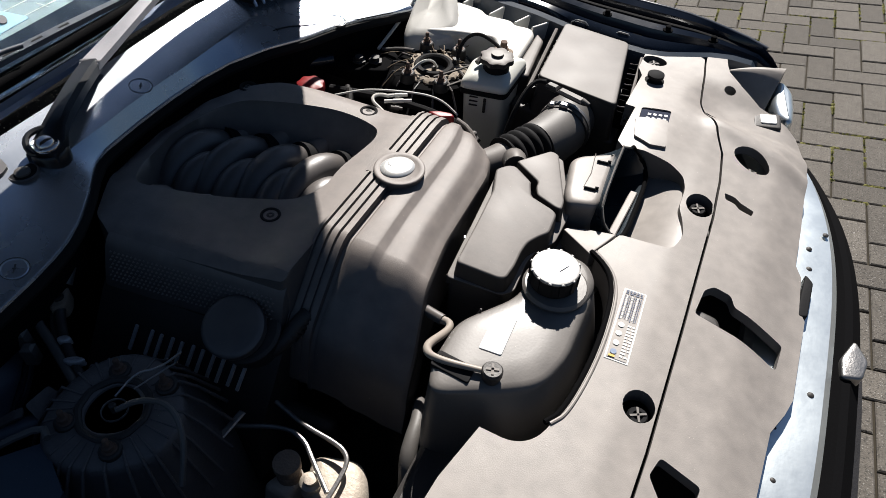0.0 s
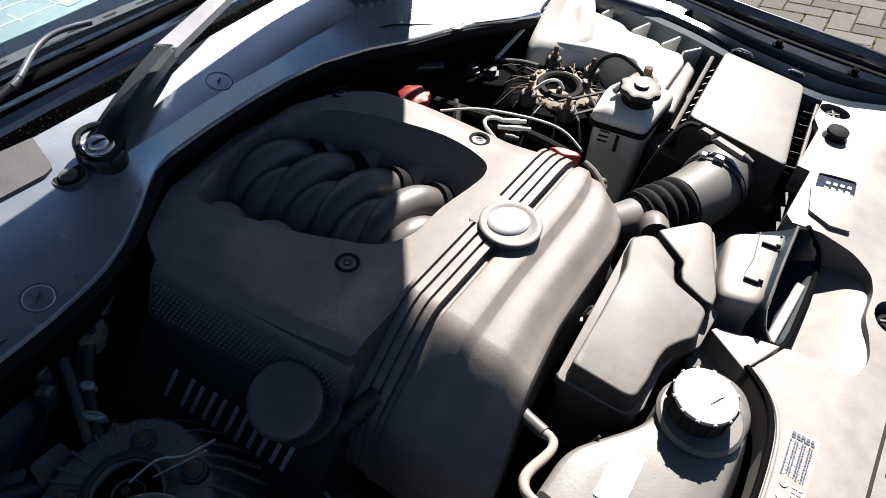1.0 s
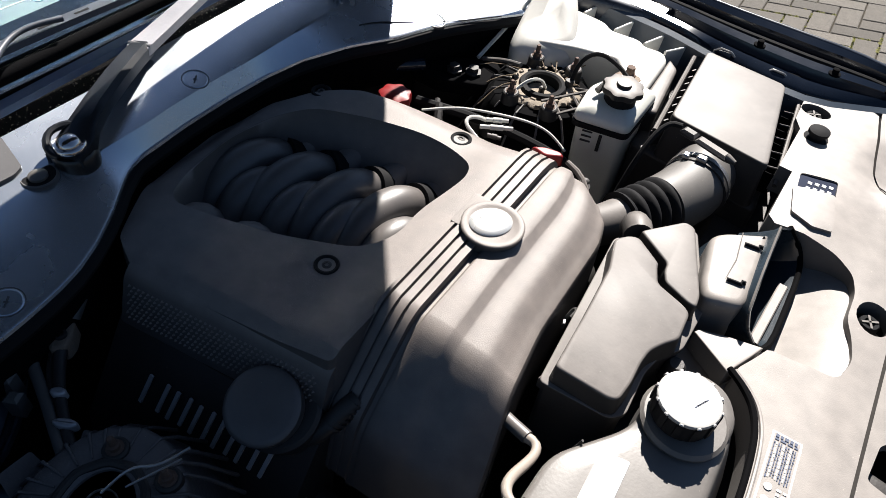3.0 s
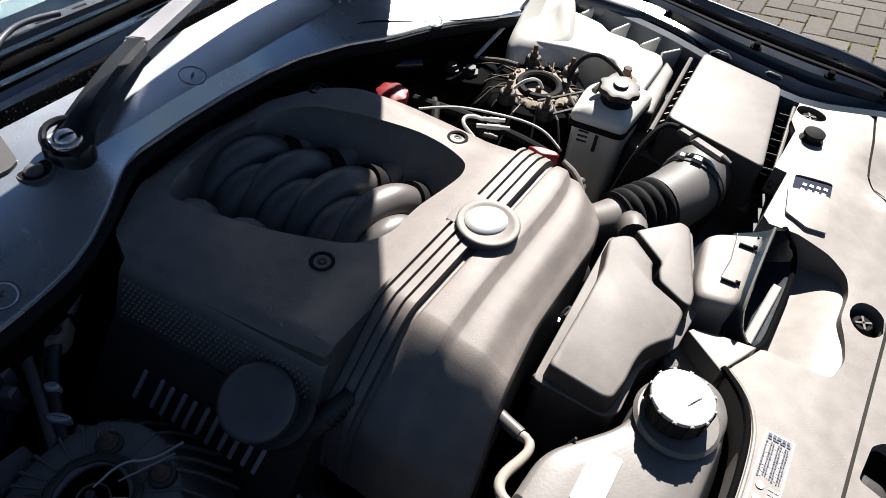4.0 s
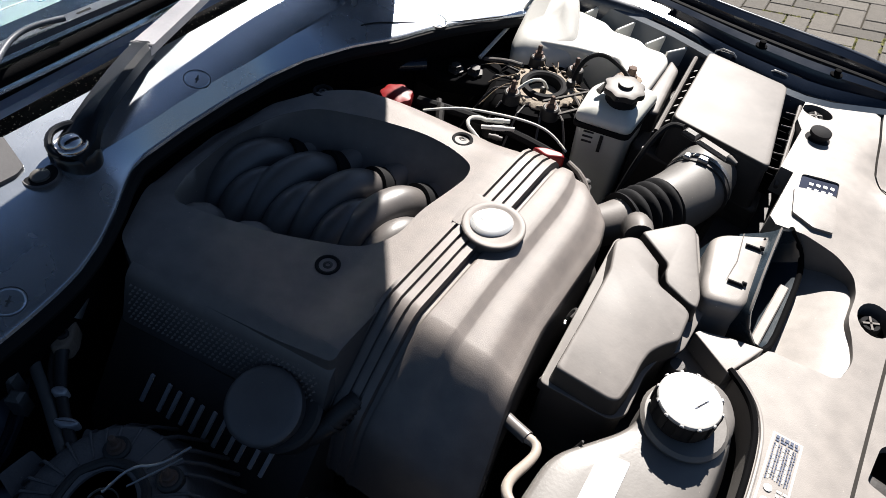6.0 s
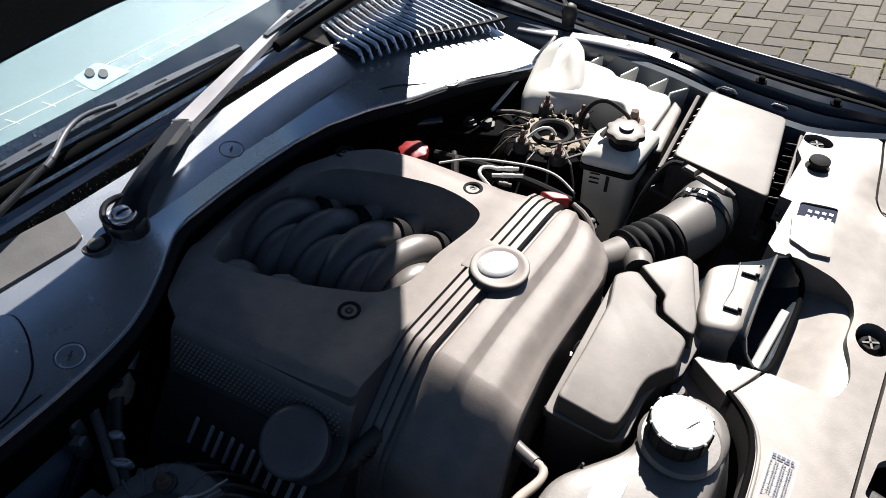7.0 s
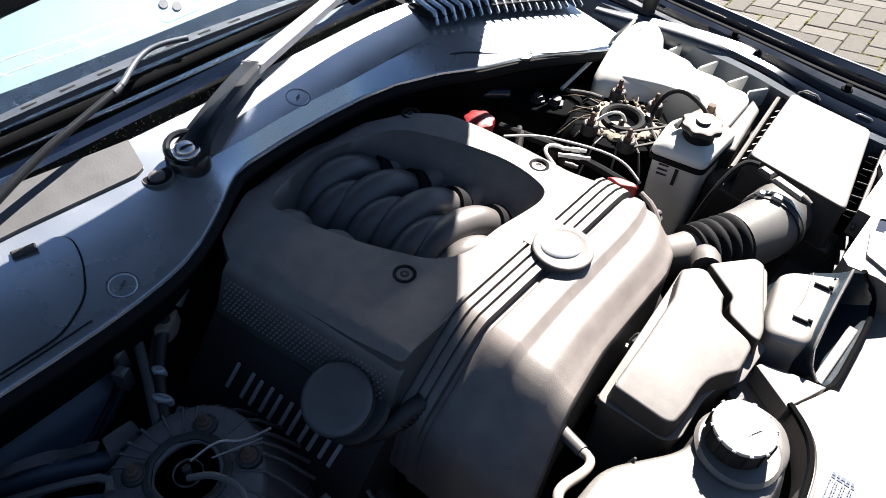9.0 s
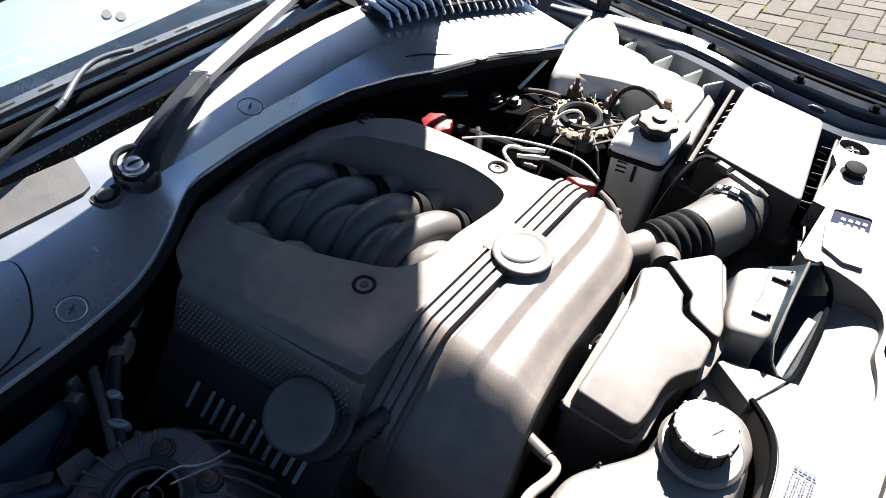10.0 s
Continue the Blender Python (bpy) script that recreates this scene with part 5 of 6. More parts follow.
sheet(bm, [(0.040, 1.075)] + offset(CHANNEL[::-1], -0.006)[::-1] + [(0.055, 0.83), (0.045, 0.90)], lambda x, y: panel_z(x, y) - 0.004 - 0.062 * ss(0.205, 0.06, x), 0.006, 0.014)
part("channel_floor", bm, M_PANEL, radiator, "sloping floor of the intake channel", sharp=40)
front_edge = [(0.245, 1.43), (0.283, 1.425), (0.296, 1.35), (0.316, 1.305), (0.348, 1.235), (0.366, 1.18), (0.371, 1.046), (0.372, 0.95), (0.384, 0.93), (0.388, 0.86), (0.399, 0.84), (0.398, 0.685), (0.390, 0.655), (0.374, 0.614), (0.369, 0.509), (0.36, 0.30), (0.335, 0.18), (0.30, 0.10), (0.26, 0.05)]
bm = B()
sheet(bm, [(x + 0.0022, y) for x, y in SEAM[:-1]] + [(0.124, 1.455), (0.120, 1.498), (0.160, 1.505), (0.168, 1.47), (0.176, 1.445), (0.207, 1.408), (0.254, 1.372), (0.288, 1.362), (0.318, 1.348), (0.338, 1.33), (0.352, 1.295), (0.364, 1.225)] + front_edge[6:], panel_z, 0.018, 0.011,
      holes=[oval(0.262, 1.155, 0.038, 0.027, -38), rounded([(0.232, 1.036), (0.236, 1.020), (0.252, 1.018), (0.262, 1.008), (0.284, 1.004), (0.286, 1.018), (0.262, 1.026), (0.25, 1.035)], 0.003, 2),
             rounded([(0.238, 0.742), (0.243, 0.795), (0.256, 0.810), (0.282, 0.806), (0.291, 0.786), (0.371, 0.768), (0.367, 0.717), (0.30, 0.732)], 0.006, 3),
             rounded([(0.238, 0.462), (0.246, 0.492), (0.300, 0.478), (0.296, 0.44), (0.262, 0.43)], 0.006, 3), oval(0.188, 1.385, 0.012, 0.012), oval(0.168, 1.262, 0.006, 0.014, 60)])
part("front_panel", bm, M_PANEL, radiator, "dusty front panel with latch openings", sharp=30)


def push_clip(x, y, z, r=0.014):
    c = part("push_clip", lathe(B(), [(r, -0.012), (r, 0.0), (r * 0.85, 0.003), (r * 0.5, 0.003), (r * 0.45, 0.0), (0.0, 0.0)], (x, y, z), 18), M_RUBBER, radiator, "black push clip")
    bm = B()
    box(bm, (x, y, z + 0.003), (r * 1.6, 0.003, 0.003), turn=30)
    box(bm, (x, y, z + 0.003), (0.003, r * 1.6, 0.003), turn=20)
    part("cross", bm, M_BOX, c, "pale crossed clip head")
for x, y, z in ((0.198, 0.980, 0.915), (0.206, 0.542, 0.914), (0.022, 1.405, 0.912), (0.268, 1.143, 0.900)):
    push_clip(x, y, z)
# black plates in place of the shade inside the clip holes
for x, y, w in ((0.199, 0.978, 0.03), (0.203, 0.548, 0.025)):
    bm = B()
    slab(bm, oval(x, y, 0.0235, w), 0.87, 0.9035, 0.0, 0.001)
    part("clip_cup", bm, M_JET, radiator, "black plate that keeps a clip's hole dark")
part("stud", lathe(B(), [(0.02, -0.004), (0.02, 0.001), (0.012, 0.002), (0.012, 0.008), (0.017, 0.010), (0.017, 0.016), (0.010, 0.019), (0.0, 0.019)], (0.040, 1.320, panel_z(0.04, 1.32)), 16), M_RUBBER, radiator, "black rubber stop on a stud")
bm = B()
slab(bm, [(0.234, 0.745), (0.242, 0.775), (0.275, 0.77), (0.285, 0.745)], 0.86, 0.902, 0.008, 0.006)
part("latch", bm, M_BLACK, radiator, "black bonnet latch in its opening")
# raised edge along the tank, and a black line for the gap's shade
edge = chaikin([(0.070, 0.787), (0.094, 0.770), (0.113, 0.747), (0.1265, 0.705), (0.1325, 0.60), (0.1215, 0.495), (0.105, 0.470)])
part("tank_edge", tube(B(), [(x + 0.003, y, panel_z(x, y) + 0.0005) for x, y in edge], 0.0026, 8), M_PANEL, radiator, "raised edge beside the tank")
part("tank_joint", tube(B(), [(x - 0.004, y, panel_z(x, y) - 0.002) for x, y in edge], 0.0042, 8), M_JET, radiator, "black line for the shade in the gap along the tank")
# label with plain printing
def on_panel(poly, lift, mat, name, parent, label=""):
    bm = B()
    sheet(bm, poly, lambda x, y: panel_z(x, y) + lift, 0.0006, 0.05)
    return part(name, bm, mat, parent, label)
L0, LU, LV = Vector((0.1335, 0.7355)), Vector((0.033, 0.001)), Vector((0.0065, -0.1355))
def lab(u0, v0, u1, v1):
    return [tuple(L0 + LU * u + LV * v) for u, v in ((u0, v0), (u0, v1), (u1, v1), (u1, v0))]
label = on_panel(lab(0, 0, 1, 1), 0.0008, M_WHITE, "label", radiator, "printed service label with unreadable text")
on_panel(lab(0.07, 0.018, 0.93, 0.982), 0.0016, M_PANEL, "label_ground", label)
rnd = random.Random(4)
# upper half: dark lines along the label; lower half: pale lines and signs on grey-blue
for v0, h in ((0.025, 0.030), (0.065, 0.018)):
    u = 0.12
    while u < 0.82:
        w = rnd.uniform(0.08, 0.2)
        on_panel(lab(u, v0, min(0.88, u + w), v0 + h), 0.0024, M_INK, "print", label)
        u += w + 0.05
for k in range(10):
    u = 0.11 + 0.078 * k
    v = 0.105
    while v < 0.44:
        w = rnd.uniform(0.008, 0.036)
        on_panel(lab(u, v, u + rnd.choice((0.036, 0.046, 0.052)), min(0.46, v + w)), 0.0024, M_WHITE if k % 3 == 1 else M_INK, "print", label)
        v += w + rnd.uniform(0.006, 0.016)
for k in range(11):
    v = 0.51 + k * 0.0415
    u = 0.58
    while u < 0.84:
        w = rnd.uniform(0.08, 0.22)
        on_panel(lab(u, v, min(0.9, u + w), v + 0.02), 0.0024, M_WHITE, "print", label)
        u += w + 0.06
for v in (0.53, 0.65, 0.78, 0.90):
    c = L0 + LU * 0.3 + LV * v
    on_panel(oval(c.x, c.y, 0.0045, 0.0045, n=12), 0.0028, M_INKBLUE if v > 0.8 else M_WHITE, "print", label)
on_panel(lab(0.14, 0.945, 0.40, 0.972), 0.0028, M_AMBER, "print", label)
# recessed plate by the duct
bm = B()
slab(bm, [(0.043, 1.148), (0.039, 1.203), (0.098, 1.218), (0.103, 1.161)], 0.905, 0.9345, 0.005, 0.001)
pl = part("plate", bm, M_PLATE, radiator, "dark blue printed plate in a window")
for k in range(4):
    for j in range(2):
        bm = B()
        box(bm, (0.060 + 0.010 * k, 1.172 + 0.003 * k + 0.014 * j, 0.935), (0.006, 0.006, 0.001))
        part("print", bm, M_WHITE, pl)
bm = B()
sheet(bm, [(0.052, 1.092), (0.040, 1.150), (0.098, 1.164), (0.112, 1.086), (0.085, 1.078)], lambda x, y: panel_z(x, y) + 0.005, 0.006, 0.03, r=0.004)
part("raised_pad", bm, M_PANEL, radiator, "raised pale pad")

# ---- intake snorkel ----
sn = thing("air_intake_duct", (0.03, 0.93, 0.85), "dusty black air intake duct with an open flared mouth", "air duct")
bm = B()
slab(bm, [(-0.030, 0.955), (-0.016, 0.975), (0.040, 1.012), (0.047, 1.005), (0.054, 0.872), (0.047, 0.852), (0.002, 0.838), (-0.012, 0.865)], 0.82, 0.960, 0.012, 0.012, 0.003, 5)
part("body", bm, M_PANEL, sn, "dusty duct body", sharp=50)
# flared mouth: a shell open to the front
# the opening leans back, so that its floor shows from above
def mring(k, push, grow):
    pts = []
    for y, x, z in ((1.018, 0.046, 0.966), (0.96, 0.048, 0.966), (0.885, 0.052, 0.963), (0.858, 0.055, 0.955), (0.850, 0.064, 0.935), (0.852, 0.080, 0.913), (0.862, 0.092, 0.900), (0.885, 0.100, 0.896), (0.95, 0.100, 0.896), (1.02, 0.099, 0.897), (1.050, 0.092, 0.904), (1.056, 0.078, 0.922), (1.045, 0.058, 0.950)):
        c = Vector((0.076, 0.950, 0.922))
        v = c + (Vector((x, y, z)) - c) * (k + grow)
        pts.append(v + Vector((-push, 0, -0.6 * push)))
    return pts
bm = B()
loft(bm, [mring(0.90, 0.045, 0), mring(0.93, 0.02, 0), mring(0.97, 0.006, 0), mring(1.0, 0.0, 0.012), mring(1.0, -0.003, 0.012), mring(1.0, -0.003, -0.025), mring(0.93, 0.008, 0), mring(0.90, 0.035, -0.02), mring(0.80, 0.075, 0), mring(0.5, 0.10, 0)], False, True)
mo = part("mouth", bm, M_MOUTH, sn, "black flared duct mouth", sharp=50)
# pale strip puts the sunlight on the duct floor into colour
bm = B()
box(bm, (0.0850, 0.930, 0.8975), (0.013, 0.130, 0.004), turn=-3, bev=0.0015)
part("floor_strip", bm, M_PANEL, mo, "pale strip for the sunlit edge of the duct floor")
# pale tube stands in for the highlight along the rim
part("lip", tube(B(), [v + Vector((0.001, 0, 0.002)) for v in mring(1.0, 0.0, 0.008)[:7]], 0.0016, 6, smooth=1), M_BOX, mo, "thin pale line for the highlight on the mouth's edge")
part("outer_lip", tube(B(), [v + Vector((0.002, 0, 0.002)) for v in mring(1.0, 0.0, 0.010)[5:]], 0.0042, 8, smooth=1), M_JET, mo, "thick black rim of the mouth")
for y in (0.965, 0.889):
    bm = B()
    box(bm, (0.026, y, 0.9618), (0.02, 0.006, 0.005), turn=8, bev=0.002)
    box(bm, (0.036, y + 0.005, 0.9625), (0.006, 0.006, 0.006), turn=8, bev=0.002)
    part("clip", bm, M_RUBBER, sn, "black snap clip")
part("seam", tube(B(), [(0.008, 0.985, 0.9595), (0.016, 0.93, 0.9605), (0.014, 0.86, 0.9585)], 0.0008, 6), M_BOX, sn)
bm = B()
slab(bm, [(0.012, 0.813), (0.066, 0.780), (0.081, 0.814), (0.092, 0.842), (0.05, 0.832), (0.016, 0.820)], 0.895, 0.9285, 0.002, 0.0015)
part_floor = B()
slab(part_floor, [(0.0, 0.79), (0.09, 0.77), (0.11, 0.85), (0.03, 0.855), (0.0, 0.83)], 0.85, 0.885, 0.006, 0.003)
part("step", part_floor, M_PANEL, radiator, "low dusty step beside the tank")
solo("bracket", bm, M_PANEL, "small dusty triangular bracket beside the tank", "bracket")

# ---- air filter box ----
af = thing("air_filter_box", (-0.1, 1.31, 0.5), "dusty black air filter box with ribbed sides", "air filter box")
bm = B()
slab(bm, [(-0.222, 1.195), (0.012, 1.165), (-0.018, 1.452), (-0.222, 1.448)], 0.52, 0.86, 0.012, 0.006, 0.0)
part("base", bm, M_BLACK, af, "black box base")
# one lid in two tones: dusty top, sides blacked to deepen their shade
bm = B()
slab(bm, [(-0.180, 1.19), (0.004, 1.165), (-0.036, 1.425), (-0.198, 1.44)], 0.84, 0.938, 0.012, 0.008, 0.008, 4, zf=lambda x, y: 0.0)
part("lid", bm, M_BLACK, af, "lid sides, blacked to deepen their shade")
bm = B()
slab(bm, [(-0.174, 1.198), (-0.003, 1.174), (-0.041, 1.419), (-0.192, 1.433)], 0.930, 0.9405, 0.012, 0.003, 0.001, 3)
part("lid_top", bm, M_BOX, af, "dusty flat lid top")
bm = B()
tube(bm, [(0.018, 1.185, 0.905), (-0.010, 1.44, 0.912)], 0.0035, 8)
tube(bm, [(-0.010, 1.44, 0.912), (-0.205, 1.452, 0.912)], 0.003, 8)
tube(bm, [(-0.212, 1.445, 0.910), (-0.190, 1.2, 0.90)], 0.0045, 8)
part("rim", bm, M_BOX, af, "dusty rim of the lid")
for k in range(6):
    y = 1.215 + k * 0.042
    t = (y - 1.185) / 0.255
    bm = B()
    box(bm, (0.006 - 0.027 * t, y, 0.882), (0.02, 0.0018, 0.04), turn=-4)
    part("rib", bm, M_JET, af)
    part("crossbar", tube(B(), [(-0.004 - 0.026 * t, y, 0.912), (0.018 - 0.028 * t, y + 0.012, 0.908)], 0.0016, 6), M_BOX, af)
for k in range(9):
    y = 1.21 + k * 0.026
    bm = B()
    box(bm, (-0.188 - 0.002 * k, y, 0.880), (0.028, 0.002, 0.036), turn=62)
    part("rib", bm, M_BLACK, af)
for c in ((-0.065, 1.458), (-0.165, 1.462)):
    bm = B()
    x, y = c
    tube(bm, [(x - 0.022, y, 0.905), (x - 0.02, y + 0.004, 0.935), (x + 0.02, y + 0.002, 0.935), (x + 0.022, y - 0.002, 0.905)], 0.0022, 8, smooth=1)
    part("spring_clip", bm, M_STEEL, af, "bent steel spring clip")

# intake hose with its clamp, bellows and sensor
ih = thing("intake_hose", (-0.12, 1.03, 0.8), "dusty black intake hose with bellows and clamp", "hose")
axis_pts = [(-0.088, 1.175, 0.882), (-0.088, 1.13, 0.882), (-0.098, 1.085, 0.884), (-0.114, 1.045, 0.886)]
part("sleeve", tube(B(), axis_pts, [0.052, 0.052, 0.05, 0.048], 28, smooth=2), M_HOSE, ih, "smooth dusty sleeve")
a, b = Vector((-0.112, 1.048, 0.886)), Vector((-0.152, 0.975, 0.89))
n = 37
part("bellows", tube(B(), [a.lerp(b, i / (n - 1)) for i in range(n)], [0.043 + 0.0065 * abs(math.sin(math.pi * 4.5 * i / (n - 1))) - 0.006 * i / n for i in range(n)], 28), M_RUBBER, ih, "black ribbed bellows")
part("cuff", tube(B(), [(-0.148, 0.982, 0.89), (-0.165, 0.952, 0.893), (-0.185, 0.925, 0.892), (-0.205, 0.90, 0.885)], [0.035, 0.031, 0.030, 0.034], 24, smooth=2), M_BOX, ih, "pale dusty cuff")
for s in (0.0, 0.014):
    part("clamp", tube(B(), [(-0.0885, 1.122 + s, 0.882), (-0.088, 1.13 + s, 0.882)], 0.0545, 32), M_STEEL if s else M_BLACK, ih, "hose clamp band")
bm = B()
box(bm, (-0.094, 1.128, 0.938), (0.016, 0.012, 0.008), bev=0.002)
box(bm, (-0.118, 1.13, 0.931), (0.01, 0.012, 0.008), bev=0.002)
part("clamp_screw", bm, M_STEEL, ih, "clamp screw head")
sens = thing("air_flow_sensor", (-0.1, 1.15, 0.93), "black air flow sensor plug with a pale body", "sensor")
bm = B()
box(bm, (-0.088, 1.149, 0.948), (0.056, 0.019, 0.010), turn=-16, bev=0.004)
part("body", bm, M_BOX, sens, "pale sensor body")
bm = B()
box(bm, (-0.13, 1.162, 0.947), (0.026, 0.018, 0.012), turn=-14, bev=0.004)
part("plug", bm, M_BLACK, sens, "black plug")
part("cable", tube(B(), [(-0.145, 1.166, 0.952), (-0.165, 1.165, 0.95), (-0.178, 1.14, 0.935), (-0.185, 1.10, 0.90), (-0.19, 1.07, 0.85)], 0.0045, 8, smooth=2), M_RUBBER, sens, "sleeved cable")
part("tip", tube(B(), [(-0.063, 1.142, 0.948), (-0.048, 1.137, 0.948)], [0.0075, 0.004], 10), M_BOX, sens)

# ---- fluid reservoir ----
rv = thing("fluid_reservoir", (-0.25, 1.18, 0.72), "cloudy cream fluid reservoir with a black lobed cap", "reservoir")
RP = [(-0.313, 1.132), (-0.220, 1.150), (-0.220, 1.276), (-0.302, 1.270), (-0.324, 1.215)]
bm = B()
c0 = (-0.262, 1.205)
o = rounded(RP[::-1] if area(RP) < 0 else RP, 0.014, 5)
def rr(k, z):
    return [(c0[0] + (x - c0[0]) * k, c0[1] + (y - c0[1]) * k, z) for x, y in o]
loft(bm, [rr(0.80, 0.70), rr(0.83, 0.72), rr(0.92, 0.90), rr(0.93, 0.904)])
part("body", bm, M_CREAM, rv, "translucent cream lower body", sharp=50)
bm = B()
loft(bm, [rr(0.93, 0.902), rr(1.0, 0.904), rr(1.02, 0.908), rr(1.01, 0.914), rr(0.96, 0.921), rr(0.6, 0.929), rr(0.3, 0.932)])
part("shoulder", bm, M_CREAM, rv, "dusty domed shoulder", sharp=60)
bm = B()
loft(bm, [rr(0.93, 0.890), rr(1.03, 0.893), rr(1.035, 0.9025), rr(0.93, 0.9045)])
part("weld_seam", bm, M_RUBBER, rv, "dark weld seam")
part("neck", lathe(B(), [(0.027, -0.03), (0.027, 0.012), (0.0, 0.012)], (-0.262, 1.196, 0.938), 20), M_RUBBER, rv)
part("cap", lathe(B(), [(0.033, 0.0), (0.034, 0.004), (0.033, 0.010), (0.028, 0.012), (0.013, 0.012), (0.012, 0.017), (0.0, 0.017)], (-0.262, 1.196, 0.948), 48, wob=lambda a, r, h: r * (1 + 0.07 * math.cos(8 * a) * (1 if r > 0.027 else 0))), M_BOX, rv, "dusty black lobed cap", sharp=30)
part("tab", tube(B(), [(-0.30, 1.185, 0.937), (-0.296, 1.20, 0.942), (-0.285, 1.205, 0.94)], 0.006, 8), M_BLACK, rv)
bm = B()
for k in range(3):
    box(bm, (-0.285, 1.1435, 0.885 - 0.010 * k), (0.018, 0.006, 0.003), turn=15, bev=0.001)
box(bm, (-0.262, 1.148, 0.868), (0.006, 0.006, 0.035), turn=15, bev=0.001)
part("level_marks", bm, M_DARK, rv, "moulded level marks")

# ---- suspension towers ----
def tower(sign, name_label):
    cx, cy = -0.410, 1.216
    t = thing("suspension_tower", (cx, cy, 0.4), name_label, "suspension tower", "suspension towers")
    def wob(a, r, h):
        return r * (1 + 0.04 * math.cos(3 * a))
    if sign > 0:
        profile = [(0.17, -0.40), (0.150, -0.16), (0.122, -0.085), (0.100, -0.040), (0.088, -0.028), (0.070, -0.026), (0.050, -0.026), (0.044, -0.03), (0.040, -0.08), (0.0, -0.08)]
    else:
        profile = [(0.16, -0.40), (0.140, -0.18), (0.112, -0.10), (0.097, -0.062), (0.092, -0.044), (0.089, -0.033), (0.084, -0.029), (0.060, -0.026), (0.042, -0.024), (0.037, -0.027), (0.034, -0.036), (0.031, -0.08), (0.0, -0.08)]
        cx, cy = -0.421, 0.263
    # far dome near-black, near dome paler with dust
    part("dome", lathe(B(), profile, (cx, cy, 0.90), 40, wob=wob), M_JET if sign > 0 else M_TOWER, t, "near-black pressed steel dome" if sign > 0 else "dusty pressed steel dome")
    k = 0.66 if sign > 0 else 0.58
    z = 0.888 if sign > 0 else 0.886
    part("seat", lathe(B(), [(0.050 * k, -0.055), (0.048 * k, -0.048), (0.044 * k, -0.046), (0.0, -0.046)], (cx, cy, z), 32), M_DARK, t, "dark damper seat")
    part("ring", lathe(B(), [(0.030 * k, -0.05), (0.031 * k, -0.030), (0.0295 * k, -0.0285), (0.0275 * k, -0.030), (0.027 * k, -0.044), (0.0, -0.044)], (cx, cy, z + (0.0 if sign > 0 else 0.016)), 32), M_DARK if sign > 0 else M_STEEL, t, "dull damper ring")
    # shallow black disc stands in for the shade round the damper
    if sign < 0:
        part("well", lathe(B(), [(0.034, -0.05), (0.034, -0.034), (0.021, -0.038), (0.0, -0.038)], (cx, cy, 0.90), 32), M_RUBBER, t, "black disc for the shade in the damper's well")
    part("rod", lathe(B(), [(0.015 * k, -0.05), (0.015 * k, -0.03), (0.009 * k, -0.028), (0.009 * k, -0.012), (0.005 * k, -0.010), (0.0, -0.010)], (cx, cy, z + (0.0 if sign > 0 else 0.010)), 8), M_DARK, t, "damper rod and nut")
    if sign > 0:
        # pale tubes put the light on the pressing's edges into colour
        for i in range(14):
            a = 2 * math.pi * i / 14 + 0.2
            d = Vector((math.cos(a), math.sin(a), 0))
            part("rib", tube(B(), [Vector((cx, cy, 0.877)) + d * 0.06, Vector((cx, cy, 0.872)) + d * 0.092, Vector((cx, cy, 0.845)) + d * 0.112, Vector((cx, cy, 0.78)) + d * 0.146], [0.0012, 0.0020, 0.0024, 0.0016], 6), M_TOWER, t, "thin pale line for a bright edge of the pressing")
        part("mount_ring", lathe(B(), [(0.044, -0.016), (0.044, 0.004), (0.041, 0.008), (0.034, 0.009), (0.030, 0.006), (0.029, -0.002), (0.028, -0.04), (0.0, -0.04)], (cx, cy, 0.878), 40), M_RUBBER, t, "black rubber mount ring")
        part("plate", lathe(B(), [(0.060, -0.014), (0.062, -0.003), (0.058, 0.0), (0.043, 0.001), (0.042, -0.012), (0.041, -0.045), (0.0, -0.045)], (cx + 0.004, cy - 0.006, 0.880), 48, wob=lambda a, r, h: r * (1 + (0.07 * math.sin(3 * a + 0.6) + 0.09 * math.sin(5 * a) + 0.05 * math.sin(17 * a) if r > 0.05 else 0))), M_FLAKE, t, "corroded tan seat plate")
        # crumbling fibrous rim
        rr_ = random.Random(8)
        for i in range(22):
            a = 2 * math.pi * i / 22 + rr_.uniform(-0.08, 0.08)
            r0, q = rr_.uniform(0.046, 0.066), rr_.uniform(0, 6.28)
            w, l = rr_.uniform(0.003, 0.006), rr_.uniform(0.006, 0.013)
            bm = B()
            box(bm, (cx + r0 * math.cos(a), cy + r0 * math.sin(a), 0.8805 + rr_.uniform(0, 0.002)), (l, w, rr_.uniform(0.003, 0.006)), turn=math.degrees(a) + rr_.uniform(40, 140), bev=0.001)
            part("flake", bm, M_FLAKE, t, "tan crumb of old sealant")
    else:
        # fan of folds on the outer face
        for i in range(26):
            a = 2 * math.pi * i / 26 + 0.06 * math.sin(5 * i)
            d = Vector((math.cos(a), math.sin(a), 0))
            part("fold", tube(B(), [Vector((cx, cy, 0.8752)) + d * 0.053, Vector((cx, cy, 0.8705)) + d * 0.087, Vector((cx, cy, 0.842)) + d * 0.106, Vector((cx, cy, 0.775)) + d * 0.138], [0.0010, 0.0022, 0.0024, 0.0026], 8), M_TOWER, t)
        part("flange_lip", lathe(B(), [(0.050, -0.03), (0.050, -0.023), (0.047, -0.0205), (0.043, -0.0205), (0.040, -0.023), (0.039, -0.03)], (cx, cy, 0.90), 40, wob=lambda a, r, h: r * (1 + 0.015 * math.sin(9 * a))), M_DARK, t, "dark lip round the well")
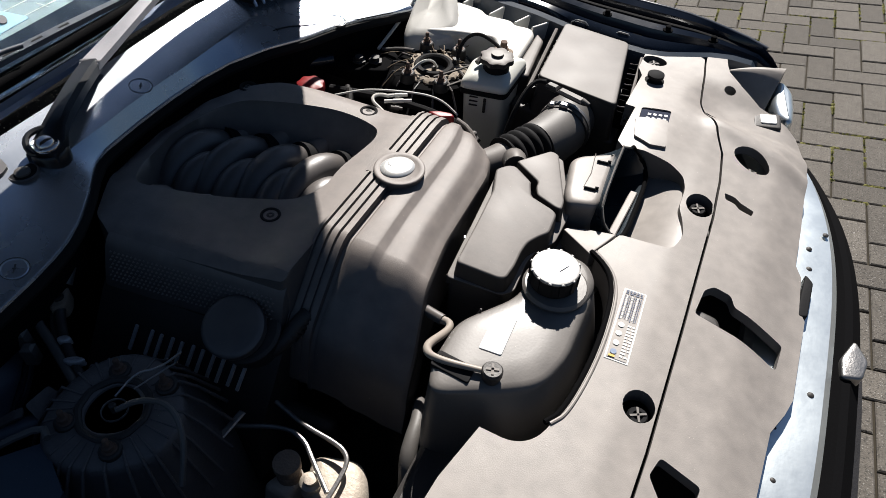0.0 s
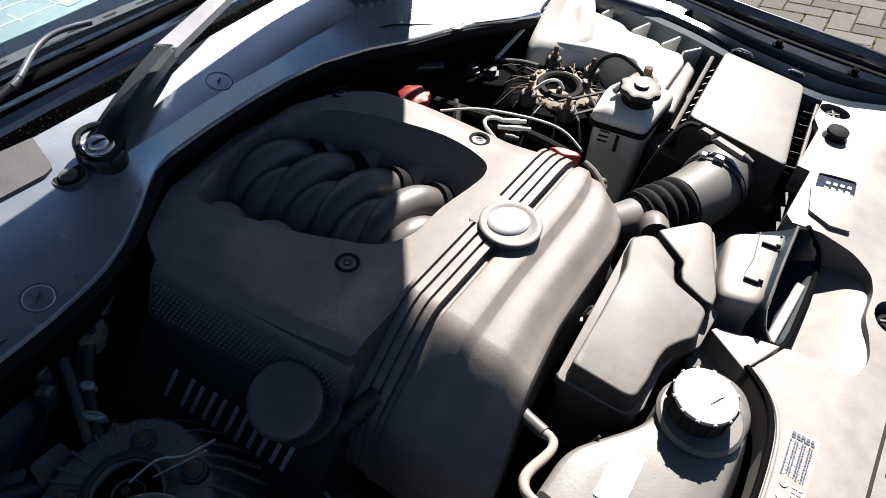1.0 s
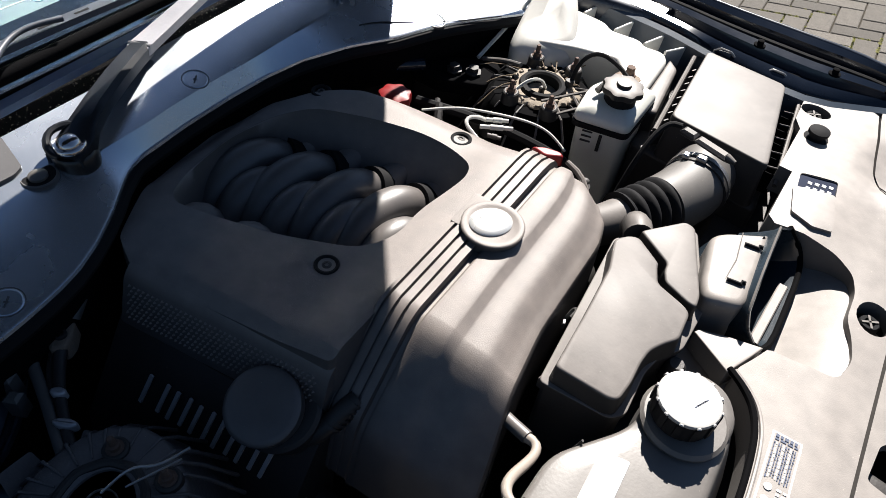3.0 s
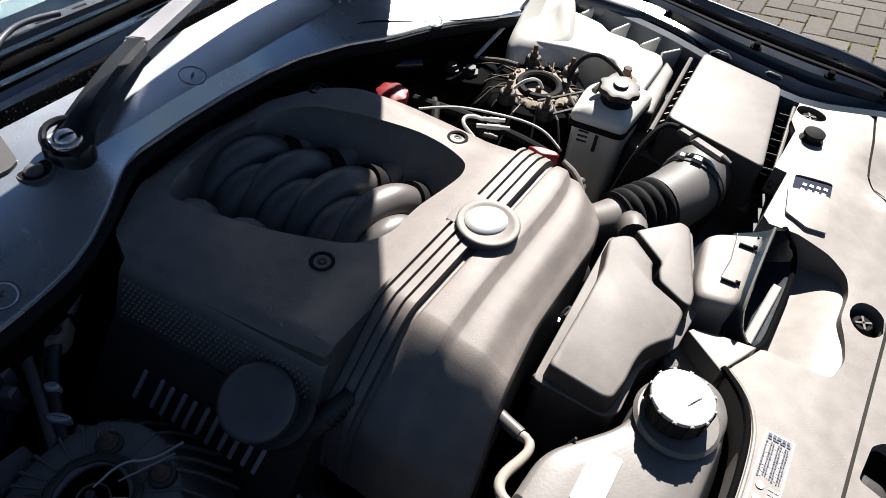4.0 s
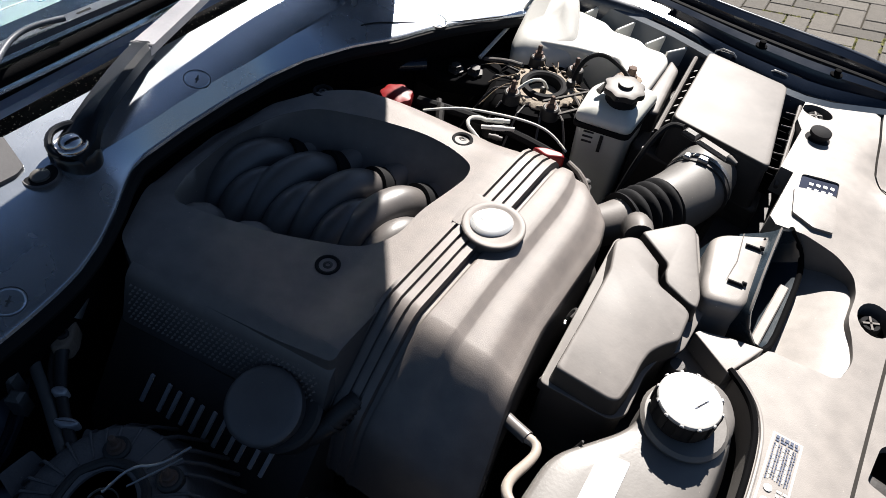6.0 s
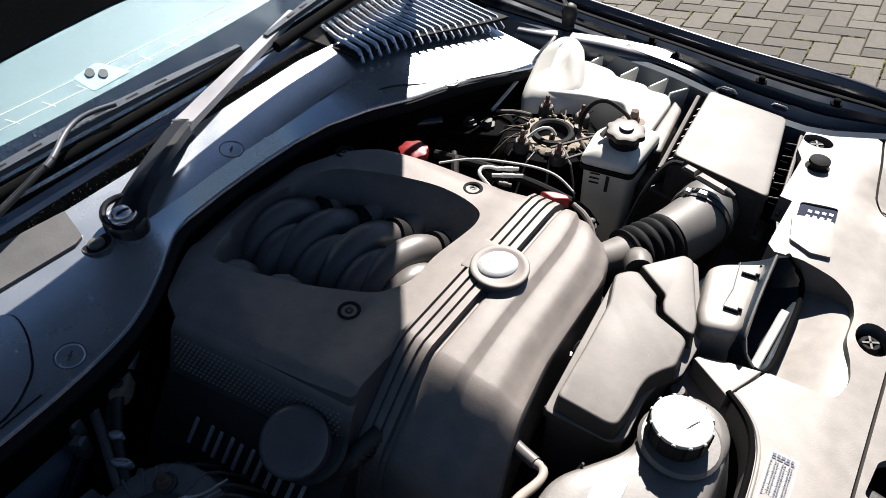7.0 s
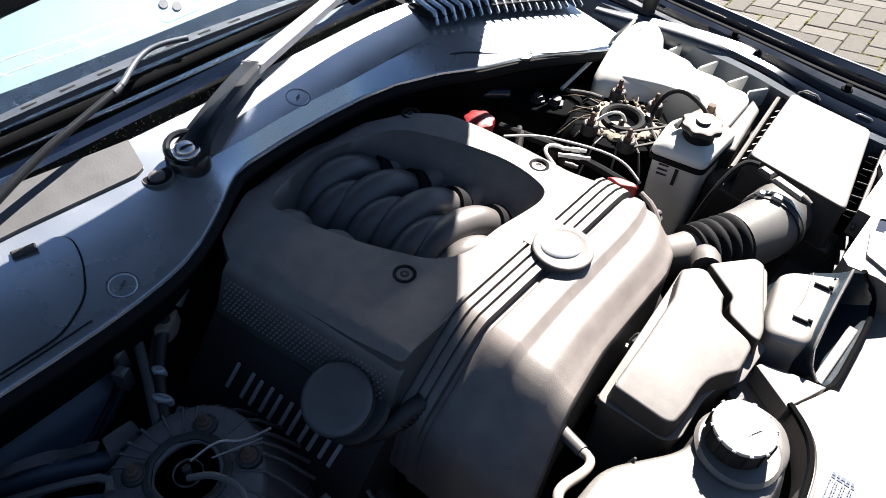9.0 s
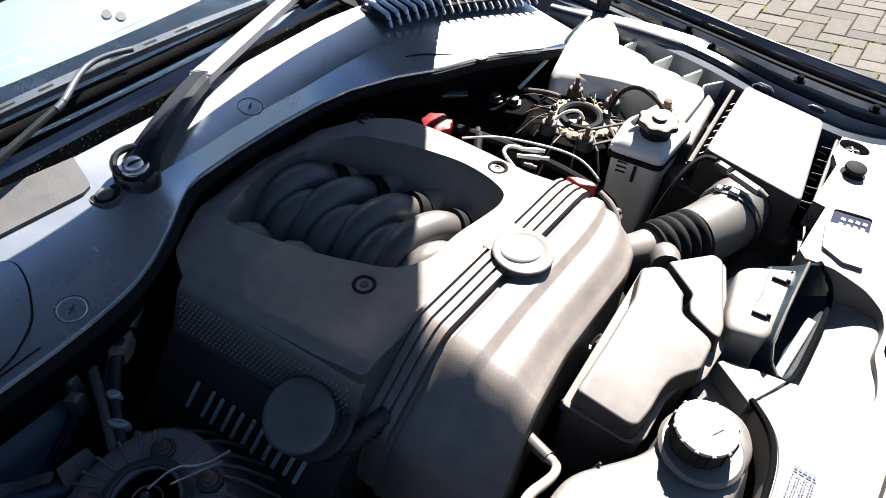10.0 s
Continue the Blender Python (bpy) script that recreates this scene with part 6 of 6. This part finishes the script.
    offs = [(-0.046, 0.058), (0.028, 0.068), (0.047, -0.067), (-0.028, -0.071)] if sign > 0 else [(-0.040, -0.043), (-0.034, 0.049), (0.038, 0.058), (0.039, -0.048)]
    for dx, dy in offs:
        zs = 0.893 if sign > 0 else 0.878
        part("boss", lathe(B(), [(0.0165, -0.02), (0.0145, 0.0), (0.012, 0.002), (0.0, 0.002)], (cx + dx, cy + dy, zs), 18), M_DARK, t, "raised stud seat")
        part("stud", lathe(B(), [(0.010, -0.006), (0.010, 0.0025), (0.0072, 0.0035), (0.0072, 0.010), (0.0042, 0.011), (0.0042, 0.022), (0.003, 0.024), (0.0, 0.024)], (cx + dx, cy + dy, zs), 12), M_RUST, t, "rusty stud and nut")
    return t


tower(1, "near-black suspension tower with corroded damper seat and debris")
tower(-1, "dusty suspension tower with rusty studs")
# torn sealant flaps round the near tower's flange
fl = thing("seal_flaps", (-0.52, 0.27, 0.83), "torn dusty sealing flaps beside the tower", "flap")
for pts in ([(-0.548, 0.222), (-0.550, 0.262), (-0.520, 0.262), (-0.500, 0.235), (-0.515, 0.215)], [(-0.520, 0.312), (-0.490, 0.325), (-0.480, 0.300), (-0.505, 0.290)], [(-0.600, 0.120), (-0.585, 0.176), (-0.548, 0.220), (-0.538, 0.208), (-0.575, 0.160), (-0.588, 0.115)]):
    bm = B()
    sheet(bm, pts if area(pts) > 0 else pts[::-1], lambda x, y: 0.842 + 0.006 * math.sin(70 * x + 40 * y), 0.004, 0.012, r=0.004)
    part("flap", bm, M_TOWER, fl, "torn dusty flap")
wires = thing("wire_loom", (-0.35, 0.29, 0.8), "loose pale wires over the near suspension tower", "wires")
part("wire", tube(B(), [(-0.412, 0.268, 0.905), (-0.40, 0.30, 0.925), (-0.375, 0.315, 0.93), (-0.36, 0.345, 0.94)], 0.0016, 6, smooth=2), M_STEEL, wires)
part("wire", tube(B(), [(-0.395, 0.285, 0.91), (-0.365, 0.335, 0.925)], 0.0012, 6), M_STEEL, wires)
part("wire", tube(B(), [(-0.40, 0.255, 0.90), (-0.375, 0.275, 0.915), (-0.335, 0.285, 0.92), (-0.30, 0.265, 0.90), (-0.285, 0.225, 0.85)], 0.004, 8, smooth=2), M_HOSE, wires, "grey sleeved cable")
deb = thing("debris_wires", (-0.42, 1.22, 0.88), "dry twigs and frayed wires on the far tower", "debris")
rnd = random.Random(11)
for k in range(9):
    a = rnd.uniform(0, 6.28)
    r0, r1 = rnd.uniform(0.045, 0.06), rnd.uniform(0.09, 0.15)
    z0 = 0.884
    p0 = Vector((-0.410 + r0 * math.cos(a), 1.216 + r0 * math.sin(a), z0))
    p1 = Vector((-0.410 + r1 * math.cos(a + 0.3), 1.216 + r1 * math.sin(a + 0.3), z0 - rnd.uniform(0.0, 0.05)))
    part("twig", tube(B(), [p0, p0.lerp(p1, 0.5) + Vector((0, 0, rnd.uniform(0.0, 0.02))), p1], 0.001, 5, smooth=1), M_DEBRIS, deb)
part("wire", tube(B(), [(-0.405, 1.220, 0.875), (-0.410, 1.205, 0.900), (-0.425, 1.185, 0.903), (-0.44, 1.165, 0.885), (-0.445, 1.14, 0.87)], 0.003, 6, smooth=2), M_CREAM, deb)
fc = thing("tower_cable", (-0.35, 1.28, 0.85), "black cable from the far tower to the reservoir", "cable")
part("cable_run", tube(B(), [(-0.372, 1.245, 0.87), (-0.37, 1.265, 0.925), (-0.345, 1.285, 0.945), (-0.30, 1.275, 0.94), (-0.265, 1.255, 0.93)], 0.004, 8, smooth=2), M_RUBBER, fc)
part("plug", tube(B(), [(-0.373, 1.243, 0.86), (-0.372, 1.247, 0.892)], [0.009, 0.008], 10), M_BLACK, fc)
# lattice bracket beside the tower
lb = thing("cable_carrier", (-0.33, 1.2, 0.85), "dusty open plastic cable carrier", "cable carrier")
for p, q in (((-0.385, 1.16, 0.89), (-0.30, 1.27, 0.90)), ((-0.355, 1.14, 0.885), (-0.285, 1.24, 0.895)), ((-0.372, 1.178, 0.89), (-0.345, 1.155, 0.885)), ((-0.348, 1.208, 0.893), (-0.322, 1.187, 0.888)), ((-0.32, 1.245, 0.896), (-0.298, 1.222, 0.892))):
    part("strip", tube(B(), [p, q], 0.0028, 6), M_BOX, lb)
bolt = thing("tower_bolt", (-0.283, 1.293, 0.88), "rusty bolt on a tan foam washer", "bolt")
part("washer", lathe(B(), [(0.026, -0.02), (0.027, 0.0), (0.02, 0.008), (0.0, 0.008)], (-0.283, 1.293, 0.905), 16, wob=lambda a, r, h: r * (1 + 0.12 * math.sin(3 * a))), M_SPRING, bolt, "tan crumbling washer")
part("head", lathe(B(), [(0.012, 0.0), (0.012, 0.012), (0.008, 0.014), (0.008, 0.026), (0.0, 0.027)], (-0.283, 1.293, 0.91), 6), M_RUST, bolt)

# ---- pale cover over the far inner wing ----
lc = thing("wing_liner_cover", (-0.38, 1.37, 0.7), "pale plastic box cover against the far inner wing", "cover")
bm = B()
slab(bm, [(-0.48, 1.285), (-0.40, 1.318), (-0.325, 1.336), (-0.262, 1.25), (-0.238, 1.24), (-0.245, 1.40), (-0.262, 1.425), (-0.30, 1.42), (-0.315, 1.435), (-0.375, 1.43), (-0.395, 1.448), (-0.47, 1.455)], 0.66, 0.912, 0.012, 0.008, 0.003, 4)
part("body", bm, M_LINER, lc, "pale stepped cover", sharp=50)
bm = B()
o1 = rounded([(-0.548, 1.40), (-0.525, 1.29), (-0.496, 1.252), (-0.435, 1.285), (-0.40, 1.322), (-0.43, 1.39), (-0.47, 1.46), (-0.50, 1.475), (-0.53, 1.465)], 0.02, 4)
def wz(x, y, h):
    return h + 0.035 * ss(1.27, 1.45, y)
cx, cy = -0.492, 1.40
loft(bm, [[(x, y, 0.72) for x, y in o1], [(x, y, wz(x, y, 0.880)) for x, y in o1], [(cx + (x - cx) * 0.93, cy + (y - cy) * 0.95, wz(x, y, 0.897)) for x, y in o1], [(cx + (x - cx) * 0.72, cy + (y - cy) * 0.78, wz(x, y, 0.912)) for x, y in o1], [(cx + (x - cx) * 0.25, cy + (y - cy) * 0.35, wz(x, y, 0.918)) for x, y in o1]])
part("cone", bm, M_LINER, lc, "cloudy translucent cone", sharp=60)
bm = B()
slab(bm, [(-0.24, 1.235), (-0.205, 1.245), (-0.225, 1.40), (-0.25, 1.425)], 0.64, 0.902, 0.008, 0.006, 0.0)
part("end_face", bm, M_BOX, lc, "grey end of the cover")
for p, q in (((-0.445, 1.445), (-0.43, 1.505)), ((-0.37, 1.428), (-0.348, 1.498)), ((-0.305, 1.42), (-0.28, 1.488)), ((-0.262, 1.42), (-0.235, 1.465))):
    bm = B()
    d = Vector((q[0] - p[0], q[1] - p[1]))
    box(bm, ((p[0] + q[0]) / 2, (p[1] + q[1]) / 2, 0.895), (d.length, 0.005, 0.04), turn=math.degrees(math.atan2(d.y, d.x)), bev=0.0015)
    part("rib", bm, M_LINER, lc, "pale stiffening rib")
part("lip", tube(B(), [(-0.556, 1.23, 0.87), (-0.552, 1.33, 0.895), (-0.545, 1.40, 0.925), (-0.538, 1.45, 0.94)], 0.004, 6, smooth=1), M_LINER, lc, "pale moulded lip")
bm = B()
slab(bm, [(-0.52, 1.46), (-0.24, 1.44), (-0.235, 1.49), (-0.50, 1.515)], 0.70, 0.84, 0.01, 0.006)
solo("wing_liner_tray", bm, M_DARK, "dark tray between cover and inner wing", "tray")
# ---- far rear corner: bar, hoses, red caps ----
bar = thing("brace_bar", (-0.65, 1.13, 0.8), "black tubular brace bar with bolted foot", "brace")
part("tube", tube(B(), [(-0.80, 0.965, 0.872), (-0.62, 1.142, 0.872)], 0.012, 12), M_PAINT, bar)
bm = B()
slab(bm, [(-0.645, 1.13), (-0.60, 1.205), (-0.53, 1.25), (-0.505, 1.235), (-0.50, 1.165), (-0.58, 1.125)], 0.84, 0.866, 0.012, 0.005)
part("foot", bm, M_JET, bar, "black bolted foot plate")
for x, y in ((-0.57, 1.168), (-0.538, 1.184)):
    part("bolt", lathe(B(), [(0.016, 0.0), (0.016, 0.003), (0.010, 0.004), (0.010, 0.012), (0.0, 0.013)], (x, y, 0.868), 6), M_DARK, bar, "black hexagon bolt")
rc = thing("red_filler_cap", (-0.59, 1.0, 0.85), "red lobed plastic filler cap", "cap")
part("cap", lathe(B(), [(0.024, -0.024), (0.028, -0.014), (0.0285, -0.002), (0.0265, 0.004), (0.018, 0.0075), (0.0, 0.0085)], (-0.584, 0.999, 0.899), 40, wob=lambda a, r, h: r * (1 + 0.06 * math.cos(7 * a) * (1 if r > 0.02 else 0))), M_RED, rc, sharp=30)
part("neck", lathe(B(), [(0.022, -0.12), (0.022, -0.02), (0.0, -0.02)], (-0.584, 0.998, 0.885), 16), M_BLACK, rc)
bm = B()
slab(bm, [(-0.327, 1.008), (-0.308, 1.021), (-0.282, 1.026), (-0.272, 1.017), (-0.299, 1.001)], 0.90, 0.919, 0.006, 0.004)
solo("red_lever", bm, M_RED, "dark red plastic lever beside the cover", "lever")
hs = thing("heater_hoses", (-0.45, 1.05, 0.8), "thin pale and black hoses beside the cover", "hose")
part("hose_line", tube(B(), [(-0.540, 1.018, 0.878), (-0.505, 1.045, 0.884), (-0.477, 1.063, 0.886), (-0.414, 1.089, 0.886), (-0.369, 1.103, 0.884), (-0.335, 1.106, 0.878), (-0.30, 1.10, 0.86)], 0.0023, 8, smooth=2), M_LINER, hs, "thin pale hose")
part("hose_line", tube(B(), [(-0.575, 1.055, 0.862), (-0.42, 1.075, 0.872), (-0.28, 1.09, 0.85), (-0.245, 1.085, 0.82)], 0.008, 8, smooth=2), M_RUBBER, hs)
part("curl", tube(B(), [(-0.424, 1.036, 0.903), (-0.438, 1.031, 0.906), (-0.449, 1.019, 0.907), (-0.446, 1.005, 0.904), (-0.425, 0.998, 0.898), (-0.40, 0.990, 0.89)], 0.0034, 8, smooth=2), M_LINER, hs, "pale curled hose")
for p, q, m in (((-0.424, 1.035), (-0.393, 1.055), M_LINER), ((-0.423, 1.013), (-0.377, 1.042), M_LINER), ((-0.402, 1.002), (-0.380, 1.008), M_BOX)):
    p, q = Vector((*p, 0.905)), Vector((*q, 0.905))
    part("connector", tube(B(), [p, p.lerp(q, 0.3), p.lerp(q, 0.32), p.lerp(q, 0.7), p.lerp(q, 0.72), q], [0.0036, 0.0036, 0.0046, 0.0046, 0.0034, 0.0034], 10), m, hs, "small pale connector")
part("bracket", tube(B(), [(-0.53, 1.06, 0.87), (-0.52, 1.04, 0.86), (-0.49, 1.005, 0.83)], 0.008, 8), M_DARK, hs)
part("bracket", tube(B(), [(-0.545, 1.075, 0.865), (-0.515, 1.03, 0.85), (-0.505, 1.0, 0.82)], 0.006, 8), M_DARK, hs)
for x, y in ((-0.47, 1.085), (-0.445, 1.09)):
    part("cap_nut", lathe(B(), [(0.013, -0.02), (0.013, 0.0), (0.008, 0.006), (0.0, 0.007)], (x, y, 0.85), 12), M_DARK, hs)
# black lump and pipes under the far cowl
bm = B()
slab(bm, [(-0.70, 1.18), (-0.56, 1.26), (-0.53, 1.40), (-0.68, 1.42)], 0.62, 0.83, 0.03, 0.02, 0.01)
solo("brake_servo", bm, M_BLACK, "sooty black housing under the cowl", "housing")
cr = thing("fuel_rail_pipe", (-0.56, 1.35, 0.8), "grey pipe union below the cowl", "pipe")
part("pipe_run", tube(B(), [(-0.63, 1.245, 0.862), (-0.595, 1.30, 0.872), (-0.57, 1.36, 0.88), (-0.55, 1.41, 0.885)], [0.014, 0.012, 0.018, 0.014], 12, smooth=1), M_DARK, cr)
part("thin_pipe", tube(B(), [(-0.545, 1.23, 0.872), (-0.50, 1.235, 0.885), (-0.462, 1.222, 0.898)], 0.004, 8, smooth=1), M_HOSE, cr)

# ---- near side: harness pipes, bulkhead ledge, washer filler ----
hn = thing("harness_pipes", (-0.60, 0.35, 0.6), "black sleeved pipes rising to the cowl with dirty clips", "pipes")
part("strap", tube(B(), [(-0.770, 0.612, 0.897), (-0.745, 0.57, 0.899), (-0.720, 0.528, 0.90), (-0.690, 0.478, 0.898), (-0.655, 0.43, 0.888), (-0.642, 0.398, 0.868)], [0.006, 0.0075, 0.008, 0.009, 0.010, 0.009], 12, smooth=2), M_HOSE, hn, "dusty rubber strap")
part("pipe", tube(B(), [(-0.632, 0.372, 0.858), (-0.616, 0.352, 0.850), (-0.579, 0.325, 0.850), (-0.527, 0.296, 0.850), (-0.495, 0.283, 0.848)], [0.009, 0.008, 0.0065, 0.0065, 0.006], 12, smooth=2), M_BLACK, hn, "dusty sleeved pipe")
part("pipe", tube(B(), [(-0.725, 0.392, 0.87), (-0.696, 0.368, 0.852), (-0.648, 0.335, 0.850), (-0.593, 0.314, 0.850), (-0.536, 0.288, 0.850), (-0.502, 0.273, 0.848)], [0.008, 0.009, 0.0075, 0.007, 0.0065, 0.006], 12, smooth=2), M_HOSE, hn, "dusty sleeved pipe")
part("pipe", tube(B(), [(-0.646, 0.370, 0.852), (-0.630, 0.350, 0.846), (-0.603, 0.327, 0.846), (-0.544, 0.302, 0.846), (-0.499, 0.289, 0.846)], 0.0045, 8, smooth=2), M_BLACK, hn)
bm = B()
slab(bm, [(-0.660, 0.384), (-0.640, 0.399), (-0.622, 0.380), (-0.617, 0.366), (-0.628, 0.352), (-0.645, 0.362)], 0.838, 0.866, 0.005, 0.005)
part("clip", bm, M_SPRING, hn, "dirty tan clip")
part("clip_hole", lathe(B(), [(0.008, 0.0), (0.008, 0.003), (0.005, 0.004), (0.004, 0.001), (0.0, 0.001)], (-0.634, 0.374, 0.866), 12), M_DARK, hn)
for x, y, l in ((-0.576, 0.324, 0.020), (-0.536, 0.303, 0.030)):
    bm = B()
    slab(bm, oval(x, y, 0.5 * l, 0.006, 28, 14), 0.848, 0.862, 0.0, 0.004)
    part("clip", bm, M_ZINC, hn, "bright worn clip")
for x, y, dz in ((-0.612, 0.290, 0.0), (-0.632, 0.299, 0.012)):
    bm = B()
    box(bm, (x, y, 0.84 + dz), (0.018, 0.016, 0.04), turn=25, bev=0.004)
    part("clip", bm, M_HOSE, hn, "grey cable clip")
sh = thing("bulkhead_shelf", (-0.68, 0.2, 0.7), "dark navy painted shelf panel under the cowl", "panel")
bm = B()
sheet(bm, [(-0.77, -0.03), (-0.60, -0.03), (-0.56, 0.16), (-0.60, 0.25), (-0.66, 0.33), (-0.75, 0.38), (-0.77, 0.30)], lambda x, y: 0.79 + 0.14 * ss(-0.62, -0.74, x) + 0.015 * math.sin(9 * y), 0.01, 0.02, holes=[oval(-0.665, 0.115, 0.02, 0.03, 20)])
part("pressing", bm, M_SHELF, sh, sharp=60)
part("flange", tube(B(), [(-0.60, -0.02, 0.80), (-0.575, 0.08, 0.80), (-0.562, 0.16, 0.802), (-0.60, 0.245, 0.806), (-0.655, 0.32, 0.82)], 0.005, 8, smooth=1), M_PAINT, sh, "rolled edge")
lg = thing("tower_brace", (-0.55, 0.18, 0.78), "dark pressed steel brace along the near wing", "brace")
part("beam", tube(B(), [(-0.66, 0.03, 0.80), (-0.60, 0.12, 0.815), (-0.545, 0.20, 0.825), (-0.52, 0.235, 0.82)], [0.02, 0.018, 0.015, 0.01], 10, smooth=1), M_SHELF, lg)
part("lip", tube(B(), [(-0.62, 0.02, 0.82), (-0.56, 0.10, 0.85), (-0.51, 0.165, 0.872), (-0.475, 0.20, 0.885), (-0.455, 0.19, 0.888)], 0.005, 8, smooth=1), M_HOSE, lg, "dusty grey lip")
bm = B()
sheet(bm, [(-0.60, 0.02), (-0.40, 0.02), (-0.40, 0.15), (-0.47, 0.19), (-0.55, 0.10)], lambda x, y: 0.845 + 0.02 * ss(0.02, 0.18, y), 0.01, 0.02)
part("web", bm, M_SHELF, lg, "dark navy web plate")

# ---- paving: herringbone blocks ----
PW = 0.1008
def block_mesh(name, vertical):
    sx, sy = (PW, 2 * PW) if vertical else (2 * PW, PW)
    g, c = 0.0028, 0.0035
    v, f = [], []
    for z, i in ((-0.02, g), (-0.003, g), (0.0, g + c)):
        v += [(i, i, z), (sx - i, i, z), (sx - i, sy - i, z), (i, sy - i, z)]
    for k in (0, 4):
        f += [(k + a, k + (a + 1) % 4, k + 4 + (a + 1) % 4, k + 4 + a) for a in range(4)]
    f.append((8, 9, 10, 11))
    return v, f


blocks = []
for n in range(-90, 90):
    for m in range(-64, 64):
        x, y = n + 2 * m, n - 2 * m
        blocks.append((x, y, False))
        blocks.append((x + 2, y - 1, True))
near_blocks, far_v, far_f, moss_v, moss_f = [], [], [], [], []
rnd = random.Random(3)
meshes = {}
for vert in (False, True):
    v, f = block_mesh("paver", vert)
    me = bpy.data.meshes.new("paver")
    me.from_pydata(v, [], f)
    me.materials.append(M_PAVER)
    meshes[vert] = (me, v, f)
for x, y, vert in blocks:
    at = PAVING @ Vector((x * PW, y * PW, 0))
    if not (-4.5 < at.x < 3.6 and -2.0 < at.y < 8.6):
        continue
    lay = Vector((x * PW, y * PW, rnd.uniform(-0.002, 0.002)))
    if (-1.25 < at.x < 0.95 and 3.05 < at.y < 4.75) or (0.35 < at.x < 1.15 and 1.9 < at.y <= 3.05):
        near_blocks.append((lay, vert))
        # moss along some of the joints
        if noise.noise(at * 2.3) > 0.05:
            for k in range(rnd.randint(6, 22)):
                e = rnd.uniform(0, 2 * PW)
                c = lay + (Vector((0, e, 0)) if vert else Vector((e, 0, 0)))
                r, h, j = rnd.uniform(0.005, 0.013), rnd.uniform(0.001, 0.006), len(moss_v)
                a0 = rnd.uniform(0, 6.28)
                moss_v += [PAVING @ (c + Vector((r * rnd.uniform(0.6, 1.3) * math.cos(a0 + q * 1.2566), r * rnd.uniform(0.6, 1.3) * math.sin(a0 + q * 1.2566), -0.003))) for q in range(5)]
                moss_v.append(PAVING @ (c + Vector((0, 0, h))))
                moss_f += [(j + q, j + (q + 1) % 5, j + 5) for q in range(5)]
    else:
        me, v, f = meshes[vert]
        k = len(far_v)
        far_v += [PAVING @ (Vector(p) + lay) for p in v]
        far_f += [tuple(i + k for i in face) for face in f]
me = bpy.data.meshes.new("paving")
me.from_pydata(far_v, [], far_f)
me.materials.append(M_PAVER)
tagged(new("paving", me), "grey concrete block paving laid in herringbone", "paving", kind="stuff")
me = bpy.data.meshes.new("moss")
me.from_pydata(moss_v, [], moss_f)
me.materials.append(M_MOSS)
tagged(new("moss", me), "yellow-green moss in the paving joints", "moss", kind="stuff")
pavement = thing("pavement", (0, 3.5, ground_z(0, 3.5) - 0.02), "herringbone concrete block paving with mossy joints", "pavement", kind="structure")
for lay, vert in near_blocks:
    ob = new("paver", meshes[vert][0])
    ob.parent = pavement
    ob.matrix_parent_inverse = pavement.matrix_basis.inverted()
    ob.matrix_basis = PAVING @ Matrix.Translation(lay)
